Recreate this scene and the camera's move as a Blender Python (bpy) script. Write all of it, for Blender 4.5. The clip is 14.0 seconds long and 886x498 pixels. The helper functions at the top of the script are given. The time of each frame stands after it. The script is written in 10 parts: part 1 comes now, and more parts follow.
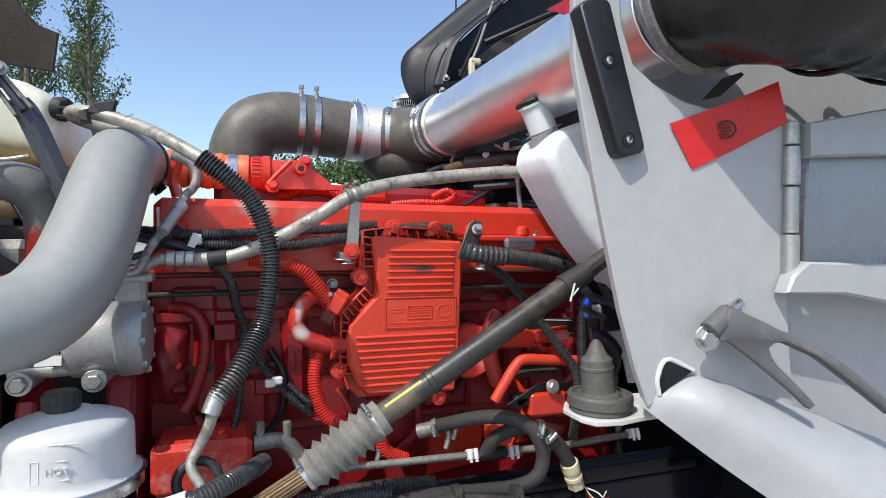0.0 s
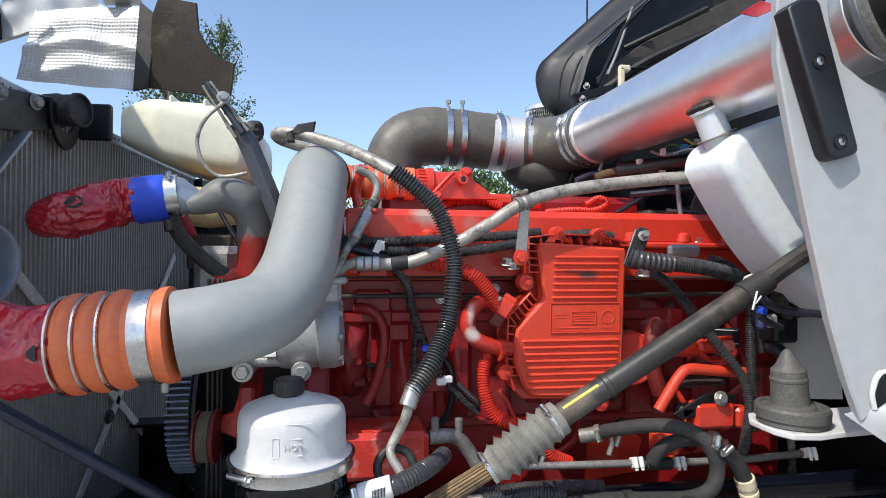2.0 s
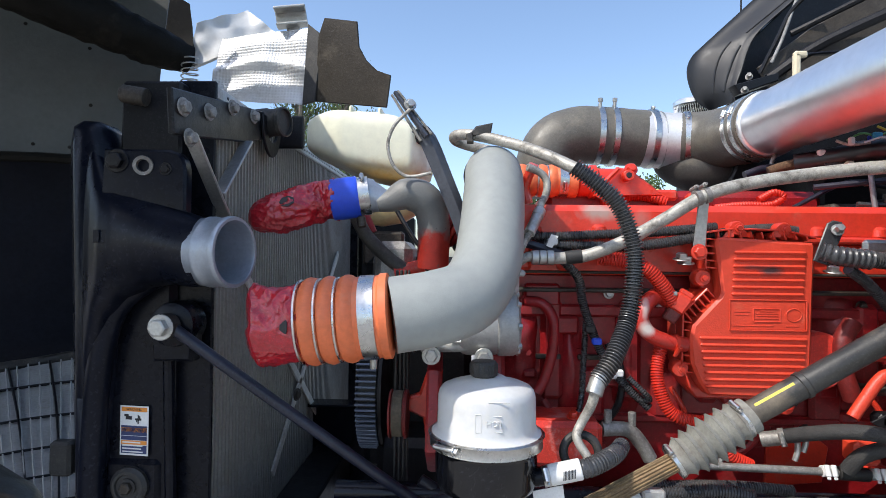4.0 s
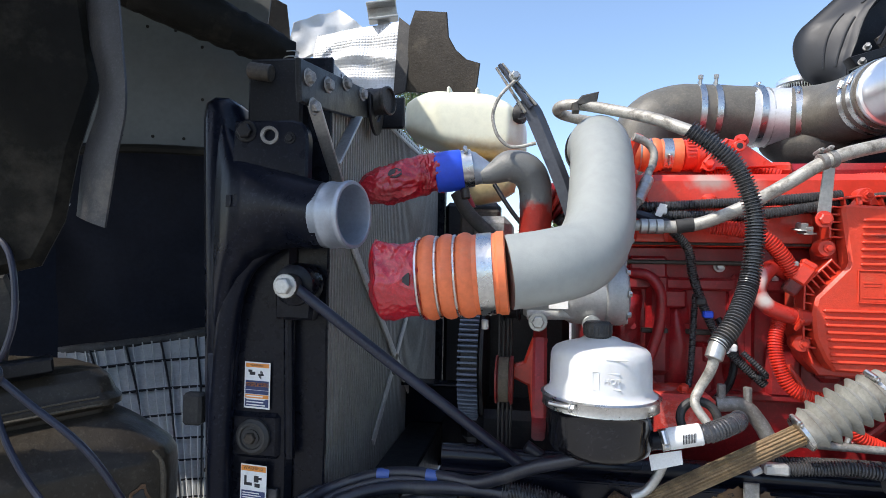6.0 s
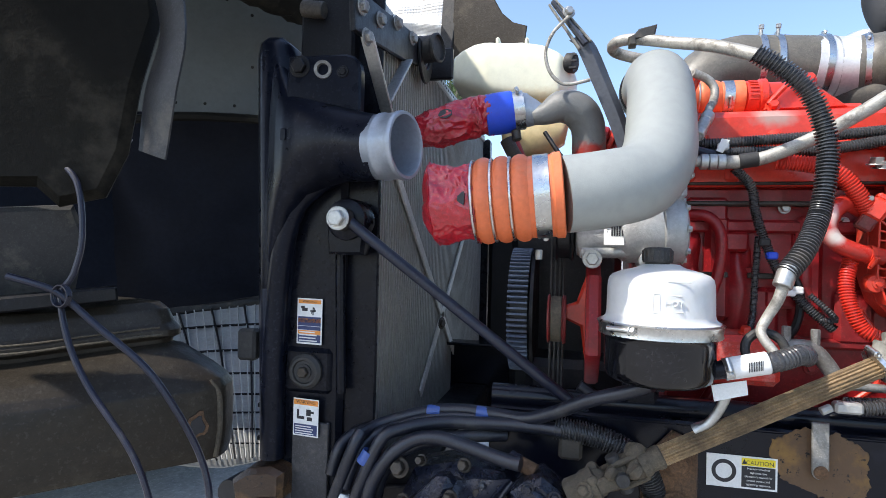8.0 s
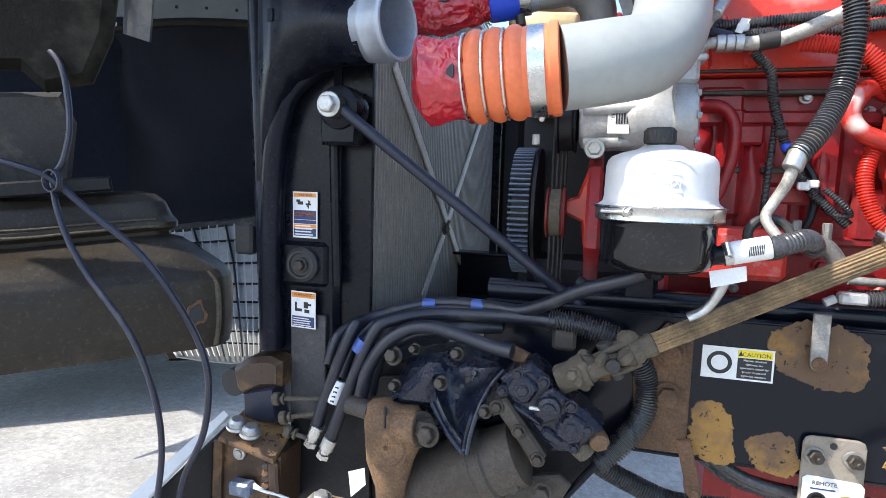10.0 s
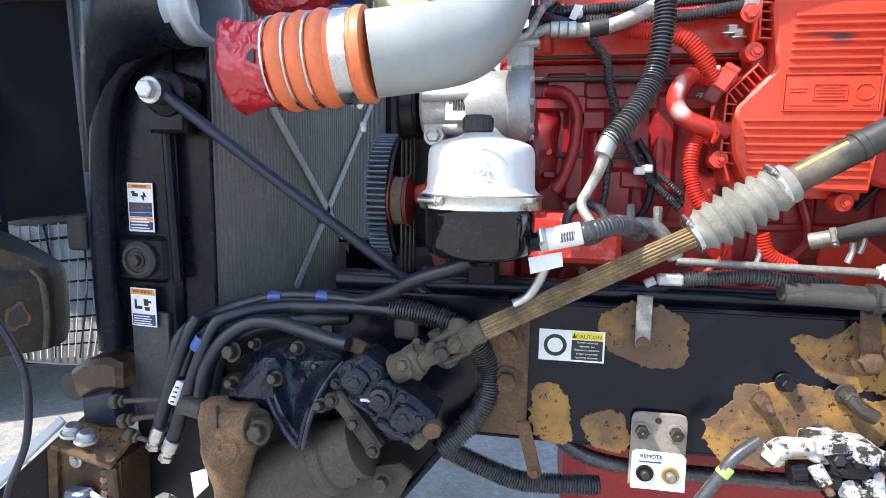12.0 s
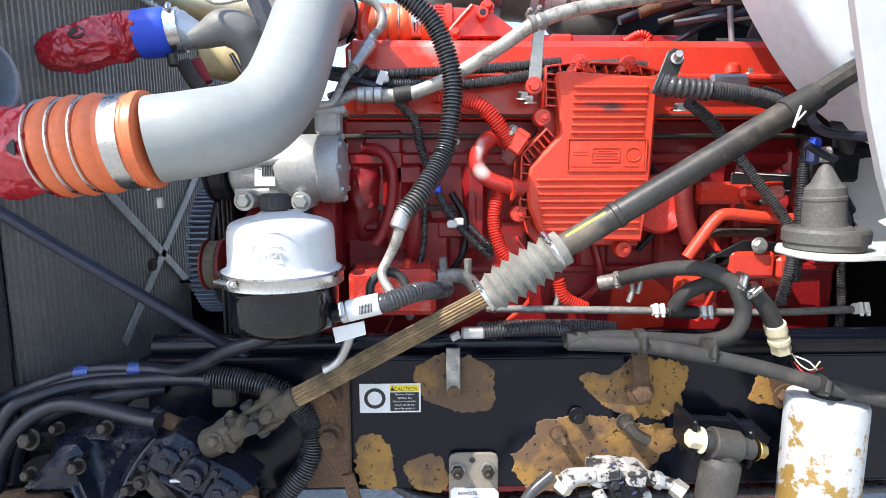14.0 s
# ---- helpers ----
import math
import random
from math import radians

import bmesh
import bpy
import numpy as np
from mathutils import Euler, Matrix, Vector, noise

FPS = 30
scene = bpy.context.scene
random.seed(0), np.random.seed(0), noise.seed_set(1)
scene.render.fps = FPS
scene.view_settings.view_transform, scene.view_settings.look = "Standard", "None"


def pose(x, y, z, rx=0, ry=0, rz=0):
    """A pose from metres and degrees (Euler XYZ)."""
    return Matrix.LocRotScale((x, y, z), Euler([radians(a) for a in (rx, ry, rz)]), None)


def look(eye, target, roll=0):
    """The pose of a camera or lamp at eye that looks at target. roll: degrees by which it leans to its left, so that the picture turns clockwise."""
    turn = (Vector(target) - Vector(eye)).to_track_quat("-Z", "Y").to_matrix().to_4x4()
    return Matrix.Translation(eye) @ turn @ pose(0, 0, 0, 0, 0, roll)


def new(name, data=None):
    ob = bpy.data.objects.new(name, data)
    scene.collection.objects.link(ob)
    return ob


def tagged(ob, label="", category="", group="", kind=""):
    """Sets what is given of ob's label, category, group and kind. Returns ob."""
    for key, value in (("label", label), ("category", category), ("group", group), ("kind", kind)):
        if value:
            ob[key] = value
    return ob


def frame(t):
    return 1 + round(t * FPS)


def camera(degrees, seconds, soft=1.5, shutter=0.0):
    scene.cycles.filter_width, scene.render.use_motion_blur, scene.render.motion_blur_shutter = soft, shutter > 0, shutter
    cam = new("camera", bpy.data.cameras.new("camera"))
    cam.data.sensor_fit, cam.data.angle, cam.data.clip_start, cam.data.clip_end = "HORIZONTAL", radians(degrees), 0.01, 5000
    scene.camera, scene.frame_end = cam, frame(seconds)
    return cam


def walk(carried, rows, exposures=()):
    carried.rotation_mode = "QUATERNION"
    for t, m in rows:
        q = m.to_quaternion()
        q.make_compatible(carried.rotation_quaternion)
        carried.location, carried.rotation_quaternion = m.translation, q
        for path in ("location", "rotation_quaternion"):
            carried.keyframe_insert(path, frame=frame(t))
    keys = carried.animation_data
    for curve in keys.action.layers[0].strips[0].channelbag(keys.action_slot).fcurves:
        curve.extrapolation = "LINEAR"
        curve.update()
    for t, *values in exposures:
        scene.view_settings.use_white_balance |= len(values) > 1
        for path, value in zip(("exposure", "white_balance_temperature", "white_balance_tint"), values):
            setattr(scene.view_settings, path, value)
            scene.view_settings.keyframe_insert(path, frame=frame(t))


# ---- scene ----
cam = camera(76.5, 14.0, soft=0.5)
PATH = [
    (0, (-0.0057, -0.0087, 1.6126), (0.6643, 1.8757, 1.5962), 0.23),
    (0.5, (-0.0389, -0.0039, 1.6094), (0.5612, 1.9039, 1.5921), 0.27),
    (1, (-0.0771, -0.0041, 1.6072), (0.4410, 1.9277, 1.6001), 0.38),
    (1.5, (-0.1161, -0.0107, 1.6051), (0.3104, 1.9433, 1.6070), 0.39),
    (2, (-0.1552, -0.0159, 1.6057), (0.1668, 1.9580, 1.6202), 0.37),
    (2.5, (-0.1926, -0.0213, 1.6041), (0.0210, 1.9671, 1.6257), 0.40),
    (3, (-0.2353, -0.0347, 1.5988), (-0.1254, 1.9621, 1.6276), 0.46),
    (3.5, (-0.2651, -0.0507, 1.5908), (-0.2550, 1.9490, 1.6218), 0.58),
    (4, (-0.2925, -0.0608, 1.5822), (-0.3696, 1.9375, 1.6077), 0.67),
    (6.5, (-0.3764, -0.0861, 1.4738), (-0.7421, 1.8797, 1.5169), 1.12),
    (7, (-0.3798, -0.0840, 1.4448), (-0.7843, 1.8741, 1.4897), 1.15),
    (7.5, (-0.3863, -0.0780, 1.4080), (-0.8216, 1.8735, 1.4516), 1.27),
    (8, (-0.3950, -0.0762, 1.3769), (-0.8518, 1.8709, 1.3938), 1.40),
    (10.5, (-0.3044, -0.0174, 1.2875), (-0.8298, 1.8943, 1.0240), 1.58),
    (11, (-0.2498, 0.0043, 1.2940), (-0.7427, 1.9220, 1.0123), 1.51),
    (11.5, (-0.2060, 0.0165, 1.2980), (-0.6295, 1.9504, 1.0138), 1.27),
    (12, (-0.1559, 0.0244, 1.3072), (-0.4818, 1.9782, 1.0304), 0.97),
    (12.5, (-0.1063, 0.0279, 1.3379), (-0.3099, 1.9978, 1.0586), 0.69),
    (13, (-0.0706, 0.0286, 1.3637), (-0.1614, 2.0065, 1.0813), 0.33),
    (13.5, (-0.0290, 0.0219, 1.3981), (-0.0486, 2.0003, 1.1052), 0.06),
    (14, (-0.0029, 0.0145, 1.4432), (0.0475, 1.9915, 1.1452), -0.15),
]
walk(cam, [(t, look(eye, target, roll)) for t, eye, target, roll in PATH],
     [(0.0, -0.25), (4.0, -0.1), (6.5, 0.12), (8.0, 0.28), (10.5, 0.8), (12.5, 0.82), (14.0, 0.62)])

# ---- world, sun, exposure ----
SUN_TRAVEL = Vector((0.66, 0.48, -1.0)).normalized()
world = bpy.data.worlds.new("sky")
scene.world = world
world.use_nodes = True
wn = world.node_tree
wn.nodes.clear()
sky = wn.nodes.new("ShaderNodeTexSky")
sky.sky_type = "NISHITA"
sky.sun_disc = False
sky.sun_elevation = math.asin(-SUN_TRAVEL.z)
sky.sun_rotation = math.atan2(-SUN_TRAVEL.x, -SUN_TRAVEL.y)
sky.air_density, sky.dust_density, sky.ozone_density = 1.0, 1.4, 2.4
bg = wn.nodes.new("ShaderNodeBackground")
bg.inputs["Strength"].default_value = 0.265
wo = wn.nodes.new("ShaderNodeOutputWorld")
wn.links.new(sky.outputs[0], bg.inputs[0])
wn.links.new(bg.outputs[0], wo.inputs[0])
sun_data = bpy.data.lights.new("sun", "SUN")
sun_data.energy, sun_data.angle, sun_data.color = 4.9, radians(0.55), (1.0, 0.95, 0.88)
sun = new("sun", sun_data)
sun.matrix_world = look((0, 0, 0), SUN_TRAVEL) @ Matrix.Identity(4)
scene.view_settings.exposure = 0.0


# ---- materials ----
def mat(name, color, rough=0.5, metal=0.0, vary=0.12, scale=18.0, dirt=None, dirt_amount=0.0, dirt_scale=7.0,
        bump=0.0, bump_scale=140.0, coat=0.0, spec=0.5, trans=0.0, subsurf=0.0):
    """A painted or bare surface with variation at two scales, dirt in patches and a fine relief."""
    m = bpy.data.materials.new(name)
    m.use_nodes = True
    nt = m.node_tree
    n, l = nt.nodes, nt.links
    b = n["Principled BSDF"]
    geo = n.new("ShaderNodeNewGeometry")

    def noise_tex(sc, detail=5.0, r=0.6):
        t = n.new("ShaderNodeTexNoise")
        t.inputs["Scale"].default_value, t.inputs["Detail"].default_value, t.inputs["Roughness"].default_value = sc, detail, r
        l.new(geo.outputs["Position"], t.inputs["Vector"])
        return t.outputs["Fac"]

    def remap(fac, lo, hi, a=0.0, c=1.0):
        r = n.new("ShaderNodeMapRange")
        l.new(fac, r.inputs[0])
        for i, v in enumerate((lo, hi, a, c), 1):
            r.inputs[i].default_value = v
        return r.outputs[0]

    def mix(fac, a, c):
        x = n.new("ShaderNodeMix")
        x.data_type = "RGBA"
        l.new(fac, x.inputs[0])
        for s, v in ((x.inputs[6], a), (x.inputs[7], c)):
            if isinstance(v, tuple):
                s.default_value = (*v, 1)
            else:
                l.new(v, s)
        return x.outputs[2]

    lo = tuple(max(0, c * (1 - vary)) for c in color)
    hi = tuple(min(1, c * (1 + vary)) for c in color)
    col = mix(remap(noise_tex(scale), 0.3, 0.7), lo, hi)
    fine = noise_tex(scale * 9, 3.0)
    col = mix(remap(fine, 0.38, 0.68, 0.0, min(0.75, 0.3 + vary * 1.3)), col, tuple(c * (0.8 - vary) for c in color))
    if vary >= 0.2:
        pale = tuple(min(1, c * 1.6 + 0.02) for c in color)
        col = mix(remap(noise_tex(scale * 21, 2.0), 0.56, 0.74, 0.0, 0.6), col, pale)
    r_out = remap(noise_tex(scale * 2.3), 0.25, 0.75, max(0.03, rough - 0.08), min(1, rough + 0.1))
    if dirt:
        d = remap(noise_tex(dirt_scale, 8.0, 0.7), 0.62 - 0.3 * dirt_amount, 0.78 - 0.2 * dirt_amount, 0.0, min(1.0, 0.35 + dirt_amount))
        col = mix(d, col, dirt)
        rr = n.new("ShaderNodeMix")
        l.new(d, rr.inputs[0])
        l.new(r_out, rr.inputs[2])
        rr.inputs[3].default_value = 0.9
        r_out = rr.outputs[0]
    l.new(col, b.inputs["Base Color"])
    l.new(r_out, b.inputs["Roughness"])
    b.inputs["Metallic"].default_value = metal
    b.inputs["Coat Weight"].default_value = coat
    b.inputs["Coat Roughness"].default_value = 0.12
    b.inputs["Specular IOR Level"].default_value = spec
    b.inputs["Transmission Weight"].default_value = trans
    if subsurf:
        b.inputs["Subsurface Weight"].default_value = subsurf
        b.inputs["Subsurface Radius"].default_value = (0.02, 0.015, 0.01)
    if bump:
        bp = n.new("ShaderNodeBump")
        bp.inputs["Strength"].default_value = min(1.0, bump)
        bp.inputs["Distance"].default_value = 0.002
        l.new(noise_tex(bump_scale, 6.0), bp.inputs["Height"])
        l.new(bp.outputs[0], b.inputs["Normal"])
    return m


DUST = (0.32, 0.26, 0.19)
M = {
    "red": mat("red_engine_paint", (0.64, 0.042, 0.02), 0.32, 0, 0.12, 14, DUST, 0.16, 9, 0.3, 120, coat=0.25),
    # The engine's red made darker; the block's shade is in the colour.
    "red_shaded": mat("red_paint_shaded", (0.27, 0.009, 0.012), 0.36, 0, 0.22, 7, (0.16, 0.045, 0.035), 0.3, 6, 0.4, 40),
    "red_ecm": mat("red_cast_cover", (0.65, 0.056, 0.025), 0.4, 0, 0.08, 10, (0.5, 0.12, 0.06), 0.14, 16, 0.4, 260),
    "red_hose": mat("red_conduit", (0.6, 0.03, 0.015), 0.4, 0, 0.15, 30, DUST, 0.12, 20),
    "worn_red": mat("worn_red_tube", (0.62, 0.04, 0.025), 0.4, 0, 0.2, 20, (0.62, 0.5, 0.46), 0.34, 18, 0.2),
    "tape": mat("red_tape_film", (0.46, 0.008, 0.02), 0.34, 0, 0.25, 22, (0.12, 0.004, 0.02), 0.25, 24, 0.35, 70, coat=0.7),
    "grey_pipe": mat("grey_powder_coat", (0.30, 0.315, 0.30), 0.45, 0, 0.04, 5, (0.36, 0.34, 0.31), 0.1, 5, 0.15, 500),
    "grey_paint": mat("light_grey_cab_paint", (0.39, 0.4, 0.405), 0.38, 0, 0.03, 4, (0.4, 0.38, 0.34), 0.12, 4, 0.08, 300, coat=0.25),
    "black_paint": mat("black_chassis_paint", (0.0055, 0.0065, 0.011), 0.28, 0, 0.3, 9, (0.05, 0.045, 0.04), 0.06, 7, 0.15, 40, spec=0.18),
    "tank_paint": mat("navy_black_tank_paint", (0.005, 0.0065, 0.013), 0.3, 0, 0.2, 6, (0.03, 0.032, 0.04), 0.06, 6, 0.12, 30, spec=0.17),
    "can_gloss": mat("glossy_black_can", (0.006, 0.006, 0.008), 0.1, 0, 0.2, 12, (0.05, 0.045, 0.04), 0.08, 9, 0.08, 30),
    "black_plate": mat("dull_black_plate", (0.008, 0.008, 0.010), 0.4, 0, 0.3, 12, (0.06, 0.052, 0.044), 0.16, 9, 0.3, 110, spec=0.3),
    # Red darkened to hold the shade on the idler pulley.
    "red_dk": mat("darkened_red", (0.16, 0.012, 0.01), 0.5, 0, 0.3, 16, (0.1, 0.07, 0.05), 0.35, 12, 0.4, 100),
    "rubber": mat("black_rubber", (0.028, 0.027, 0.026), 0.6, 0, 0.25, 16, (0.16, 0.14, 0.11), 0.25, 10, 0.3, 200),
    "rubber_dusty": mat("dusty_rubber", (0.05, 0.047, 0.042), 0.62, 0, 0.25, 14, (0.18, 0.16, 0.12), 0.32, 9, 0.35, 160),
    "elbow_rub": mat("greyed_rubber", (0.12, 0.112, 0.092), 0.42, 0, 0.2, 14, (0.2, 0.18, 0.14), 0.34, 8, 0.35, 160),
    "braid": mat("braided_hose", (0.04, 0.039, 0.038), 0.7, 0, 0.3, 40, (0.13, 0.12, 0.1), 0.22, 14, 0.8, 700),
    "conduit": mat("black_split_conduit", (0.05, 0.05, 0.053), 0.26, 0, 0.2, 20, (0.14, 0.12, 0.1), 0.22, 12),
    "wire": mat("wire_sheath", (0.016, 0.017, 0.032), 0.38, 0, 0.2, 20, (0.12, 0.11, 0.09), 0.15, 12),
    "silicone": mat("orange_silicone", (0.74, 0.17, 0.06), 0.42, 0, 0.08, 12, (0.55, 0.3, 0.2), 0.15, 9, 0.15, 200),
    "tie": mat("blue_tie", (0.05, 0.1, 0.32), 0.35, 0, 0.1, 20),
    "duct": mat("glossy_black_rubber", (0.014, 0.014, 0.014), 0.28, 0, 0.15, 6, (0.06, 0.055, 0.045), 0.18, 5, 0.5, 18),
    "black_pl": mat("black_moulded_plastic", (0.016, 0.016, 0.019), 0.34, 0, 0.15, 10, (0.06, 0.058, 0.055), 0.1, 14, 0.15, 200),
    "tape_flat": mat("flat_red_tape", (0.62, 0.014, 0.012), 0.3, 0, 0.04, 10, None, 0, 7, 0.2, 60),
    "print_red": mat("smudged_print", (0.09, 0.006, 0.006), 0.5, 0, 0.15, 60),
    "shaft_blk": mat("worn_black_tube", (0.032, 0.030, 0.027), 0.42, 0, 0.25, 14, (0.2, 0.16, 0.115), 0.36, 8, 0.2, 120),
    "rail_paint": mat("glossy_chassis_black", (0.004, 0.005, 0.010), 0.2, 0, 0.08, 3, (0.012, 0.011, 0.012), 0.02, 4, 0.06, 14, spec=0.3),
    "oily_bolt": mat("oily_brown_bolt", (0.045, 0.036, 0.028), 0.4, 0.3, 0.4, 40, (0.12, 0.095, 0.07), 0.3, 30, 0.6, 160),
    "alu_dk": mat("weathered_aluminium", (0.3, 0.31, 0.33), 0.45, 0.5, 0.12, 16, (0.2, 0.19, 0.18), 0.25, 12, 0.3, 220),
    "navy": mat("navy_black_paint", (0.015, 0.018, 0.034), 0.35, 0, 0.2, 12, (0.06, 0.06, 0.07), 0.12, 9, 0.2, 80),
    "blue": mat("blue_silicone", (0.02, 0.075, 0.62), 0.4, 0, 0.06, 12, None, 0, 7, 0.15, 200),
    "steel": mat("bright_steel", (0.62, 0.62, 0.6), 0.28, 1.0, 0.12, 20, (0.3, 0.27, 0.23), 0.15, 14, 0.15, 260),
    "zinc": mat("dull_zinc_plate", (0.5, 0.5, 0.48), 0.42, 0.85, 0.15, 20, (0.32, 0.28, 0.22), 0.3, 14, 0.25, 200),
    "bright_alu": mat("bare_bright_aluminium", (0.38, 0.42, 0.48), 0.4, 0.6, 0.08, 12, (0.4, 0.4, 0.4), 0.15, 14, 0.12, 200),
    "tube_steel": mat("worn_tube", (0.42, 0.40, 0.355), 0.5, 0.35, 0.2, 26, (0.07, 0.06, 0.05), 0.5, 34, 0.25, 200),
    "alu": mat("cast_aluminium", (0.5, 0.5, 0.49), 0.5, 0.6, 0.12, 16, (0.28, 0.25, 0.21), 0.25, 12, 0.5, 220),
    "chrome": mat("polished_aluminium", (0.86, 0.87, 0.88), 0.33, 0.92, 0.02, 3, (0.55, 0.53, 0.5), 0.08, 4, 0.02, 20),
    "white_pl": mat("white_plastic", (0.62, 0.62, 0.61), 0.38, 0, 0.03, 6, (0.55, 0.5, 0.42), 0.08, 7, 0.2, 60, subsurf=0.2),
    "tank_white": mat("translucent_white_plastic", (0.76, 0.81, 0.84), 0.35, 0, 0.03, 6, (0.6, 0.56, 0.48), 0.08, 7, 0.2, 60, subsurf=0.8),
    # Core colour holds the shade between the paler fins.
    "rad_shade": mat("radiator_gap_shade", (0.10, 0.095, 0.085), 0.8, 0, 0.25, 12, (0.1, 0.09, 0.07), 0.3, 6, 0.4, 400),
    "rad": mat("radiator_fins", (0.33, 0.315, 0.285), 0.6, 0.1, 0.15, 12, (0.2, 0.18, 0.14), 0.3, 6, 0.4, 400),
    "rust": mat("brown_rust", (0.125, 0.068, 0.034), 0.85, 0, 0.4, 22, (0.05, 0.035, 0.025), 0.35, 16, 0.9, 160),
    "rust_or": mat("ochre_rust", (0.40, 0.205, 0.055), 0.9, 0, 0.35, 24, (0.15, 0.09, 0.05), 0.62, 8, 1.0, 180),
    "grime": mat("oily_grime", (0.05, 0.041, 0.031), 0.55, 0, 0.4, 18, (0.03, 0.027, 0.024), 0.4, 12, 0.9, 110),
    "yoke": mat("dusty_cast_yoke", (0.095, 0.077, 0.052), 0.8, 0.0, 0.35, 20, (0.05, 0.042, 0.032), 0.38, 14, 1.0, 110),
    "slot": mat("dark_grey_casting", (0.12, 0.12, 0.122), 0.5, 0, 0.08, 10, (0.3, 0.29, 0.27), 0.12, 8, 0.3, 260),
    "shaft": mat("ochre_splined_shaft", (0.33, 0.22, 0.11), 0.42, 0.3, 0.3, 30, (0.1, 0.072, 0.045), 0.62, 9, 0.3, 150),
    "cone": mat("weathered_rubber", (0.10, 0.098, 0.09), 0.6, 0, 0.25, 18, (0.12, 0.11, 0.095), 0.36, 14, 0.4, 160),
    "post": mat("dusty_post", (0.05, 0.05, 0.054), 0.45, 0.2, 0.2, 12, (0.2, 0.18, 0.15), 0.25, 9, 0.3, 120),
    "gear": mat("blue_black_casting", (0.011, 0.014, 0.027), 0.24, 0, 0.3, 14, (0.07, 0.06, 0.045), 0.15, 12, 0.9, 70),
    "dirty_alu": mat("dirty_aluminium", (0.3, 0.29, 0.27), 0.5, 0.5, 0.25, 14, (0.12, 0.1, 0.085), 0.4, 12, 0.5, 160),
    "weld_alu": mat("bright_aluminium", (0.75, 0.75, 0.74), 0.5, 0.7, 0.06, 14, (0.5, 0.48, 0.44), 0.15, 12, 0.2, 200),
    "boot": mat("grey_rubber_boot", (0.26, 0.255, 0.225), 0.7, 0, 0.15, 20, (0.13, 0.11, 0.09), 0.38, 14, 0.3, 200),
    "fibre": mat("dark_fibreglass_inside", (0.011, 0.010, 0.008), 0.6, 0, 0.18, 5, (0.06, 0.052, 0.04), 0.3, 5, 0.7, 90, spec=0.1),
    # Hood's back walls: the shade inside is put into a near-black colour.
    "fibre_shaded": mat("shaded_hood_wall", (0.010, 0.012, 0.019), 0.6, 0, 0.18, 5, (0.025, 0.023, 0.022), 0.06, 4, 0.6, 60, spec=0.08),
    "post_lt": mat("dusty_steel_strap", (0.6, 0.57, 0.52), 0.6, 0.0, 0.2, 16, (0.12, 0.1, 0.08), 0.2, 12, 0.3, 150),
    "fibre_br": mat("dusty_brown_moulding", (0.028, 0.022, 0.015), 0.42, 0, 0.2, 6, (0.10, 0.08, 0.055), 0.24, 4, 0.5, 120, spec=0.3),
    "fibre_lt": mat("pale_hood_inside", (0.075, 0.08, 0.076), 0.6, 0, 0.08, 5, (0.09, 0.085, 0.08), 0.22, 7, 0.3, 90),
    "hood_white": mat("light_hood_skin", (0.62, 0.62, 0.6), 0.4, 0, 0.05, 4, (0.4, 0.36, 0.3), 0.15, 5, 0.1, 200),
    "label_w": mat("label_white", (0.75, 0.75, 0.73), 0.45, 0, 0.04, 30, (0.4, 0.36, 0.3), 0.1, 40),
    "label_o": mat("label_orange", (0.75, 0.27, 0.04), 0.5, 0, 0.05, 30),
    "label_y": mat("label_yellow", (0.8, 0.62, 0.02), 0.5, 0, 0.05, 30),
    # Black print, also laid in bores, slits and holes as their shade.
    "ink": mat("ink_and_hole_shade", (0.015, 0.015, 0.018), 0.5, 0, 0.1, 30),
    "ink_blue": mat("label_blue", (0.03, 0.045, 0.13), 0.5, 0, 0.1, 30),
    "cream": mat("cream_fitting", (0.66, 0.58, 0.4), 0.5, 0, 0.1, 20, (0.3, 0.24, 0.15), 0.25, 24),
    "lime": mat("lime_band", (0.45, 0.9, 0.12), 0.5, 0, 0.05, 20),
    "yellow_lab": mat("yellow_strip", (0.66, 0.52, 0.05), 0.5, 0, 0.1, 40, (0.2, 0.16, 0.06), 0.25, 60),
    "brass": mat("brass_fitting", (0.55, 0.38, 0.14), 0.35, 1.0, 0.15, 30),
}


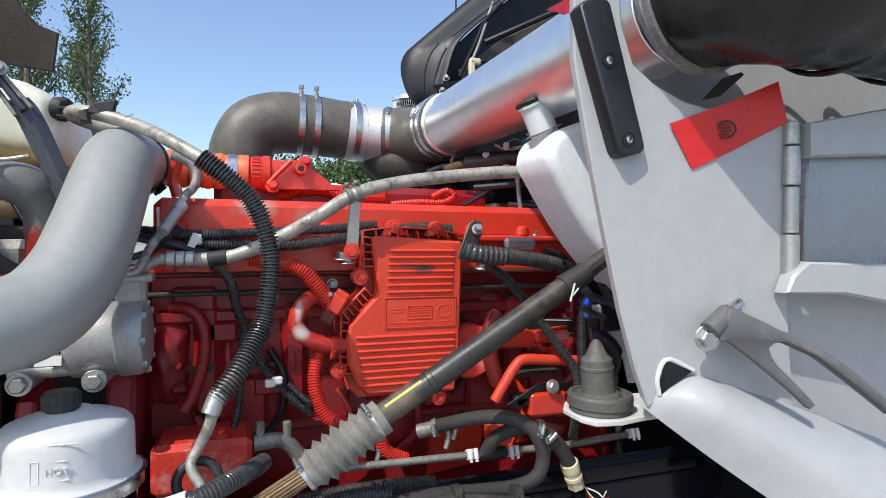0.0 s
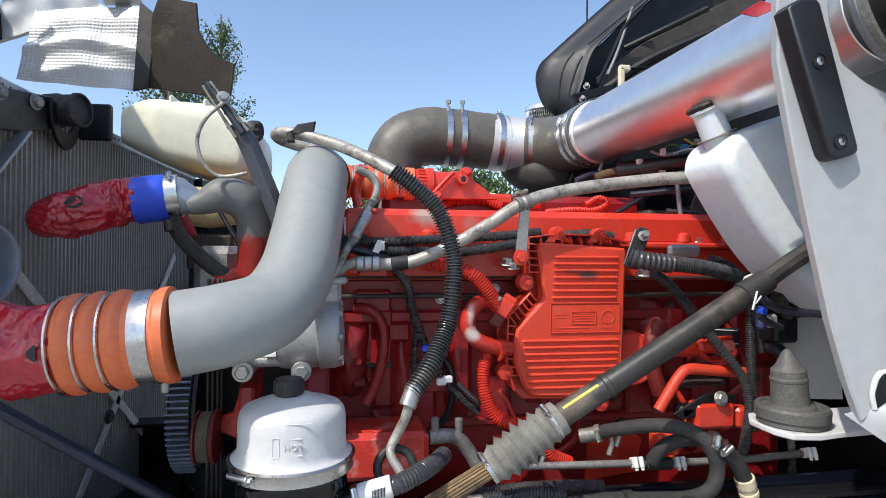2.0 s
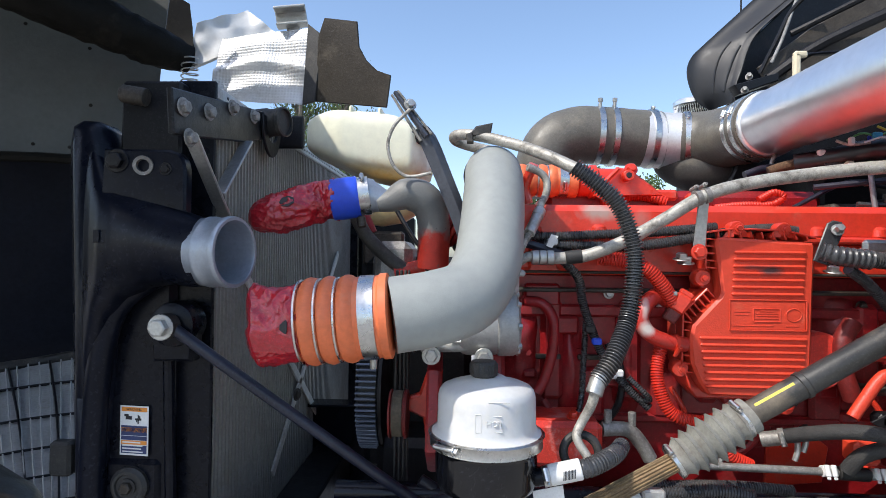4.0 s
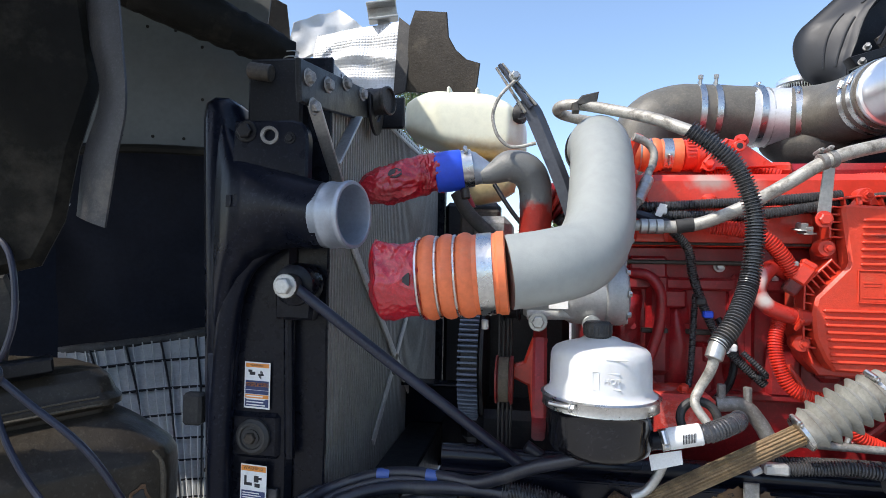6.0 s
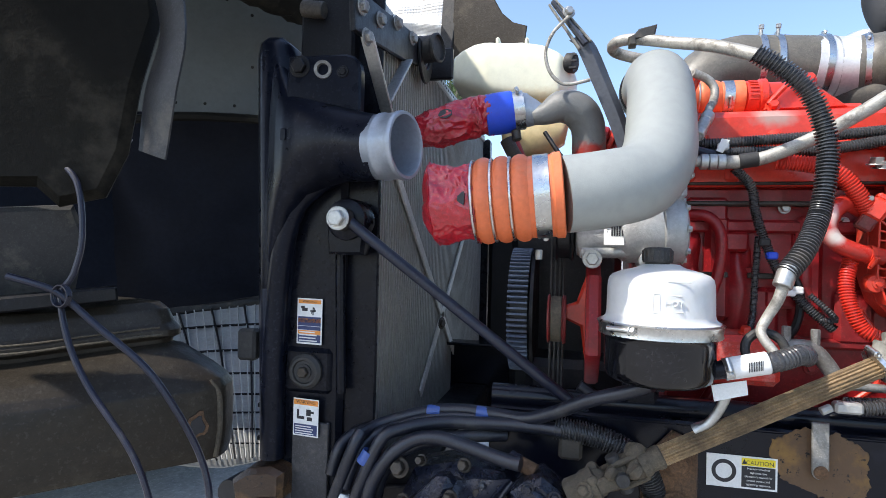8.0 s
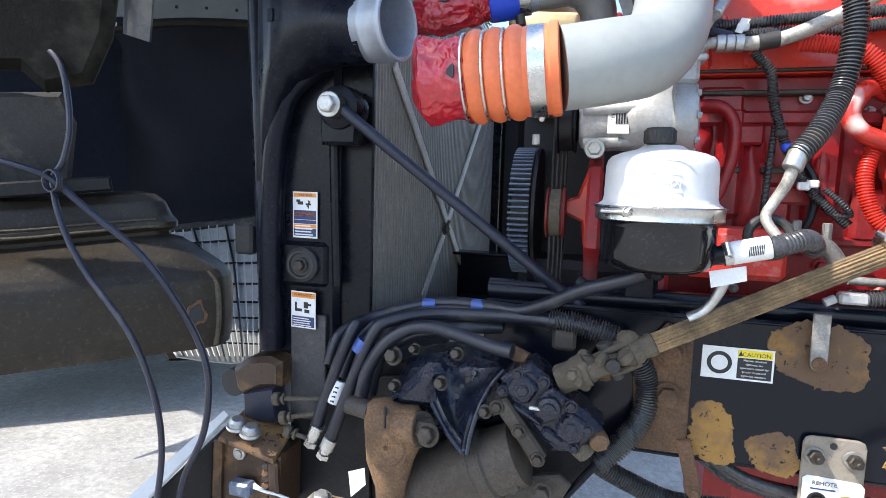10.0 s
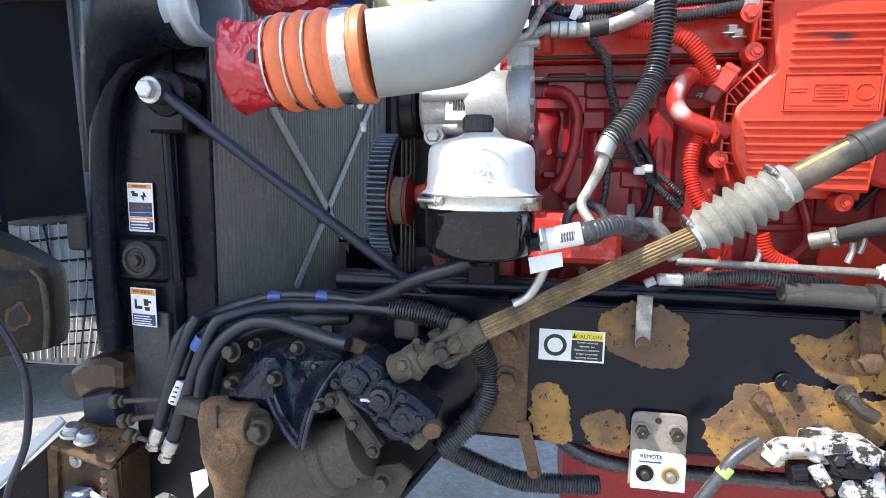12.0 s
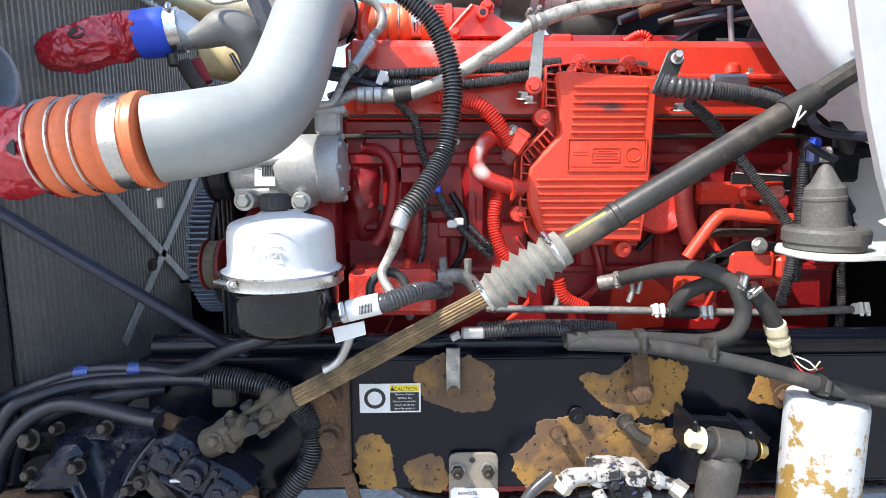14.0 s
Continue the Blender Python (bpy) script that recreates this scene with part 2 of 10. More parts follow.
def flecked(name, base, second, fleck, s1=18.0, t1=0.5, s2=90.0, t2=0.6, rough=0.85, bump=0.8, fall=None, soft=0.03):
    """Flaking surfaces: two tones with a sharp border and small flecks; fall: (height, share) by which the second tone gains downwards."""
    m = bpy.data.materials.new(name)
    m.use_nodes = True
    n, l = m.node_tree.nodes, m.node_tree.links
    b = n["Principled BSDF"]
    geo = n.new("ShaderNodeNewGeometry")

    def noise_of(sc, detail, r=0.65):
        t = n.new("ShaderNodeTexNoise")
        t.inputs["Scale"].default_value, t.inputs["Detail"].default_value, t.inputs["Roughness"].default_value = sc, detail, r
        l.new(geo.outputs["Position"], t.inputs["Vector"])
        return t.outputs["Fac"]

    def step(fac, lo, hi):
        r = n.new("ShaderNodeMapRange")
        l.new(fac, r.inputs[0])
        r.inputs[1].default_value, r.inputs[2].default_value = lo, hi
        return r.outputs[0]

    def mixed(fac, a, c):
        x = n.new("ShaderNodeMix")
        x.data_type = "RGBA"
        l.new(fac, x.inputs[0])
        for k, v in ((6, a), (7, c)):
            if isinstance(v, tuple):
                x.inputs[k].default_value = (*v, 1)
            else:
                l.new(v, x.inputs[k])
        return x.outputs[2]

    first = noise_of(s1, 9.0)
    if fall:
        sep = n.new("ShaderNodeSeparateXYZ")
        l.new(geo.outputs["Position"], sep.inputs[0])
        k = n.new("ShaderNodeMath")
        k.operation = "MULTIPLY_ADD"
        l.new(sep.outputs[2], k.inputs[0])
        k.inputs[1].default_value, k.inputs[2].default_value = -fall[1], fall[0] * fall[1]
        add = n.new("ShaderNodeMath")
        l.new(first, add.inputs[0])
        l.new(k.outputs[0], add.inputs[1])
        first = add.outputs[0]
    tone = mixed(noise_of(s1 * 5, 5.0), base, tuple(c * 0.72 for c in base))
    tone2 = mixed(noise_of(s1 * 6, 5.0), second, tuple(c * 0.6 for c in second))
    col = mixed(step(first, t1 - soft * 0.7, t1 + soft), tone, tone2)
    col = mixed(step(noise_of(s2, 6.0, 0.7), t2, t2 + 0.025), col, fleck)
    l.new(col, b.inputs["Base Color"])
    b.inputs["Roughness"].default_value = rough
    bp = n.new("ShaderNodeBump")
    bp.inputs["Strength"].default_value, bp.inputs["Distance"].default_value = bump, 0.002
    l.new(noise_of(130.0, 6.0), bp.inputs["Height"])
    l.new(bp.outputs[0], b.inputs["Normal"])
    return m


def blotch(m, spots, color):
    """Soft stains laid over a material: spots of (centre, half sizes, strength)."""
    n, l = m.node_tree.nodes, m.node_tree.links
    b = n["Principled BSDF"]
    geo = n.new("ShaderNodeNewGeometry")
    tex = n.new("ShaderNodeTexNoise")
    tex.inputs["Scale"].default_value, tex.inputs["Detail"].default_value = 38.0, 6.0
    l.new(geo.outputs["Position"], tex.inputs["Vector"])
    for centre, half, strength in spots:
        sub = n.new("ShaderNodeVectorMath")
        sub.operation = "SUBTRACT"
        l.new(geo.outputs["Position"], sub.inputs[0])
        sub.inputs[1].default_value = centre
        div = n.new("ShaderNodeVectorMath")
        div.operation = "DIVIDE"
        l.new(sub.outputs[0], div.inputs[0])
        div.inputs[1].default_value = half
        far = n.new("ShaderNodeVectorMath")
        far.operation = "LENGTH"
        l.new(div.outputs[0], far.inputs[0])
        add = n.new("ShaderNodeMath")
        add.operation = "MULTIPLY_ADD"
        l.new(tex.outputs["Fac"], add.inputs[0])
        add.inputs[1].default_value = 0.9
        l.new(far.outputs["Value"], add.inputs[2])
        ramp = n.new("ShaderNodeMapRange")
        l.new(add.outputs[0], ramp.inputs[0])
        for i, v in enumerate((0.75, 1.45, strength, 0.0), 1):
            ramp.inputs[i].default_value = v
        x = n.new("ShaderNodeMix")
        x.data_type = "RGBA"
        l.new(ramp.outputs[0], x.inputs[0])
        l.new(b.inputs["Base Color"].links[0].from_socket, x.inputs[6])
        x.inputs[7].default_value = (*color, 1)
        l.new(x.outputs[2], b.inputs["Base Color"])


M["cover_red"] = mat("red_cover_paint", (0.66, 0.042, 0.02), 0.34, 0, 0.1, 12, DUST, 0.12, 9, 0.2, 120, coat=0.2)
blotch(M["cover_red"], [((0.02, 1.27, 1.69), (0.055, 0.1, 0.03), 0.85), ((0.12, 1.27, 1.672), (0.025, 0.1, 0.03), 0.35)], (0.42, 0.33, 0.28))
blotch(M["red_ecm"], [((0.375, 1.19, 1.558), (0.030, 0.05, 0.016), 0.9), ((0.335, 1.19, 1.566), (0.03, 0.05, 0.006), 0.7)], (0.07, 0.05, 0.05))
M["rust_or"] = flecked("ochre_rust", (0.35, 0.19, 0.048), (0.17, 0.098, 0.052), (0.012, 0.011, 0.012), 8.0, 0.49, 60.0, 0.585, soft=0.08)
# Browner copy of the rust; shade on the strap's patch is in it.
M["rust_patch"] = flecked("shaded_rail_rust", (0.13, 0.078, 0.043), (0.27, 0.15, 0.045), (0.014, 0.012, 0.012), 10.0, 0.55, 60.0, 0.6, soft=0.08)


# ---- mesh helpers ----
class Geo:
    def __init__(self):
        self.v, self.f = [], []

    def add(self, verts, faces, m=None):
        k = len(self.v)
        self.v += [tuple(m @ Vector(p)) if m else tuple(p) for p in verts]
        self.f += [tuple(i + k for i in f) for f in faces]
        return self

    def box(self, c, s, m=None, bevel=0.003):
        hx, hy, hz = (v / 2 for v in s)
        b = min(bevel, hx * 0.9, hy * 0.9, hz * 0.9)
        vs, ix = [], {}
        for sx in (-1, 1):
            for sy in (-1, 1):
                for sz in (-1, 1):
                    for a in range(3):
                        p = [sx * (hx - b), sy * (hy - b), sz * (hz - b)]
                        p[a] = (sx * hx, sy * hy, sz * hz)[a]
                        ix[sx, sy, sz, a] = len(vs)
                        vs.append((p[0] + c[0], p[1] + c[1], p[2] + c[2]))
        fs = []
        for a in range(3):
            o1, o2 = [k for k in range(3) if k != a]
            for s1 in (-1, 1):
                quad = []
                for q1, q2 in ((-1, -1), (1, -1), (1, 1), (-1, 1)):
                    key = [0, 0, 0]
                    key[a], key[o1], key[o2] = s1, q1, q2
                    quad.append(ix[(*key, a)])
                fs.append(quad if s1 * (1 if a != 1 else -1) > 0 else quad[::-1])
        for a in range(3):
            o1, o2 = [k for k in range(3) if k != a]
            for q1 in (-1, 1):
                for q2 in (-1, 1):
                    k0, k1 = [0, 0, 0], [0, 0, 0]
                    k0[a], k1[a] = -1, 1
                    for k in (k0, k1):
                        k[o1], k[o2] = q1, q2
                    fs.append((ix[(*k0, o1)], ix[(*k1, o1)], ix[(*k1, o2)], ix[(*k0, o2)]))
        for sx in (-1, 1):
            for sy in (-1, 1):
                for sz in (-1, 1):
                    fs.append(tuple(ix[sx, sy, sz, a] for a in range(3)))
        return self.add(vs, fs, m)

    def lathe(self, profile, m=None, seg=24, wobble=0.0, seed=0, closed=True):
        """A profile of (radius, height) turned round z."""
        vs, fs = [], []
        n = len(profile)
        for i, (r, z) in enumerate(profile):
            for k in range(seg):
                a = 2 * math.pi * k / seg
                q = r * (1 + wobble * noise.noise((3 * math.cos(a) + seed, 3 * math.sin(a), z * 40 + seed)))
                vs.append((q * math.cos(a), q * math.sin(a), z))
        for i in range(n - 1):
            for k in range(seg):
                j = (k + 1) % seg
                fs.append((i * seg + k, i * seg + j, (i + 1) * seg + j, (i + 1) * seg + k))
        if closed:
            if profile[0][0] > 1e-6:
                fs.append(tuple(range(seg))[::-1])
            if profile[-1][0] > 1e-6:
                fs.append(tuple((n - 1) * seg + k for k in range(seg)))
        return self.add(vs, fs, m)

    def cyl(self, p, q, r, seg=20, r2=None, bevel=0.0015):
        L = (Vector(q) - Vector(p)).length
        r2 = r if r2 is None else r2
        b = min(bevel, L * 0.3, r * 0.5)
        return self.lathe([(r - b, 0), (r, b), (r2, L - b), (r2 - b, L)], aim(p, q), seg)

    def sweep(self, path, radius, seg=14, step=0.012, corr=None, cap=True, wobble=0.0, flat=1.0, tight=0):
        """A tube along a smooth path. radius: a number, or pairs of (share of the length, radius). corr: (pitch, depth) of ribs."""
        pts = smooth_path(path)
        d = [0.0]
        for a, b in zip(pts, pts[1:]):
            d.append(d[-1] + (b - a).length)
        L = d[-1]
        if corr:
            cnt = max(4, int(L / corr[0]) * 4)
        else:
            cnt = max(4, int(L / step))
        vs, fs = [], []
        up = None
        j = 0
        for i in range(cnt + 1):
            s = L * i / cnt
            while j < len(d) - 2 and d[j + 1] < s:
                j += 1
            w = (s - d[j]) / max(1e-9, d[j + 1] - d[j])
            p = pts[j].lerp(pts[j + 1], w)
            tan = (pts[min(j + 2, len(pts) - 1)] - pts[max(j - 1, 0)]).normalized()
            if up is None:
                up = Vector((0, 0, 1)) if abs(tan.z) < 0.9 else Vector((0, 1, 0))
            up = (up - tan * up.dot(tan)).normalized()
            side = tan.cross(up)
            if isinstance(radius, (int, float)):
                r = radius
            else:
                f = s / L
                r = radius[-1][1]
                for (f0, r0), (f1, r1) in zip(radius, radius[1:]):
                    if f <= f1:
                        r = r0 + (r1 - r0) * max(0, (f - f0)) / max(1e-6, f1 - f0)
                        break
            if corr:
                r += corr[1] * (0.5, 0.5, -0.5, -0.5)[i % 4]
            for k in range(seg):
                a = 2 * math.pi * k / seg
                q = r
                if wobble:
                    q *= 1 + wobble * noise.noise((math.cos(a) * 2.1 + s * 25, math.sin(a) * 2.1, s * 30 + 5))
                vs.append(p + side * (q * math.cos(a)) + up * (q * flat * math.sin(a)))
        for i in range(cnt):
            for k in range(seg):
                n = (k + 1) % seg
                fs.append((i * seg + k, i * seg + n, (i + 1) * seg + n, (i + 1) * seg + k))
        if cap:
            fs.append(tuple(range(seg))[::-1])
            fs.append(tuple(cnt * seg + k for k in range(seg)))
        return self.add(vs, fs)

    def prism(self, poly, thick, m=None, bevel=0.002):
        """A flat outline in x, y, with its thickness along z from 0, its rim chamfered."""
        n = len(poly)
        c = Vector((sum(p[0] for p in poly) / n, sum(p[1] for p in poly) / n))
        area = sum(poly[i][0] * poly[(i + 1) % n][1] - poly[(i + 1) % n][0] * poly[i][1] for i in range(n))
        if area < 0:
            poly = poly[::-1]
        ins = []
        for i in range(n):
            a, b, e = (Vector(poly[k % n]) for k in (i - 1, i, i + 1))
            d1, d2 = (b - a).normalized(), (e - b).normalized()
            nn = (Vector((-d1.y, d1.x)) + Vector((-d2.y, d2.x)))
            nn = nn.normalized() if nn.length > 1e-6 else Vector((0, 0))
            ins.append(b + nn * bevel)
        s = 1 if thick > 0 else -1
        bb = s * min(bevel, abs(thick) * 0.45)
        vs = [(p.x, p.y, 0) for p in ins] + [(p[0], p[1], bb) for p in poly] + [(p[0], p[1], thick - bb) for p in poly] + [(p.x, p.y, thick) for p in ins]
        fs = [tuple(range(n))[::-1], tuple(range(3 * n, 4 * n))]
        for r in range(3):
            for i in range(n):
                j = (i + 1) % n
                fs.append((r * n + i, r * n + j, (r + 1) * n + j, (r + 1) * n + i))
        if s < 0:
            fs = [f[::-1] for f in fs]
        return self.add(vs, fs, m)

    def pillow(self, poly, thick, m=None, round_=0.02, steps=5):
        """A flat outline in x, y with its front rim fully rounded; it stands from 0 to thick along z."""
        n = len(poly)
        if sum(poly[i][0] * poly[(i + 1) % n][1] - poly[(i + 1) % n][0] * poly[i][1] for i in range(n)) < 0:
            poly = poly[::-1]
        out = []
        for i in range(n):
            a, b, e = (Vector(poly[k % n]) for k in (i - 1, i, i + 1))
            d = (e - a).normalized()
            out.append((b, Vector((-d.y, d.x))))
        vs = [(b.x, b.y, 0) for b, _ in out]
        for k in range(steps + 1):
            q = math.pi / 2 * k / steps
            vs += [((b + w * (round_ * (1 - math.cos(q)))).x, (b + w * (round_ * (1 - math.cos(q)))).y, thick - round_ * (1 - math.sin(q))) for b, w in out]
        fs = [tuple(range(n))[::-1], tuple((steps + 1) * n + i for i in range(n))]
        for r in range(steps + 1):
            for i in range(n):
                j = (i + 1) % n
                fs.append((r * n + i, r * n + j, (r + 1) * n + j, (r + 1) * n + i))
        return self.add(vs, fs, m)

    def panel(self, pts, thick, bevel=0.002):
        """A plate through corner points of the place that lie about in one plane; its thickness goes away along the normal."""
        vs = [Vector(p) for p in pts]
        c = sum(vs, Vector()) / len(vs)
        nrm = Vector()
        for i in range(len(vs)):
            nrm += (vs[i] - c).cross(vs[(i + 1) % len(vs)] - c)
        nrm.normalize()
        ex = (vs[1] - vs[0]).normalized()
        ex = (ex - nrm * ex.dot(nrm)).normalized()
        ey = nrm.cross(ex)
        mm = Matrix((ex, ey, nrm)).transposed().to_4x4()
        mm.translation = c
        poly = [((v - c).dot(ex), (v - c).dot(ey)) for v in vs]
        return self.prism(poly, thick, mm, bevel)

    def grid(self, f, nu, nv, closed_u=False):
        vs = [f(i / nu, j / nv) for j in range(nv + 1) for i in range(nu + 1)]
        fs = [(j * (nu + 1) + i, j * (nu + 1) + i + 1, (j + 1) * (nu + 1) + i + 1, (j + 1) * (nu + 1) + i) for j in range(nv) for i in range(nu)]
        return self.add(vs, fs)

    def sheet(self, f, nu, nv, thick):
        """A bent sheet with thickness: f(u, v) gives its face."""
        vs = [Vector(f(i / nu, j / nv)) for j in range(nv + 1) for i in range(nu + 1)]
        W = nu + 1
        ns = []
        for j in range(nv + 1):
            for i in range(W):
                a, b = vs[j * W + min(i + 1, nu)], vs[j * W + max(i - 1, 0)]
                c, d = vs[min(j + 1, nv) * W + i], vs[max(j - 1, 0) * W + i]
                ns.append((a - b).cross(c - d).normalized())
        K = len(vs)
        both = vs + [v - n * thick for v, n in zip(vs, ns)]
        fs = []
        for j in range(nv):
            for i in range(nu):
                q = (j * W + i, j * W + i + 1, (j + 1) * W + i + 1, (j + 1) * W + i)
                fs += [q, tuple(k + K for k in q[::-1])]
        rim = [i for i in range(nu)] + [j * W + nu for j in range(nv)] + [nv * W + i for i in range(nu, 0, -1)] + [j * W for j in range(nv, 0, -1)]
        for a, b in zip(rim, rim[1:] + rim[:1]):
            fs.append((a, a + K, b + K, b))
        return self.add(both, fs)


def smooth_path(path, sub=10):
    p = [Vector(v) for v in path]
    if len(p) == 2:
        return [p[0].lerp(p[1], i / sub) for i in range(sub + 1)]
    out = []
    e = [p[0] * 2 - p[1]] + p + [p[-1] * 2 - p[-2]]
    for i in range(1, len(e) - 2):
        a, b, c, d = e[i - 1:i + 3]
        for k in range(sub):
            t = k / sub
            out.append(0.5 * (2 * b + (c - a) * t + (2 * a - 5 * b + 4 * c - d) * t * t + (3 * b - a - 3 * c + d) * t ** 3))
    out.append(p[-1])
    return out


def aim(p, q):
    """The pose at p whose z axis points to q."""
    d = (Vector(q) - Vector(p)).normalized()
    m = d.to_track_quat("Z", "Y").to_matrix().to_4x4()
    m.translation = Vector(p)
    return m


def lerp(a, b, t):
    return tuple(Vector(a).lerp(Vector(b), t))


def facing_camera_side(x, y, z):
    """A pose whose x runs along the truck, y goes up and z comes out sideways towards the viewer."""
    return Matrix(((1, 0, 0, x), (0, 0, -1, y), (0, 1, 0, z), (0, 0, 0, 1)))


def mesh_of(name, geo, material, origin, sharp=35):
    me = bpy.data.meshes.new(name)
    o = Vector(origin)
    me.from_pydata([tuple(Vector(v) - o) for v in geo.v], [], geo.f)
    me.validate()
    bm = bmesh.new()
    bm.from_mesh(me)
    bmesh.ops.recalc_face_normals(bm, faces=bm.faces)
    bm.to_mesh(me)
    bm.free()
    me.polygons.foreach_set("use_smooth", [True] * len(me.polygons))
    me.set_sharp_from_angle(angle=radians(sharp))
    me.materials.append(M[material] if isinstance(material, str) else material)
    return me


def solid(name, geo, material, label="", category="", group="", kind="", sharp=35):
    """A thing of one mesh, its origin at its base."""
    xs, ys, zs = zip(*geo.v)
    o = ((min(xs) + max(xs)) / 2, (min(ys) + max(ys)) / 2, min(zs))
    ob = new(name, mesh_of(name, geo, material, o, sharp))
    ob.location = o
    return tagged(ob, label, category, group, kind)


def thing(name, at, label="", category="", group="", kind=""):
    ob = new(name)
    ob.location = at
    ob.empty_display_size = 0.05
    return tagged(ob, label, category, group, kind)


def origin_of(ob):
    o = Vector(ob.location)
    while ob.parent:
        ob = ob.parent
        o = o + Vector(ob.location)
    return o


def part(name, geo, material, parent, label="", sharp=35, kind=""):
    o = origin_of(parent)
    ob = new(name, mesh_of(name, geo, material, o, sharp))
    ob.parent = parent
    return tagged(ob, label, kind=kind)


def hex_bolt(geo, p, d, r=0.011, h=0.009, washer=True):
    """A hexagon head with its washer at p, looking along d."""
    m = aim(p, Vector(p) + Vector(d))
    if washer:
        geo.lathe([(r * 1.55, 0), (r * 1.6, 0.001), (r * 1.5, 0.0025), (r * 1.0, 0.0025)], m, 18)
    geo.lathe([(r * 1.1, 0.002), (r * 1.12, 0.004), (r * 1.1, h - 0.002), (r * 0.9, h)], m, 6)
    return geo


def hose_clamp(geo, p, d, r, width=0.012, screw=None):
    """A band round a hose at p along d, with its screw housing."""
    d = Vector(d).normalized()
    a = Vector(p) - d * width / 2
    m = aim(a, a + d)
    geo.lathe([(r, 0), (r + 0.0015, 0.0005), (r + 0.0015, width - 0.0005), (r, width)], m, 32)
    s = Vector(screw or (0, 0, 1))
    s = (s - d * s.dot(d)).normalized()
    t = d.cross(s)
    c = a + d * width / 2 + s * (r + 0.006)
    geo.cyl(c - t * 0.012, c + t * 0.012, 0.0055, 10)
    geo.cyl(c + t * 0.012, c + t * 0.018, 0.004, 6)
    return geo


def writing(text, size, m, material, parent):
    cu = bpy.data.curves.new("lettering", "FONT")
    cu.body, cu.size, cu.extrude = text, size, 0.0002
    cu.align_x = "CENTER"
    cu.materials.append(M[material])
    ob = new("lettering", cu)
    ob.parent = parent
    ob.matrix_world = m
    ob.matrix_basis = Matrix.Translation(-origin_of(parent)) @ m
    return ob

# ---- ground, distance ----
def ground_material():
    m = mat("sunlit_gravel_ground", (0.33, 0.322, 0.305), 0.9, 0, 0.25, 3.0, (0.24, 0.22, 0.19), 0.4, 1.3, 1.0, 60)
    return m


g = Geo()
g.grid(lambda u, v: (-600 + 1200 * u, -600 + 1200 * v, 0.0), 8, 8)
me = mesh_of("ground", g, ground_material(), (0, 0, 0))
tagged(new("ground", me), "pale dusty gravel yard under the truck", "ground", kind="structure")

leaf_mat = mat("poplar_leaves", (0.07, 0.12, 0.03), 0.55, 0, 0.35, 1.2, (0.13, 0.17, 0.05), 0.4, 3.0)
bark_mat = mat("grey_bark", (0.14, 0.12, 0.1), 0.9, 0, 0.3, 6, None, 0, 5, 0.8, 30)


def tree(base, height, width, leaves, rng, slim=True, label="slender poplar tree in full green leaf"):
    """Tapered trunk with limbs and a crown of leaf clumps, uneven and with gaps."""
    t = thing("tree", base, label, "tree")
    b = Vector(base)
    g = Geo()
    g.sweep([b, b + Vector((0.1, 0, height * 0.4)), b + Vector((-0.05, 0.1, height * 0.97))], [(0, height * 0.02), (1, height * 0.002)], 8, height / 16)
    tips = []
    for i in range(30):
        h = height * (0.12 + 0.85 * rng.random())
        a = rng.random() * 6.28
        f = h / height
        reach = width * (0.5 if slim else 0.55) * (math.sin(math.pi * min(1, f * 0.9 + 0.08)) ** 0.6) * (0.55 + 0.6 * rng.random())
        s = b + Vector((0, 0, h * 0.9))
        e = s + Vector((reach * math.cos(a), reach * math.sin(a), reach * (1.6 if slim else 0.5)))
        g.sweep([s, s.lerp(e, 0.5) + Vector((0, 0, -0.08 * reach)), e], [(0, height * 0.005), (1, height * 0.001)], 5, reach / 3 + 0.05)
        tips.append((s, e))
    part("trunk", g, bark_mat, t)
    c = Geo()
    for i in range(leaves):
        s, e = tips[int(rng.random() * len(tips))]
        p = s.lerp(e, 0.25 + 0.85 * rng.random())
        p = p + Vector((rng.gauss(0, 1), rng.gauss(0, 1), rng.gauss(0, 1.2))) * width * 0.07
        q = Euler((rng.random() * 6.28, rng.random() * 6.28, rng.random() * 6.28)).to_matrix()
        w = width * 0.02 * (0.6 + 0.9 * rng.random())
        c.add([p + q @ Vector(v) for v in ((-w, 0, 0), (0, w * 0.7, w * 0.15), (w * 1.3, 0, 0), (0, -w * 0.7, w * 0.15))], [(0, 1, 2), (0, 2, 3)])
    part("crown", c, leaf_mat, t)
    return t


rng = random.Random(4)
for base, h, w in (((-11.2, 50, 0), 22.5, 4.6), ((-15.6, 51, 0), 23.5, 5.0), ((-17.5, 56, 0), 25, 5), ((-13.2, 58, 0), 21.0, 5.0)):
    tree(base, h, w, 5200, rng)
for base, h, w in (((5.5, 50, 0), 9.0, 7), ((9.2, 50, 0), 9.8, 7.5), ((12.8, 51, 0), 9.2, 7), ((16.5, 52, 0), 9.0, 7), ((21, 52, 0), 8.6, 7), ((2, 53, 0), 7.6, 6.5)):
    tree(base, h, w, 4200, rng, False, "rounded green broadleaf tree far behind the truck")

# ---- chassis rails ----
RAIL_Y, RAIL_TOP, RAIL_BOT = 1.085, 1.066, 0.783


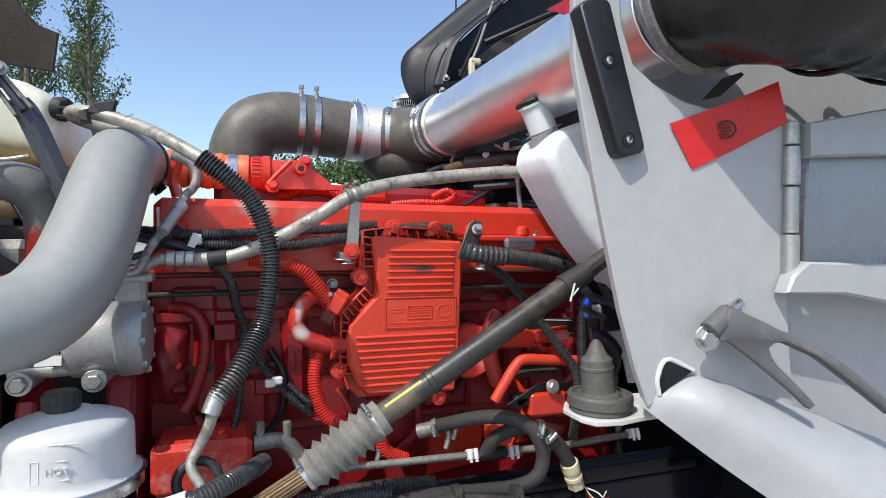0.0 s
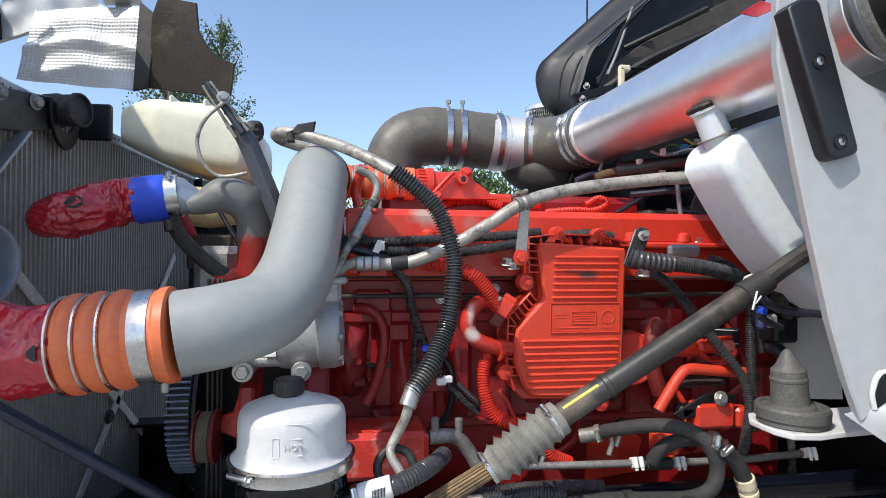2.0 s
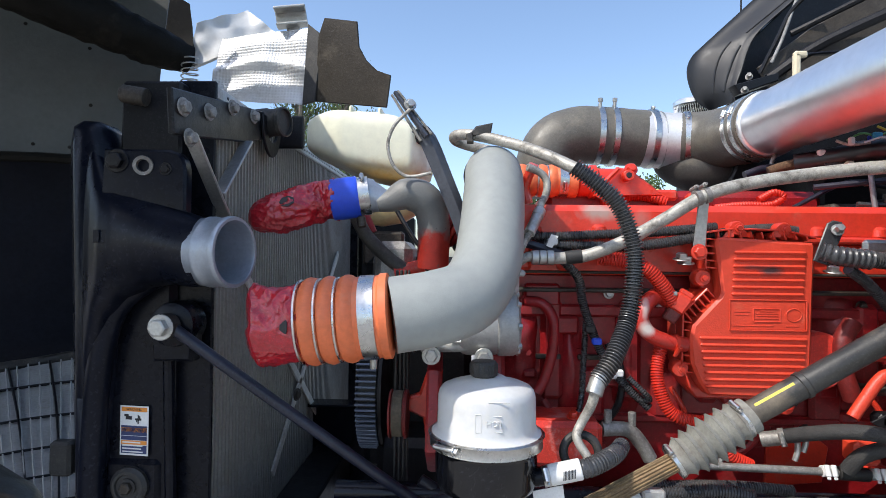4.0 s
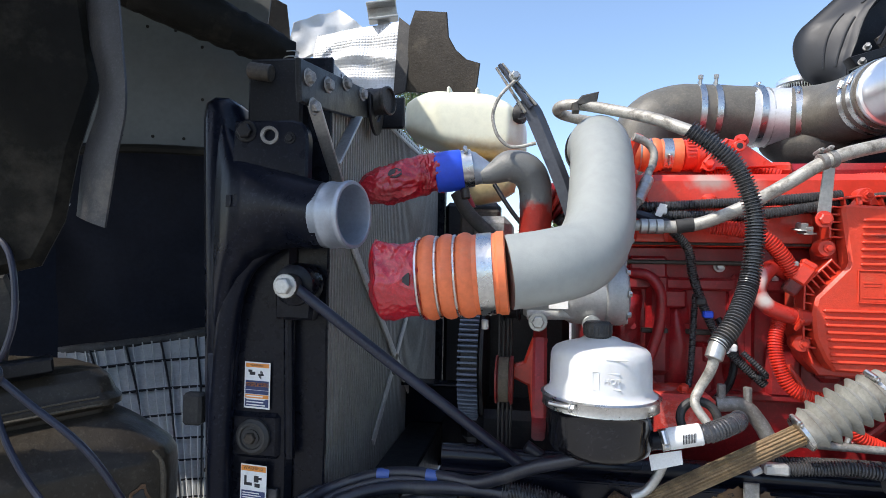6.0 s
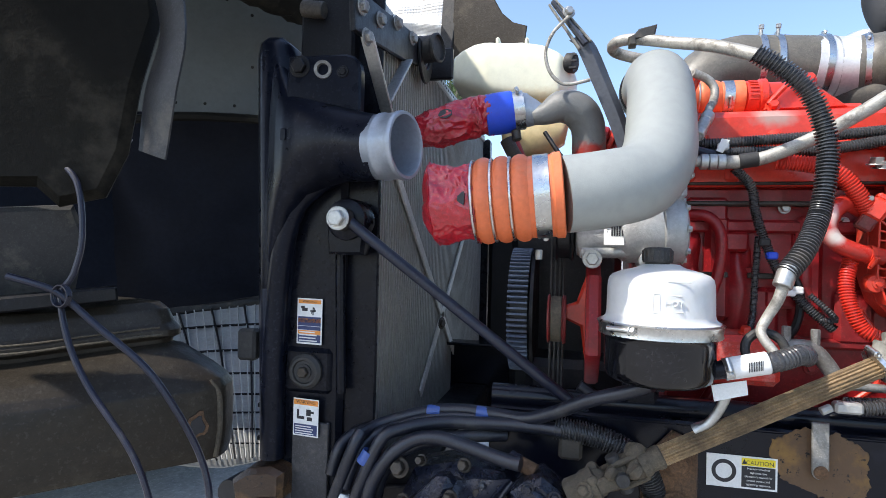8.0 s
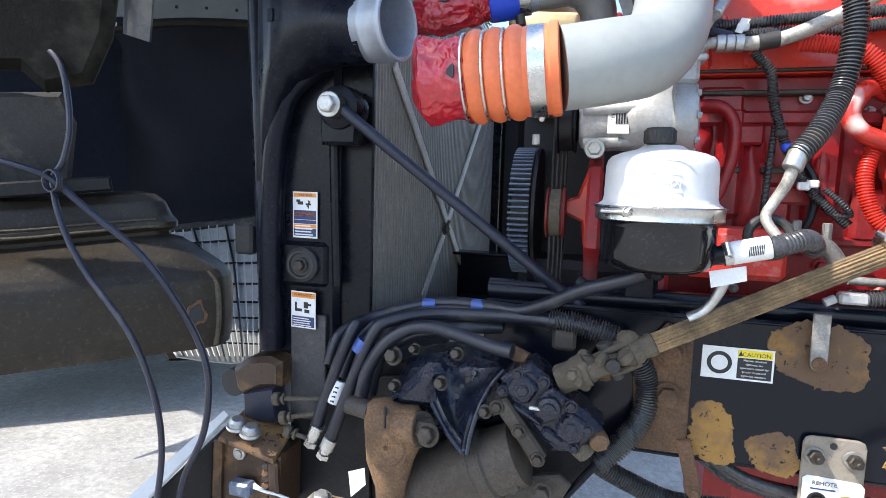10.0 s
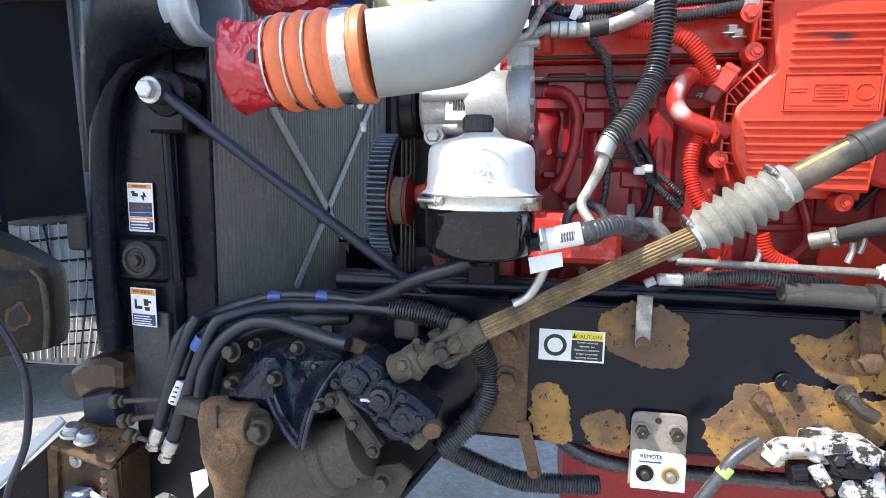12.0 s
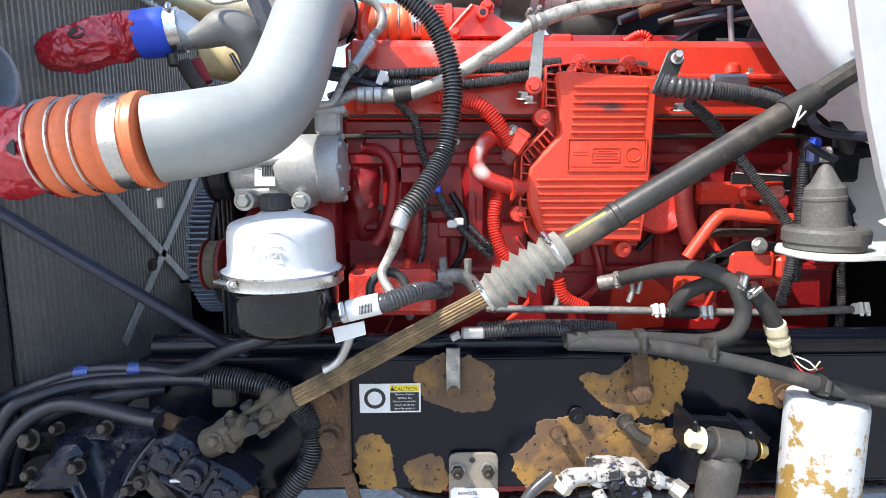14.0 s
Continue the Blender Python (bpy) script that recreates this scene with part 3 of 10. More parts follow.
def frame_rail(y, side, label, x0=-0.92):
    r = thing("frame_rail", (0.6, y, RAIL_BOT), label, "frame rail", "chassis rails")
    x1 = 3.2
    g = Geo()
    g.box(((x0 + x1) / 2, y + side * 0.004, (RAIL_TOP + RAIL_BOT) / 2), (x1 - x0, 0.009, RAIL_TOP - RAIL_BOT - 0.012), None, 0.002)
    part("web", g, "rail_paint", r)
    for z in (RAIL_TOP - 0.005, RAIL_BOT + 0.005):
        g = Geo()
        g.box(((x0 + x1) / 2, y + side * 0.042, z), (x1 - x0, 0.085, 0.010), None, 0.004)
        part("flange", g, "rail_paint", r)
    return r


near_rail = frame_rail(RAIL_Y, 1, "glossy black steel chassis rail with flaking rust patches", -0.56)
frame_rail(1.945, -1, "black steel chassis rail beyond the engine")
for x in (-0.75, 1.5):
    g = Geo().box((x, 1.515, 0.84), (0.12, 0.835, 0.14), None, 0.006)
    solid("cross_member", g, "black_plate", "black steel cross member between the chassis rails", "cross member", "cross members")


def rust_patch(points, seed, material="rust_or"):
    """A flake of rust with a ragged edge on the rail's web."""
    ring = smooth_path([*points, points[0]], 8)[:-1]
    c = sum(ring, Vector()) / len(ring)
    poly = []
    for p, q in zip(ring, ring[1:] + ring[:1]):
        for k in range(6):
            v = p.lerp(q, k / 6) - c
            dx = dz = 0.0
            for f, size in ((26, 0.012), (75, 0.0055), (190, 0.0035), (430, 0.0018)):
                dx += size * noise.noise((v.x * f, v.z * f, seed + f))
                dz += size * noise.noise((v.x * f, v.z * f, seed - f - 50))
            poly.append((v.x + dx, v.z + dz))
    n = len(poly)
    levels = ((1.0, 0.0), (0.985, 0.0016), (0.9, 0.0019), (0.7, 0.0017), (0.45, 0.002), (0.2, 0.0017))
    vs = [(x * r, z * r, up + (0.0006 * noise.noise((x * r * 60, z * r * 60, seed)) if up else 0.0)) for r, up in levels for x, z in poly]
    fs = [(j * n + i, j * n + (i + 1) % n, (j + 1) * n + (i + 1) % n, (j + 1) * n + i) for j in range(len(levels) - 1) for i in range(n)]
    fs.append(tuple((len(levels) - 1) * n + i for i in range(n)))
    g = Geo().add(vs, fs, facing_camera_side(c.x, RAIL_Y - 0.0006, c.z))
    part("rust_patch", g, "rust_patch" if material == "rust" else material, near_rail, "ochre flaking rust" if material == "rust_or" else "rust in a shade-darkened brown")


rust_patch([(-0.021, 1.085, 1.056), (-0.032, 1.085, 1.009), (0.002, 1.085, 0.967), (0.076, 1.085, 0.950), (0.127, 1.085, 0.962), (0.120, 1.085, 1.037), (0.086, 1.085, 1.064), (0.018, 1.085, 1.065)], 1, "rust")
rust_patch([(0.298, 1.085, 1.017), (0.323, 1.085, 0.980), (0.401, 1.085, 0.931), (0.483, 1.085, 0.936), (0.515, 1.085, 0.990), (0.499, 1.085, 1.050), (0.406, 1.085, 1.060), (0.372, 1.085, 1.033)], 2)
rust_patch([(0.208, 1.085, 0.928), (0.204, 1.085, 0.885), (0.164, 1.085, 0.849), (0.183, 1.085, 0.793), (0.254, 1.085, 0.772), (0.396, 1.085, 0.794), (0.488, 1.085, 0.855), (0.496, 1.085, 0.905), (0.389, 1.085, 0.925), (0.295, 1.085, 0.939)], 3)
rust_patch([(-0.140, 1.085, 0.903), (-0.155, 1.085, 0.867), (-0.142, 1.085, 0.794), (-0.085, 1.085, 0.785), (-0.073, 1.085, 0.817), (-0.095, 1.085, 0.897)], 4)
rust_patch([(-0.050, 1.085, 0.841), (-0.052, 1.085, 0.804), (-0.021, 1.085, 0.781), (0.031, 1.085, 0.782), (0.028, 1.085, 0.846), (-0.010, 1.085, 0.859)], 5)
rust_patch([(0.651, 1.085, 0.988), (0.652, 1.085, 0.970), (0.725, 1.085, 0.953), (0.733, 1.085, 0.999), (0.677, 1.085, 1.030)], 6)

g = Geo().sweep([(-0.56, 1.135, 1.078), (0.3, 1.135, 1.078), (1.2, 1.135, 1.078), (3.2, 1.135, 1.078)], 0.024, 16, 0.1, flat=1.0)
solid("rail_pipe", g, "rail_paint", "glossy black pipe lying on the chassis rail", "pipe")

# ---- engine ----
engine = thing("engine", (0.35, 1.5, 0.8), "large red-painted diesel engine between the chassis rails", "engine")
EX0, EX1 = -0.2, 0.98
g = Geo()
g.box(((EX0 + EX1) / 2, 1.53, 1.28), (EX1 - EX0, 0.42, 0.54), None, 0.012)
part("block", g, "red_shaded", engine)
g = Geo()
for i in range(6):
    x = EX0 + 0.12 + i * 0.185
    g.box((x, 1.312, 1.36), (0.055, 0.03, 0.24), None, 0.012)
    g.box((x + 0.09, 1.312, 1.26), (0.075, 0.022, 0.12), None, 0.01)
part("block_rib", g, "red_shaded", engine)
g = Geo()
g.box(((EX0 + EX1) / 2, 1.51, 1.585), (EX1 - EX0 - 0.02, 0.46, 0.085), None, 0.01)
part("cylinder_head", g, "red", engine)
g = Geo()
g.box(((EX0 + EX1) / 2, 1.30, 1.548), (EX1 - EX0 - 0.01, 0.05, 0.006), None, 0.002)
g.box(((EX0 + EX1) / 2, 1.31, 1.505), (EX1 - EX0 - 0.01, 0.05, 0.010), None, 0.003)
part("head_gasket", g, "grime", engine)
g = Geo()
g.box((0.315, 1.49, 1.665), (0.99, 0.45, 0.085), pose(0, 0, 0, 0, 0, 0), 0.016)
part("valve_cover", g, "cover_red", engine)
g = Geo()
g.box((0.315, 1.49, 1.628), (1.01, 0.475, 0.016), None, 0.005)
part("valve_cover_flange", g, "red", engine)
g = Geo().box((0.42, 1.48, 0.73), (0.98, 0.36, 0.62), None, 0.05)
part("oil_pan", g, "red_shaded", engine)
for y, z, r in ((1.16, 0.715, 0.016), (1.20, 0.69, 0.013), (1.12, 0.735, 0.011)):
    g = Geo().sweep([(-0.12, y + 0.03, z + 0.05), (0.0, y, z), (0.3, y + 0.01, z - 0.01), (0.6, y, z + 0.005), (1.2, y + 0.02, z)], r, 12, 0.02)
    solid("chassis_hose", g, "conduit", "black hose running below the chassis rail", "hose", "chassis hoses")

# ---- radiator ----
CX = -0.83
rad = thing("radiator", (CX, 1.6, 0.75), "dark grey finned radiator core in a black painted frame", "radiator")
RY0, RY1, RZ0, RZ1 = 1.09, 2.56, 0.80, 1.93
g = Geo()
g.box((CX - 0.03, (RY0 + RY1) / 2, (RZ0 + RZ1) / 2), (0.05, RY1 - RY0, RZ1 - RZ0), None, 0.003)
part("core", g, "rad_shade", rad)
g = Geo().box((CX - 0.02, RY0 - 0.006, 1.36), (0.08, 0.012, 1.16), None, 0.003)
part("core_side", g, "black_paint", rad)
g = Geo()
PITCH = 0.0185
n = int((RY1 - RY0) / PITCH)
for i in range(n):
    y = RY0 + 0.01 + i * PITCH
    g = Geo().add([(CX - 0.005, y - 0.0046, RZ0), (CX + 0.003, y - 0.0034, RZ0), (CX + 0.003, y + 0.0034, RZ0), (CX - 0.005, y + 0.0046, RZ0),
                   (CX - 0.005, y - 0.0046, RZ1), (CX + 0.003, y - 0.0034, RZ1), (CX + 0.003, y + 0.0034, RZ1), (CX - 0.005, y + 0.0046, RZ1)],
                  [(0, 1, 5, 4), (1, 2, 6, 5), (2, 3, 7, 6)])
    part("fin", g, "rad", rad)

# ---- charge air pipes ----
PIPE = [(-0.415, 0.888, 1.481), (-0.343, 0.905, 1.493), (-0.284, 0.945, 1.513), (-0.252, 1.000, 1.563), (-0.239, 1.070, 1.636), (-0.231, 1.150, 1.721), (-0.229, 1.225, 1.768), (-0.229, 1.31, 1.782), (-0.226, 1.42, 1.785)]
pipe = thing("charge_air_pipe", PIPE[0], "thick grey powder-coated charge air pipe with orange hump hose", "pipe")
g = Geo().sweep(PIPE, 0.065, 36, 0.012)
part("tube", g, "grey_pipe", pipe)
g = Geo()
hose_clamp(g, Vector((-0.228, 1.365, 1.784)), Vector((0.02, 1, 0.03)).normalized(), 0.068, 0.03, (1, 0.3, -1))
part("end_clamp", g, "black_plate", pipe, "black band clamp at the upper end")
tape_end, hose_r = Vector((-0.628, 0.881, 1.462)), Vector(PIPE[0])
axis = (hose_r - tape_end).normalized()
Lh = 0.15
h0 = hose_r - axis * Lh
prof = [(0.0, 0.0), (0.066, 0.0)]
for k in range(3):
    z0 = 0.004 + k * 0.031
    prof += [(0.067, z0), (0.0725, z0 + 0.006), (0.075, z0 + 0.014), (0.0735, z0 + 0.022), (0.069, z0 + 0.028)]
prof += [(0.0695, 0.098), (0.0695, 0.132), (0.0725, 0.136), (0.0725, Lh - 0.002), (0.067, Lh)]
g = Geo().lathe(prof, aim(h0, hose_r), 40)
part("hump_hose", g, "silicone", pipe, "orange ribbed silicone hump hose")
for z in (0.001, 0.033, 0.064):
    m = aim(h0, hose_r)
    ring = [m @ Vector((0.070 * math.cos(a), 0.070 * math.sin(a), z)) for a in [i * math.pi / 8 for i in range(17)]]
    g = Geo().sweep(ring, 0.0028, 6, 0.012)
    part("wire_ring", g, "steel", pipe)
g = Geo()
hose_clamp(g, h0 + axis * 0.115, axis, 0.0698, 0.026, (0.2, 0.6, -1))
part("band_clamp", g, "steel", pipe)
g = Geo()
mt = aim(h0, hose_r)


def ridged(q):
    """Creases of wrinkled film, 0 to 1."""
    return sum(a * (1 - abs(noise.noise(q * f + Vector((f, 2 * f, 0))))) ** 3 for a, f in ((0.5, 1.1), (0.3, 2.7), (0.2, 6.1)))


def crumple(u, v):
    """The tape's skin: v runs from the closed end to the hose."""
    z = -0.09 + 0.096 * min(1.0, v * 1.25)
    r = 0.0715 * min(1.0, (v * 1.25) / 0.22 + 0.0) ** 0.45 if v * 1.25 < 0.22 else 0.0715 - 0.006 * math.sin(min(1, v) * 3.1)
    a = 2 * math.pi * u
    q = Vector((math.cos(a), math.sin(a), z * 14))
    f = 0.09 * noise.noise(q * 1.2) + 0.17 * (1 - ridged(q * 0.8)) - 0.07
    return mt @ Vector((r * (1 - f) * math.cos(a), r * (1 - f) * math.sin(a), z + 0.012 * noise.noise(q * 1.7) * (1 - v)))


g.grid(crumple, 170, 80)
part("tape_cap", g, "tape", pipe, "crumpled red tape closing the hose end", sharp=40)
best = min(((i / 60, j / 40) for i in range(60) for j in range(20, 38)), key=lambda q: (crumple(*q) - Vector((-0.577, 0.815, 1.466))).length)
ring = [crumple(best[0] + 0.022 * math.cos(a) * (1 + 0.4 * math.sin(3 * a)), best[1] + 0.075 * math.sin(a) * (1 + 0.3 * math.cos(2 * a))) + Vector((0, -0.003, 0.001)) for a in [i * math.pi / 7 for i in range(14)]]
part("torn_hole", Geo().panel(ring, 0.002, 0.0004), "ink", pipe, "torn hole in the film, its shade a dark patch")

# ---- power steering reservoir ----
RC = Vector((-0.25, 0.958, 1.155))
res = thing("fluid_reservoir", RC, "white plastic fluid reservoir dome on a black can", "reservoir")


g = Geo().lathe([(0.05, 1.162), (0.072, 1.166), (0.086, 1.174), (0.0905, 1.186), (0.0915, 1.236), (0.0925, 1.243), (0.098, 1.247)], Matrix.Translation((RC.x, RC.y, 0)), 56)
part("can", g, "can_gloss", res, sharp=60)
g = Geo().lathe([(0.0985, 1.246), (0.1015, 1.248), (0.1005, 1.254), (0.1015, 1.264), (0.1045, 1.268), (0.101, 1.2705)], Matrix.Translation((RC.x, RC.y, 0)), 56)
hx = Vector((-0.6, -0.8, 0)).normalized()
hs = Vector((0.8, -0.6, 0))
g.cyl(RC + hx * 0.106 - hs * 0.034 + Vector((0, 0, 0.106)), RC + hx * 0.106 + hs * 0.008 + Vector((0, 0, 0.106)), 0.0048, 12)
hex_bolt(g, RC + hx * 0.106 + hs * 0.008 + Vector((0, 0, 0.106)), hs, 0.0052)
part("band_clamp", g, "steel", res)
g = Geo().lathe([(0.1, 1.2695), (0.0955, 1.2725), (0.0905, 1.2765), (0.0885, 1.284), (0.0878, 1.32), (0.0872, 1.334), (0.0848, 1.3435), (0.079, 1.350), (0.066, 1.3555), (0.04, 1.362), (0.03, 1.368), (0.0, 1.369)], Matrix.Translation((RC.x, RC.y, 0)), 64)
part("dome", g, "white_pl", res, sharp=60)
face = facing_camera_side(-0.2425, RC.y - 0.0879, 1.30)
for c, w in (((-0.024, -0.004, 0), (0.010, 0.0016, 0.003)), ((-0.024, 0.026, 0), (0.010, 0.0016, 0.003)), ((-0.029, 0.011, 0), (0.0016, 0.030, 0.003)), ((-0.019, 0.011, 0), (0.0016, 0.030, 0.003)),
             ((0.002, 0.024, 0), (0.024, 0.002, 0.002)), ((0.003, -0.002, 0), (0.026, 0.002, 0.002)), ((0.010, 0.046, 0), (0.036, 0.0022, 0.002))):
    part("moulded_mark", Geo().box((c[0], c[1] - 0.005, -0.0006 - 5.7 * (c[0] + 0.0075) ** 2), w, face, 0.0006), "white_pl", res)
writing("HOT", 0.013, face @ Matrix.Translation((0.002, 0.002, 0.0002)), "white_pl", res).data.extrude = 0.0011
g = Geo()
cc = Vector((RC.x - 0.006, RC.y - 0.008, 0))
g.lathe([(0.02, 1.362), (0.02, 1.37), (0.024, 1.371), (0.025, 1.374), (0.024, 1.392), (0.021, 1.396), (0.012, 1.397), (0.0, 1.396)], Matrix.Translation(cc), 26)
cap = part("cap", g, "rubber", res, "black ribbed screw cap")
for i in range(16):
    a = i * math.pi / 8
    part("grip_rib", Geo().box((0.0245, 0, 1.383), (0.002, 0.004, 0.018), Matrix.Translation(cc) @ Matrix.Rotation(a, 4, "Z"), 0.0008), "rubber", cap)

# ---- engine control module ----
EY = 1.192
ecm = thing("control_module", (0.34, EY, 1.28), "red-painted ribbed engine control module cover", "control module")
out = [(0.262, 1.192, 1.629), (0.277, 1.192, 1.631), (0.466, 1.192, 1.620), (0.471, 1.192, 1.612), (0.469, 1.192, 1.563), (0.463, 1.192, 1.360), (0.452, 1.192, 1.279), (0.245, 1.192, 1.284), (0.226, 1.192, 1.310), (0.208, 1.192, 1.352), (0.203, 1.192, 1.400), (0.210, 1.192, 1.437), (0.268, 1.192, 1.500), (0.272, 1.192, 1.512), (0.258, 1.192, 1.618)]
g = Geo()
g.prism([(p[0], p[2]) for p in out], 0.05, facing_camera_side(0, EY + 0.05, 0), 0.006)
part("cover", g, "red_ecm", ecm)
flange = [(0.240, 1.640), (0.300, 1.648), (0.440, 1.640), (0.480, 1.630), (0.482, 1.560), (0.474, 1.355), (0.464, 1.262), (0.238, 1.266), (0.208, 1.300), (0.192, 1.350), (0.190, 1.460), (0.200, 1.470), (0.244, 1.515), (0.240, 1.540)]
g = Geo().prism(flange, 0.055, facing_camera_side(0, EY + 0.108, 0), 0.004)
part("body", g, "red", ecm)

# ---- steering shaft ----
S0, S2, S3, S4 = Vector((0.612, 0.975, 1.532)), Vector((0.219, 1.0, 1.287)), Vector((0.098, 0.995, 1.208)), Vector((-0.266, 0.964, 1.022))
shaft = thing("steering_shaft", S4, "black steering shaft with grey rubber boot and splined lower end", "steering shaft")
g = Geo().cyl(S2, S0, 0.0228, 32)
SD = (S0 - S2).normalized()
g.cyl(S2 + SD * 0.122, S2 + SD * 0.134, 0.0252, 32)
part("outer_tube", g, "shaft_blk", shaft)
g = Geo()
L = (S2 - S3).length + 0.02
prof = [(0.024, 0.0), (0.029, 0.002), (0.029, 0.010)]
nb = 7
for k in range(nb):
    z = 0.012 + k * (L - 0.03) / nb
    w = (L - 0.03) / nb
    r = 0.0435 - 0.005 * abs(k - 3) / 3 + 0.002 * (k % 2)
    prof += [(0.030, z), (r - 0.003, z + w * 0.42), (r, z + w * 0.5), (r - 0.003, z + w * 0.58)]
prof += [(0.034, L - 0.018), (0.033, L - 0.015), (0.033, L)]
g.lathe(prof, aim(S3, S2 + SD * 0.02), 40, 0.035, 7)
part("bellows", g, "boot", shaft, "grey ribbed rubber boot")
g = Geo()
m = aim(S4, S3)
L = (S3 - S4).length
vs = []
N = 72
for z in (0, L + 0.02):
    for k in range(N):
        a = 2 * math.pi * k / N
        r = 0.0178 if k % 4 < 2 else 0.0148
        vs.append((r * math.cos(a), r * math.sin(a), z))
g.add(vs, [(k, (k + 1) % N, N + (k + 1) % N, N + k) for k in range(N)], m)
part("splined_shaft", g, "shaft", shaft, "ochre splined sliding shaft", sharp=20)

# ---- radiator frame, side tank and stays ----
g = Geo()
g.box((-0.975, 1.087, 1.22), (0.19, 0.055, 0.76), None, 0.012)
part("side_frame", g, "black_paint", rad)
g = Geo()
g.prism([(-1.092, 1.80), (-1.086, 1.836), (-1.066, 1.848), (-1.034, 1.846), (-1.014, 1.828), (-1.002, 1.78), (-0.99, 1.6), (-0.992, 1.43), (-1.008, 1.2), (-1.01, 0.927), (-1.062, 0.923), (-1.075, 1.3)], 0.10, facing_camera_side(0, 1.125, 0), 0.02)
part("side_tank", g, "tank_paint", rad, sharp=60)
STUB1, STUB0 = Vector((-0.714, 0.964, 1.585)), Vector((-0.784, 0.981, 1.585))
HORN = [(-1.062, 1.082, 1.84, 1.20, 0.040, 3.0), (-1.038, 1.072, 1.825, 1.30, 0.062, 3.0), (-1.012, 1.062, 1.772, 1.385, 0.076, 2.8), (-0.985, 1.05, 1.730, 1.448, 0.084, 2.6), (-0.95, 1.035, 1.706, 1.492, 0.084, 2.4),
        (-0.905, 1.02, 1.688, 1.514, 0.08, 2.2), (-0.855, 1.004, 1.672, 1.521, 0.074, 2.0), (-0.805, 0.988, 1.656, 1.518, 0.068, 2.0), (-0.781, 0.980, 1.6505, 1.5195, 0.0655, 2.0)]


def horn_at(u, v):
    """The cast horn: v from the tank to the outlet, u round its section."""
    w = v * (len(HORN) - 1)
    i = min(int(w), len(HORN) - 2)
    q = [a + (b - a) * (w - i) for a, b in zip(HORN[i], HORN[i + 1])]
    x, yc, top_z, low_z, half, e = q
    a = 2 * math.pi * u
    c, s_ = math.cos(a), math.sin(a)
    r = (abs(c) ** e + abs(s_) ** e) ** (-1 / e)
    return Vector((x, yc + half * r * c, (top_z + low_z) / 2 + (top_z - low_z) / 2 * r * s_))


g = Geo().grid(horn_at, 48, 40)
part("outlet_horn", g, "tank_paint", rad, "navy-black cast outlet horn", sharp=80)
g = Geo().prism([(-0.99, 1.66), (-0.824, 1.65), (-0.824, 1.742), (-0.828, 1.76), (-0.838, 1.773), (-0.856, 1.779), (-0.985, 1.781)], 0.03, facing_camera_side(0, 1.015, 0), 0.005)
part("tank_flange", g, "tank_paint", rad)
for k in range(5):
    g = Geo().prism([(0, 0), (0.011, 0), (0.013, 0.012), (0.011, 0.024), (0, 0.024)], 0.004, facing_camera_side(-0.985 + 0.019 * k, 0.963 - 0.004 * k, 1.60) , 0.001)
    part("cast_mark", g, "tank_paint", rad)
g = Geo().prism([(-1.062, 1.30), (-1.008, 1.30), (-1.012, 1.20), (-1.016, 0.944), (-1.048, 0.941)], 0.07, facing_camera_side(0, 1.09, 0), 0.016)
part("tank_foot", g, "tank_paint", rad, sharp=60)
g = Geo()
g.lathe([(0.063, 0), (0.0645, 0.004), (0.0645, 0.018), (0.0665, 0.021), (0.0665, 0.026), (0.0645, 0.03), (0.0645, 0.055), (0.067, 0.060), (0.067, 0.066), (0.065, 0.070), (0.0595, 0.070), (0.058, 0.066), (0.0575, -0.03), (0.03, -0.05), (0.0, -0.05)], aim(STUB0, STUB1), 44, closed=False)
part("outlet_stub", g, "bright_alu", rad, "bare aluminium outlet stub")
g = Geo()
g.sweep([(-0.89, 1.045, 1.54), (-0.935, 1.035, 1.515), (-0.98, 1.033, 1.474), (-1.009, 1.035, 1.401), (-1.026, 1.040, 1.278), (-1.032, 1.040, 1.106), (-1.029, 1.040, 0.924)], [(0, 0.02), (0.3, 0.024), (1, 0.026)], 16, 0.015)
part("tank_rib", g, "tank_paint", rad)
g = Geo()
g.sweep([(-0.888, 1.055, 1.392), (-0.884, 1.055, 1.253), (-0.878, 1.055, 1.073)], 0.011, 10, 0.03)
part("frame_lip", g, "black_paint", rad)
for i in range(9):
    z = 1.55 - i * 0.075
    g = Geo().cyl((-1.072, 1.075, z), (-1.085, 1.075, z), 0.0065, 8)
    part("bolt", g, "black_plate", rad)
g = Geo()
g.lathe([(0.0105, -0.01), (0.0185, 0), (0.019, 0.003), (0.018, 0.006), (0.012, 0.006), (0.0105, -0.01)], aim((-0.905, 0.984, 1.748), (-0.88, 0.87, 1.735)), 28)
part("bushing", g, "dirty_alu", rad, "bare steel bushing")
g = Geo()
hex_bolt(g, (-0.957, 0.984, 1.757), (0, -1, 0), 0.0145, 0.014)
part("nut", g, "black_plate", rad)
part("nut", hex_bolt(Geo(), (-0.862, 0.985, 1.742), (0, -1, 0), 0.008, 0.006), "black_plate", rad)
g = Geo().box(((-0.99 - 0.865) / 2, 1.10, 1.83), (0.125, 0.11, 0.20), None, 0.006)
part("corner_block", g, "black_plate", rad)
g = Geo().cyl((-0.977, 1.030, 1.899), (-0.928, 1.030, 1.891), 0.018, 14)
part("sleeve", g, "grime", rad)
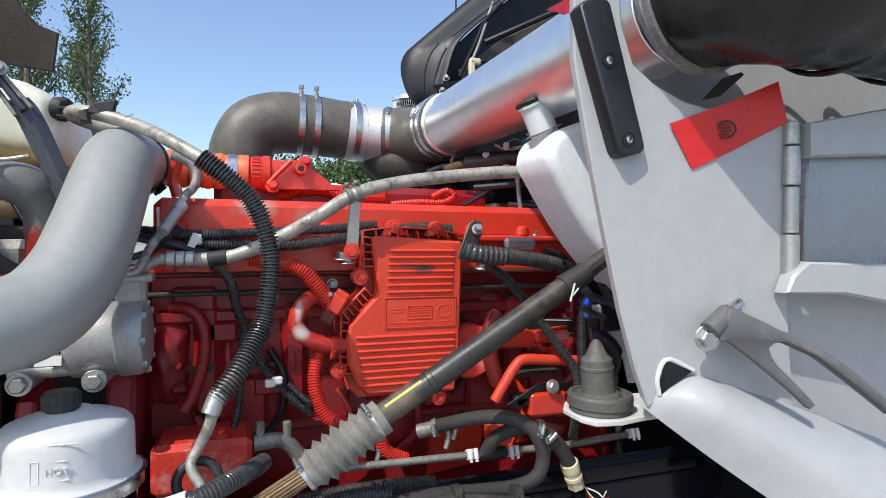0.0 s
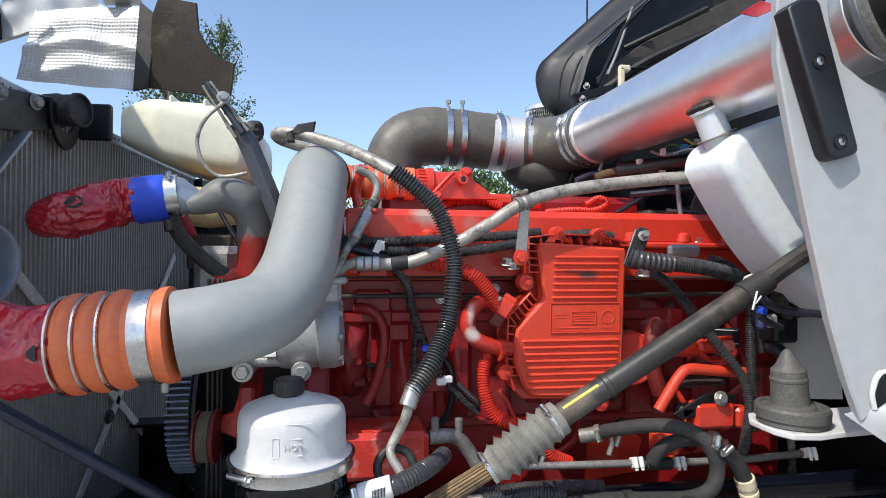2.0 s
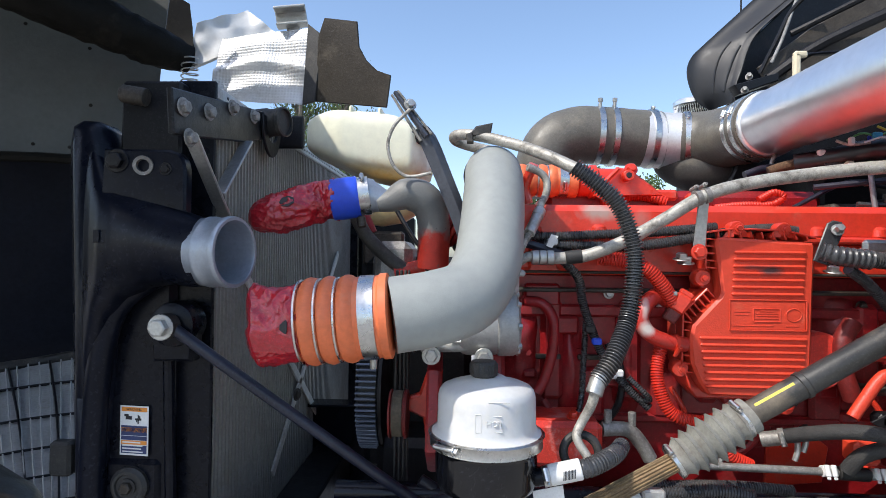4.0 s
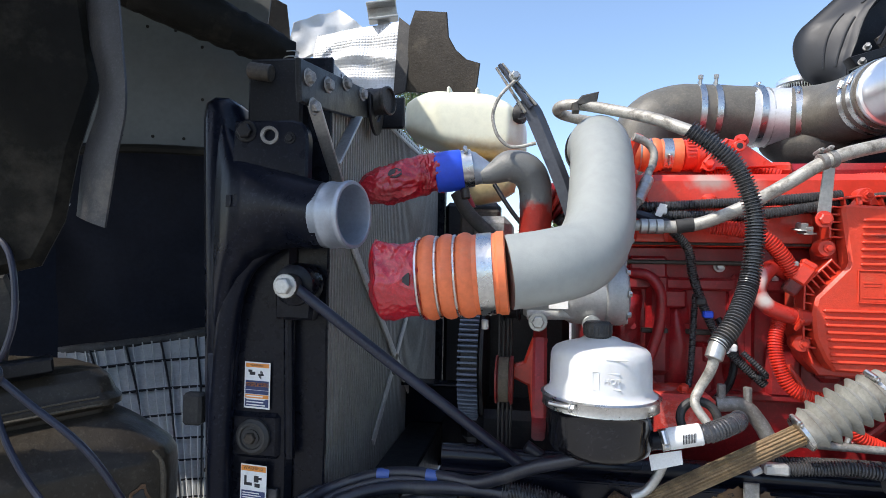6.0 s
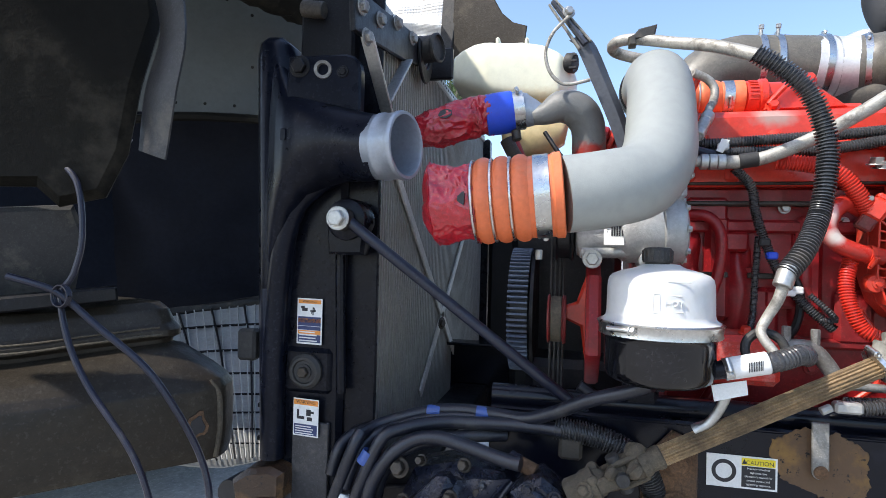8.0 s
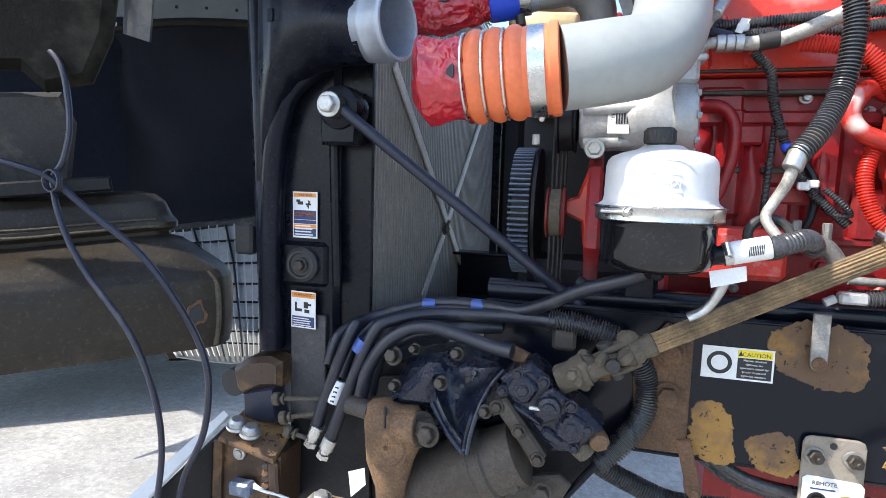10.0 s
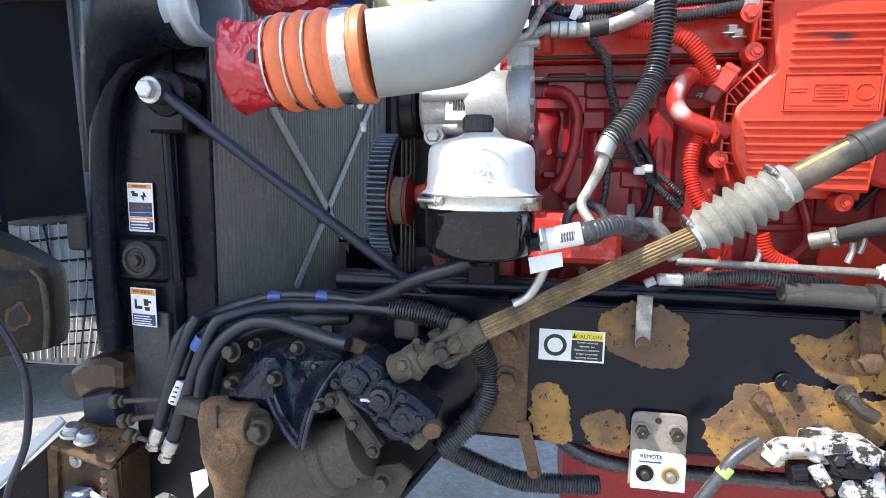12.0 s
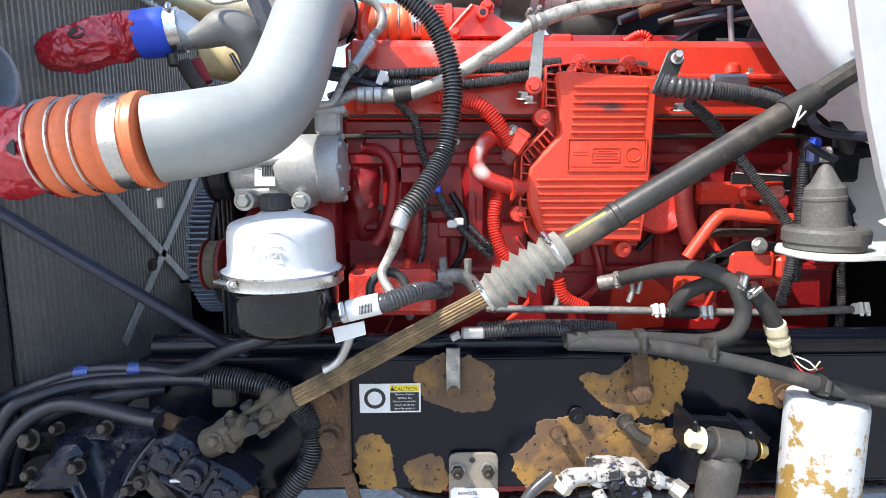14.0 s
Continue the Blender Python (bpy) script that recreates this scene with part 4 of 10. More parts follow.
# top bracket with its forked legs
g = Geo()
g.panel([(-0.803, 0.893, 1.871), (-0.803, 1.335, 1.942), (-0.803, 1.354, 1.876), (-0.803, 1.243, 1.845), (-0.803, 0.939, 1.795), (-0.803, 0.902, 1.791)], 0.012, 0.003)
part("top_bracket", g, "black_plate", rad)
for a, b in (((-0.800, 0.952, 1.802), (-0.800, 1.113, 1.655)), ((-0.800, 1.225, 1.844), (-0.800, 1.076, 1.703))):
    a, b = Vector(a), Vector(b)
    mm = aim(a, b)
    g = Geo().box((0, 0, (b - a).length / 2), (0.028, 0.007, (b - a).length), mm, 0.002)
    part("bracket_leg", g, "zinc", rad)
for p in ((-0.801, 0.927, 1.845), (-0.801, 1.029, 1.862), (-0.801, 1.140, 1.900), (-0.801, 1.263, 1.912), (-0.797, 0.944, 1.793)):
    g = hex_bolt(Geo(), p, (1, -0.15, 0), 0.011, 0.012)
    part("bolt", g, "dirty_alu", rad)
g = Geo().box((-0.785, 1.500, 1.925), (0.075, 0.02, 0.09), None, 0.004)
part("end_plate", g, "black_plate", rad)
g = Geo()
rc = Vector((-0.757, 1.362, 1.922))
g.lathe([(0.03, -0.085), (0.037, -0.08), (0.038, -0.05), (0.035, -0.045), (0.035, -0.012), (0.038, -0.008), (0.038, 0.0), (0.033, 0.002), (0.032, -0.006), (0.0, -0.006)], aim(rc, rc + Vector((1, -0.25, 0))), 30)
part("isolator", g, "rubber", rad, "round black rubber isolator")
g = Geo()
arc = [math.pi * (0.95 + i * 0.075) for i in range(17)]
crescent = [(0.066 * math.cos(a), 0.085 * math.sin(a) - 0.004) for a in arc] + [(0.044 * math.cos(a), 0.05 * math.sin(a)) for a in arc[::-1]]
g.prism(crescent, 0.008, Matrix(((0, 0, 1, rc.x - 0.045), (1, 0, 0, rc.y + 0.015), (0, 1, 0, rc.z), (0, 0, 0, 1))), 0.002)
part("hook", g, "black_plate", rad)
g = Geo()
g.box((CX - 0.02, 1.83, 1.925), (0.06, 1.45, 0.03), None, 0.004)
part("top_rail", g, "alu", rad, "dusty perforated top rail")
g = Geo()
for i in range(53):
    g.cyl((CX + 0.009, 1.16 + i * 0.026, 1.925), (CX + 0.0115, 1.16 + i * 0.026, 1.925), 0.004, 6)
part("rail_holes", g, "ink", rad, kind="stuff")
for a, b in (((-0.815, 1.223, 1.568), (-0.800, 2.148, 0.866)), ((-0.815, 2.258, 1.588), (-0.800, 1.488, 0.972))):
    a, b = Vector(a), Vector(b)
    d = (b - a).normalized()
    w = Vector((0, -d.z, d.y)) * 0.0135
    g = Geo().prism([(p.y, p.z) for p in (a + w, b + w, b - w, a - w)], 0.006, Matrix(((0, 0, 1, -0.822), (1, 0, 0, 0), (0, 1, 0, 0), (0, 0, 0, 1))), 0.0015)
    part("brace", g, "post_lt", rad, "dusty flat brace")
g = hex_bolt(Geo(), (-0.79, 1.61, 1.163), (1, -0.3, 0), 0.012)
part("brace_bolt", g, "grime", rad)
g = Geo().box((CX + 0.0, RY1 + 0.02, 1.36), (0.07, 0.06, 1.12), None, 0.004)
part("far_side_frame", g, "black_paint", rad)
# lower post and mount
g = Geo()
g.box((-0.945, 1.055, 0.885), (0.085, 0.012, 0.24), pose(0, 0, 0), 0.002)
part("lower_post", g, "post", rad, "dusty lower post")
g = Geo()
p = Vector((-0.958, 1.06, 1.115))
g.box(p + Vector((0, 0.005, 0.0)), (0.115, 0.03, 0.10), None, 0.01)
part("mount_plate", g, "black_paint", rad)
g = Geo()
g.lathe([(0.038, 0), (0.038, 0.008), (0.031, 0.014), (0.026, 0.014), (0.024, 0.01), (0.017, 0.01), (0.017, 0.014), (0.0, 0.014)], aim(p + Vector((0, -0.01, 0)), p + Vector((0, -1, 0))), 28)
part("rubber_mount", g, "rubber", rad)
hb = hex_bolt(Geo(), p + Vector((0, -0.02, 0)), (0, -1, 0), 0.011, 0.014)
part("bolt", hb, "oily_bolt", rad)
g = Geo().box((-1.105, 1.06, 1.163), (0.045, 0.03, 0.07), None, 0.006)
part("clip", g, "rubber", rad)
# stay rod
SB = Vector((-0.858, 0.985, 1.443))
g = Geo()
g.lathe([(0.045, 0.0), (0.045, 0.04), (0.042, 0.052), (0.034, 0.056), (0.0, 0.056)], aim(SB + Vector((0, 0.075, 0)), SB), 36)
g.prism([(-0.90, 1.37), (-0.822, 1.37), (-0.818, 1.40), (-0.818, 1.443), (-0.904, 1.443)], 0.045, facing_camera_side(0, 1.06, 0), 0.008)
part("stay_boss", g, "black_paint", rad)
stay = thing("stay_rod", SB, "dark blue-black painted radiator stay rod with bolted eye", "stay rod")
g = Geo().sweep([SB + Vector((0.01, 0.0, 0)), (-0.654, 1.03, 1.289), (-0.36, 1.112, 1.052)], 0.0115, 16, 0.03)
part("rod", g, "navy", stay)
g = Geo().cyl(SB + Vector((0, 0.012, 0)), SB + Vector((0, -0.018, 0)), 0.025, 24)
part("eye", g, "rubber", stay)
g = Geo()
hex_bolt(g, SB + Vector((0, -0.016, 0)), (0, -1, 0.0), 0.0155, 0.018)
part("bolt", g, "zinc", stay, "zinc-plated hexagon bolt head")


def sticker(name, x0, x1, z0, z1, y, label, bands, turn=0.0):
    """A sticker on a face that looks sideways; bands: (left, right, low, high, material) in shares of its size."""
    s = thing(name, ((x0 + x1) / 2, y, z0), label, "label")
    w, h = x1 - x0, z1 - z0
    base = Matrix.Translation(((x0 + x1) / 2, y, z0)) @ Matrix.Rotation(radians(turn), 4, "Z") @ facing_camera_side(-w / 2, 0, 0)
    g = Geo().prism([(0, 0), (w, 0), (w, h), (0, h)], 0.0012, base, 0.0004)
    part("backing", g, "label_w", s)
    for a, b, c, d, m in bands:
        g = Geo().prism([(a * w, c * h), (b * w, c * h), (b * w, d * h), (a * w, d * h)], 0.0007, base @ Matrix.Translation((0, 0, 0.001)), 0.0001)
        part("print", g, m, s)
    return s, base, w, h


def lines(n, lo, hi, left, right, material, seed):
    rr = random.Random(seed)
    out = []
    for i in range(n):
        z = hi - (hi - lo) * (i + 0.8) / n
        out.append((left, left + (right - left) * (0.7 + 0.3 * rr.random()), z, z + (hi - lo) * 0.42 / n, material))
    return out


def warning_sticker(x0, x1, z0, z1, y, kind):
    if kind == "fan":
        bands = [(0.05, 0.95, 0.885, 0.97, "label_o"), (0.05, 0.95, 0.40, 0.60, "ink_blue"), (0.05, 0.95, 0.47, 0.56, "label_o"), (0.05, 0.95, 0.22, 0.30, "label_o"), (0.05, 0.95, 0.04, 0.21, "ink_blue"), (0.05, 0.95, 0.31, 0.39, "ink_blue")]
        bands += [(0.2, 0.42, 0.72, 0.79, "ink"), (0.15, 0.3, 0.78, 0.83, "ink"), (0.62, 0.66, 0.64, 0.82, "ink"), (0.53, 0.75, 0.71, 0.75, "ink"), (0.57, 0.61, 0.67, 0.72, "ink"), (0.67, 0.71, 0.74, 0.80, "ink")]
    else:
        bands = [(0.03, 0.97, 0.83, 0.97, "label_o"), (0.05, 0.95, 0.04, 0.32, "ink_blue"), (0.15, 0.24, 0.45, 0.7, "ink"), (0.2, 0.45, 0.45, 0.53, "ink"), (0.52, 0.7, 0.55, 0.72, "ink"), (0.62, 0.82, 0.62, 0.68, "ink"), (0.55, 0.75, 0.42, 0.52, "ink")]
    s, base, w, h = sticker("warning_label", x0, x1, z0, z1, y, "small orange and white warning label on black paint", bands, -6)
    zc = 0.905 if kind == "fan" else 0.87
    writing("WARNING", 0.0072 if kind == "fan" else 0.010, base @ Matrix.Translation((w / 2, zc * h, 0.0018)), "ink", s)
    for a, b, c, d, m in lines(4, 0.05, 0.30, 0.1, 0.92, "label_w", 3):
        g = Geo().prism([(a * w, c * h), (b * w, c * h), (b * w, d * h), (a * w, d * h)], 0.0005, base @ Matrix.Translation((0, 0, 0.0015)), 0.0001)
        part("print", g, "label_w", s)


warning_sticker(-0.988, -0.925, 1.172, 1.272, 1.057, "fan")
warning_sticker(-0.985, -0.922, 0.975, 1.056, 1.045, "hand")

# ---- hood, tilted forwards ----
hood = thing("tilted_hood", (-1.6, 1.4, 0.4), "tilted-open truck hood showing its dark fibreglass inside", "hood")


def bent(corners, nu, nv, rough, seed, thick=0.012):
    """A moulded panel between four corners (low left, low right, high right, high left), slightly wavy."""
    a, b, c, d = (Vector(p) for p in corners)
    nrm = (b - a).cross(d - a).normalized()

    def f(u, v):
        p = a.lerp(b, u).lerp(d.lerp(c, u), v)
        return p + nrm * rough * (noise.noise((p.x * 4 + seed, p.y * 4, p.z * 4)) + 0.3 * noise.noise((p.x * 13, p.y * 13 + seed, p.z * 13)))
    return Geo().sheet(f, nu, nv, thick)


def moulding(outline, thick, inset=0.02):
    return Geo().panel(outline, thick, inset)


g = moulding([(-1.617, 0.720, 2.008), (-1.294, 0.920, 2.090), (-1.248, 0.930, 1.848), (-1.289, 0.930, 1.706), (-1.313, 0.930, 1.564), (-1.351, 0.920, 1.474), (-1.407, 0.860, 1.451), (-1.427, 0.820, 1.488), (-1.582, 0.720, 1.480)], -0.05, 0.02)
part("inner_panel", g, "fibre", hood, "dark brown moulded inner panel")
g = Geo()
fa = [(-1.294, 0.920, 2.078), (-1.258, 0.910, 1.936), (-1.229, 0.910, 1.816), (-1.261, 0.910, 1.699), (-1.273, 0.910, 1.575)]
fb = [(-1.185, 0.890, 2.048), (-1.161, 0.880, 1.914), (-1.144, 0.875, 1.786), (-1.166, 0.880, 1.682), (-1.194, 0.890, 1.551)]
pa, pb = smooth_path(fa, 6), smooth_path(fb, 6)
k = len(pa) - 1
g.sheet(lambda u, v: pa[round(v * k)].lerp(pb[round(v * k)], u) + Vector((0, -0.008 * math.sin(u * 3.14), 0)), 6, k, 0.005)
part("rubber_flap", g, "post", hood, "grey worn rubber flap")
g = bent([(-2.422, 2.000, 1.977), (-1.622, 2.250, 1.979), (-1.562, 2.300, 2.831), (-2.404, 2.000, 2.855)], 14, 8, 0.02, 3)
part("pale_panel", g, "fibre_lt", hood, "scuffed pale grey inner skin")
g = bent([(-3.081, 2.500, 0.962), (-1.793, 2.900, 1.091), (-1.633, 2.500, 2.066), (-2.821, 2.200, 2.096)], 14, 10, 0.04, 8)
part("back_panel", g, "fibre_shaded", hood)
for p in ((-2.079, 1.980, 2.456), (-1.969, 2.000, 2.447), (-1.854, 2.020, 2.432), (-2.067, 1.990, 1.995), (-1.946, 2.020, 1.993), (-1.824, 2.050, 1.987), (-1.758, 2.060, 2.374), (-1.750, 2.060, 2.152)):
    part("rivet", Geo().lathe([(0.007, 0), (0.006, 0.003), (0.0, 0.004)], aim(p, Vector(p) + Vector((0.2, -1, 0))), 10), "fibre", hood)
g = Geo().sweep([(-2.918, 2.450, 0.961), (-2.635, 2.450, 1.010), (-2.376, 2.600, 1.037), (-2.056, 2.800, 1.101)], 0.03, 10, 0.05, wobble=0.3)
part("lower_seal", g, "rubber", hood)
g = Geo().sweep([(-2.400, 1.980, 1.921), (-2.057, 2.050, 1.950), (-1.595, 2.200, 1.946)], 0.02, 8, 0.05)
part("panel_lip", g, "fibre", hood)
g = Geo()
g.sweep([(-2.000, 1.600, 2.560), (-1.738, 1.750, 2.448), (-1.583, 1.900, 2.399), (-1.473, 2.000, 2.363), (-1.382, 2.100, 2.343)], [(0, 0.10), (0.6, 0.085), (0.85, 0.075), (1, 0.05)], 20, 0.03, wobble=0.2)
part("edge_roll", g, "fibre", hood, "rolled hood edge")
g = bent([(-1.886, 2.550, 2.566), (-1.607, 2.600, 2.492), (-1.662, 2.650, 2.813), (-1.949, 2.550, 2.961)], 10, 8, 0.03, 5, 0.02)
part("skin_fold", g, "fibre", hood, "greyish folded skin edge")
g = bent([(-1.672, 2.620, 2.472), (-1.230, 2.750, 2.693), (-1.433, 2.800, 2.844), (-1.621, 2.650, 2.711)], 24, 16, 0.06, 12, 0.02)
part("outer_skin", g, "hood_white", hood, "sunlit white outer skin")
g = Geo()
em = Matrix.Translation((-1.092, 2.450, 2.661)) @ pose(0, 0, 0, 10, -10, 12)
g.box((0, 0, 0.035), (0.14, 0.10, 0.012), em, 0.004)
g.box((0, 0.045, 0.0), (0.14, 0.012, 0.08), em, 0.004)
g.box((0, 0.0, -0.035), (0.14, 0.10, 0.012), em, 0.004)
g.box((0, 0.03, -0.10), (0.06, 0.012, 0.14), em, 0.004)
part("edge_channel", g, "zinc", hood)


def foil_material():
    m = mat("quilted_foil", (0.68, 0.69, 0.70), 0.45, 0.45, 0.05, 8, (0.4, 0.37, 0.33), 0.25, 4, 0.3, 30)
    return m


M["foil"] = foil_material()
fl, fr, frt, flt = (Vector(p) for p in ((-1.455, 2.420, 2.277), (-1.019, 2.400, 2.245), (-0.997, 2.420, 2.597), (-1.431, 2.500, 2.584)))


def foil_face(u, v):
    p = fl.lerp(fr, u).lerp(flt.lerp(frt, u), v)
    quilt = 0.0022 * abs(math.sin(u * 95)) ** 0.6 * abs(math.sin(v * 80)) ** 0.6
    fold = 0.03 * math.exp(-((v - 0.42 - 0.12 * math.sin(u * 3)) / 0.09) ** 2) + 0.02 * noise.noise((u * 3, v * 3, 7))
    return p + Vector((0.2, -1, 0.2)) * (quilt + fold)


g = Geo().sheet(foil_face, 150, 130, 0.006)
part("foil_shield", g, "foil", hood, "quilted silver foil heat shield", sharp=60)
g = Geo().panel([(-0.953, 2.370, 2.252), (-0.625, 2.300, 2.206), (-0.607, 2.300, 2.341), (-0.670, 2.300, 2.365), (-0.720, 2.310, 2.414), (-0.752, 2.320, 2.474), (-0.760, 2.330, 2.583), (-0.911, 2.360, 2.614), (-0.937, 2.370, 2.541)], 0.012, 0.003)
part("splash_flap", g, "fibre_br", hood, "stiff brown rubber splash flap")
g = Geo().panel([(-1.007, 2.360, 2.235), (-0.948, 2.370, 2.247), (-0.922, 2.370, 2.541), (-0.991, 2.400, 2.599)], 0.015, 0.003)
part("flap_strip", g, "rubber", hood)
g = Geo()
coil = []
c0 = Vector((-1.361, 2.060, 2.258))
for i in range(60):
    a = i * 0.65
    coil.append(c0 + Vector((0.03 * math.cos(a), 0.03 * math.sin(a), -0.05 + i * 0.0022)))
g.sweep(coil, 0.0028, 6, 0.012)
part("coil_spring", g, "zinc", hood)
# unseen outer skins that close the hood, sized to cast its shade
for name, a, b, c, e in (("unseen_top_skin", (-2.15, 0.28, 2.9), (-1.28, 0.28, 2.82), (-1.3, 2.15, 2.86), (-2.15, 2.15, 2.95)),
                         ("unseen_nose_skin", (-4.4, 1.2, 2.8), (-2.15, 0.3, 2.9), (-2.15, 3.2, 2.95), (-4.4, 3.2, 2.85)),
                         # Low slab added out of view; it shades the ground below the fender.
                         ("nose_shade_slab", (-4.5, 1.11, 0.40), (-2.59, 2.46, 0.37), (-2.2, 4.3, 0.45), (-4.7, 4.3, 0.45)),
                         ("unseen_fender_skin", (-2.0, 0.3, 2.1), (-2.05, 0.3, 2.9), (-1.55, 0.32, 2.8), (-1.5, 0.34, 2.02))):
    a, b, c, e = (Vector(v) for v in (a, b, c, e))
    g = Geo().sheet(lambda u, v: a.lerp(b, u).lerp(e.lerp(c, u), v) + Vector((0, 0, 0.05 * math.sin(u * 3.1) * math.sin(v * 3.1))), 10, 10, 0.012)
    part(name, g, "fibre", hood)
# Unseen panel; its outline is set so its shadow covers the gear.
g = Geo().prism([(-1.62, 2.12), (-1.42, 1.86), (-1.1, 1.72), (-1.0, 1.95), (-1.04, 2.3), (-1.2, 2.68), (-1.27, 2.84), (-1.6, 2.86)], 0.014, facing_camera_side(0, 0.31, 0), 0.004)
part("unseen_shade_flare", g, "hood_white", hood, "unseen fender panel, shaped to shade the steering gear")
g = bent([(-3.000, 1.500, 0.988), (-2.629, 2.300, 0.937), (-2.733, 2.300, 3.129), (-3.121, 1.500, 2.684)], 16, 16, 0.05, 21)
part("inner_wall", g, "fibre_shaded", hood)
# near lower corner with its ledges
EDGE = smooth_path([(-1.62, 0.44, 0.0), (-1.46, 0.56, 0.0), (-1.33, 0.69, 0.0), (-1.215, 0.835, 0.0), (-1.122, 0.945, 0.0), (-1.112, 1.0, 0.0), (-1.155, 1.07, 0.0), (-1.3, 1.16, 0.0)], 8)
UPPER = smooth_path([(-1.75, 0.45, 0.0), (-1.60, 0.60, 0.0), (-1.42, 0.78, 0.0), (-1.31, 0.89, 0.0), (-1.266, 0.934, 0.0), (-1.250, 0.965, 0.0), (-1.268, 1.01, 0.0), (-1.40, 1.12, 0.0)], 8)
STEP = ((0.06, 0.938), (0.02, 0.96), (0.0, 1.0), (0.0, 1.06), (0.02, 1.085), (0.10, 1.102), (0.30, 1.122), (0.90, 1.146), (0.98, 1.150), (0.97, 1.158), (0.86, 1.166), (0.86, 1.178), (0.95, 1.192), (1.05, 1.222), (1.2, 1.240), (1.5, 1.250), (3.2, 1.262))


def fender_at(u, v):
    """The stepped moulding: u along its edge, v up over the lower shoulder, the lip and the upper step."""
    k = u * (len(EDGE) - 1)
    i = min(int(k), len(EDGE) - 2)
    a, b = EDGE[i].lerp(EDGE[i + 1], k - i), UPPER[i].lerp(UPPER[i + 1], k - i)
    w = v * (len(STEP) - 1)
    j = min(int(w), len(STEP) - 2)
    inward, z = (STEP[j][q] + (STEP[j + 1][q] - STEP[j][q]) * (w - j) for q in (0, 1))
    p = a.lerp(b, inward)
    wave = 0.0035 * noise.noise((p.x * 7, p.y * 7, z * 7)) + 0.0012 * noise.noise((p.x * 30, p.y * 30, z * 30))
    rise = 0.022 * max(0.0, min(1.0, (p.x + 1.42) / 0.17)) if inward > 0.3 else 0.0
    return p + Vector((wave, -wave, z + rise * min(1.0, (inward - 0.3) / 0.5)))


g = Geo().sheet(fender_at, 84, 96, 0.006)
part("fender_corner", g, "fibre_br", hood, "dusty olive-brown stepped fender moulding", sharp=32)
for v0, r in ((10.2, 0.0028), (11.4, 0.002)):
    g = Geo().sweep([fender_at(0.05 + 0.08 * i, v0 / 16) + Vector((0, -0.001, 0.001)) for i in range(8)], r, 6, 0.02)
    part("moulding_line", g, "yoke", hood, "pale worn moulding edge")
g = Geo().sweep([fender_at(0.62, 0.2 / 16), fender_at(0.62, 2 / 16), fender_at(0.615, 3.5 / 16), fender_at(0.60, 5.0 / 16)], [(0, 0.006), (0.7, 0.0065), (1, 0.003)], 8, 0.01)
part("worn_corner", g, "yoke", hood, "tan worn corner edge")
bar_a, bar_d = Vector((-1.44, 0.79, 1.262)), Vector((0.707, 0.707, 0.1)).normalized()
bar_s = Vector((-0.707, 0.707, 0))
upright_bar = Matrix((bar_d.cross(bar_s), bar_s, bar_d)).transposed().to_4x4()
upright_bar.translation = bar_a + bar_d * 0.10
hole = Vector((-1.137, 0.928, 1.014))
wall = Vector((0.707, 0.707, 0))
# Rusty rim, and a black patch for the shade inside the hole.
for name, size, tone, out_by, text in (("rust_hole", 1.35, "rust", 0.006, "rust-brown torn hole"), ("hole_shade", 0.95, "ink", 0.0078, "")):
    ring = []
    for i in range(18):
        a = i * math.pi / 9
        r = size * (1 + 0.45 * noise.noise((math.cos(a) * 1.3, math.sin(a) * 1.3, 4)))
        ring.append(hole + wall * (0.014 * r * math.cos(a)) + Vector((0.707, -0.707, 0)) * out_by + Vector((0, 0, 0.021 * r * math.sin(a))))
    part(name, Geo().panel(ring, -0.003, 0.0006), tone, hood, text)
g = Geo().box((0, 0, -0.11), (0.03, 0.05, 0.36), upright_bar, 0.004)
part("ledge_bar", g, "black_plate", hood)
g = moulding([(-1.602, 0.720, 1.261), (-1.417, 0.900, 1.270), (-1.393, 0.900, 1.396), (-1.407, 0.880, 1.459), (-1.544, 0.700, 1.429)], -0.03, 0.01)
part("fender_liner", g, "rubber", hood)
for p in ((-1.297, 0.925, 1.922), (-1.313, 0.925, 1.600), (-1.434, 0.800, 1.556), (-1.399, 0.900, 1.527)):
    g = Geo().cyl(p, Vector(p) + Vector((0.002, -0.006, 0)), 0.005, 10)
    part("screw", g, "zinc", hood)

# ---- grille mesh of the hood, lying open ----
M["mesh_alu"] = mat("bare_grille_metal", (0.40, 0.40, 0.385), 0.5, 0.15, 0.1, 12, (0.3, 0.28, 0.24), 0.25, 9)
mesh_t = thing("grille_mesh", (-1.9, 1.7, 0.75), "silver perforated grille mesh with dark bars, lying tilted", "grille")
ma, mb, mc, md = (Vector(p) for p in ((-1.370, 1.140, 0.838), (-1.255, 1.440, 0.764), (-1.923, 2.750, 1.092), (-2.798, 2.400, 0.996)))


def mesh_at(u, v):
    return ma.lerp(mb, u).lerp(md.lerp(mc, u), v ** 1.0) + Vector((0, 0, -0.07 * math.sin(math.pi * v)))


g = Geo()
for i in range(22):
    u = i / 21
    g.sweep([mesh_at(u, 0), mesh_at(u, 0.33), mesh_at(u, 0.66), mesh_at(u, 1)], [(0, 0.0018), (1, 0.0035)], 4, 0.2)
for j in range(104):
    v = (j / 103) ** 1.2
    g.sweep([mesh_at(0, v), mesh_at(0.5, v) + Vector((0, 0, -0.02)), mesh_at(1, v)], 0.0038 + 0.0034 * v, 4, 0.2)
part("lattice", g, "mesh_alu", mesh_t, kind="stuff")
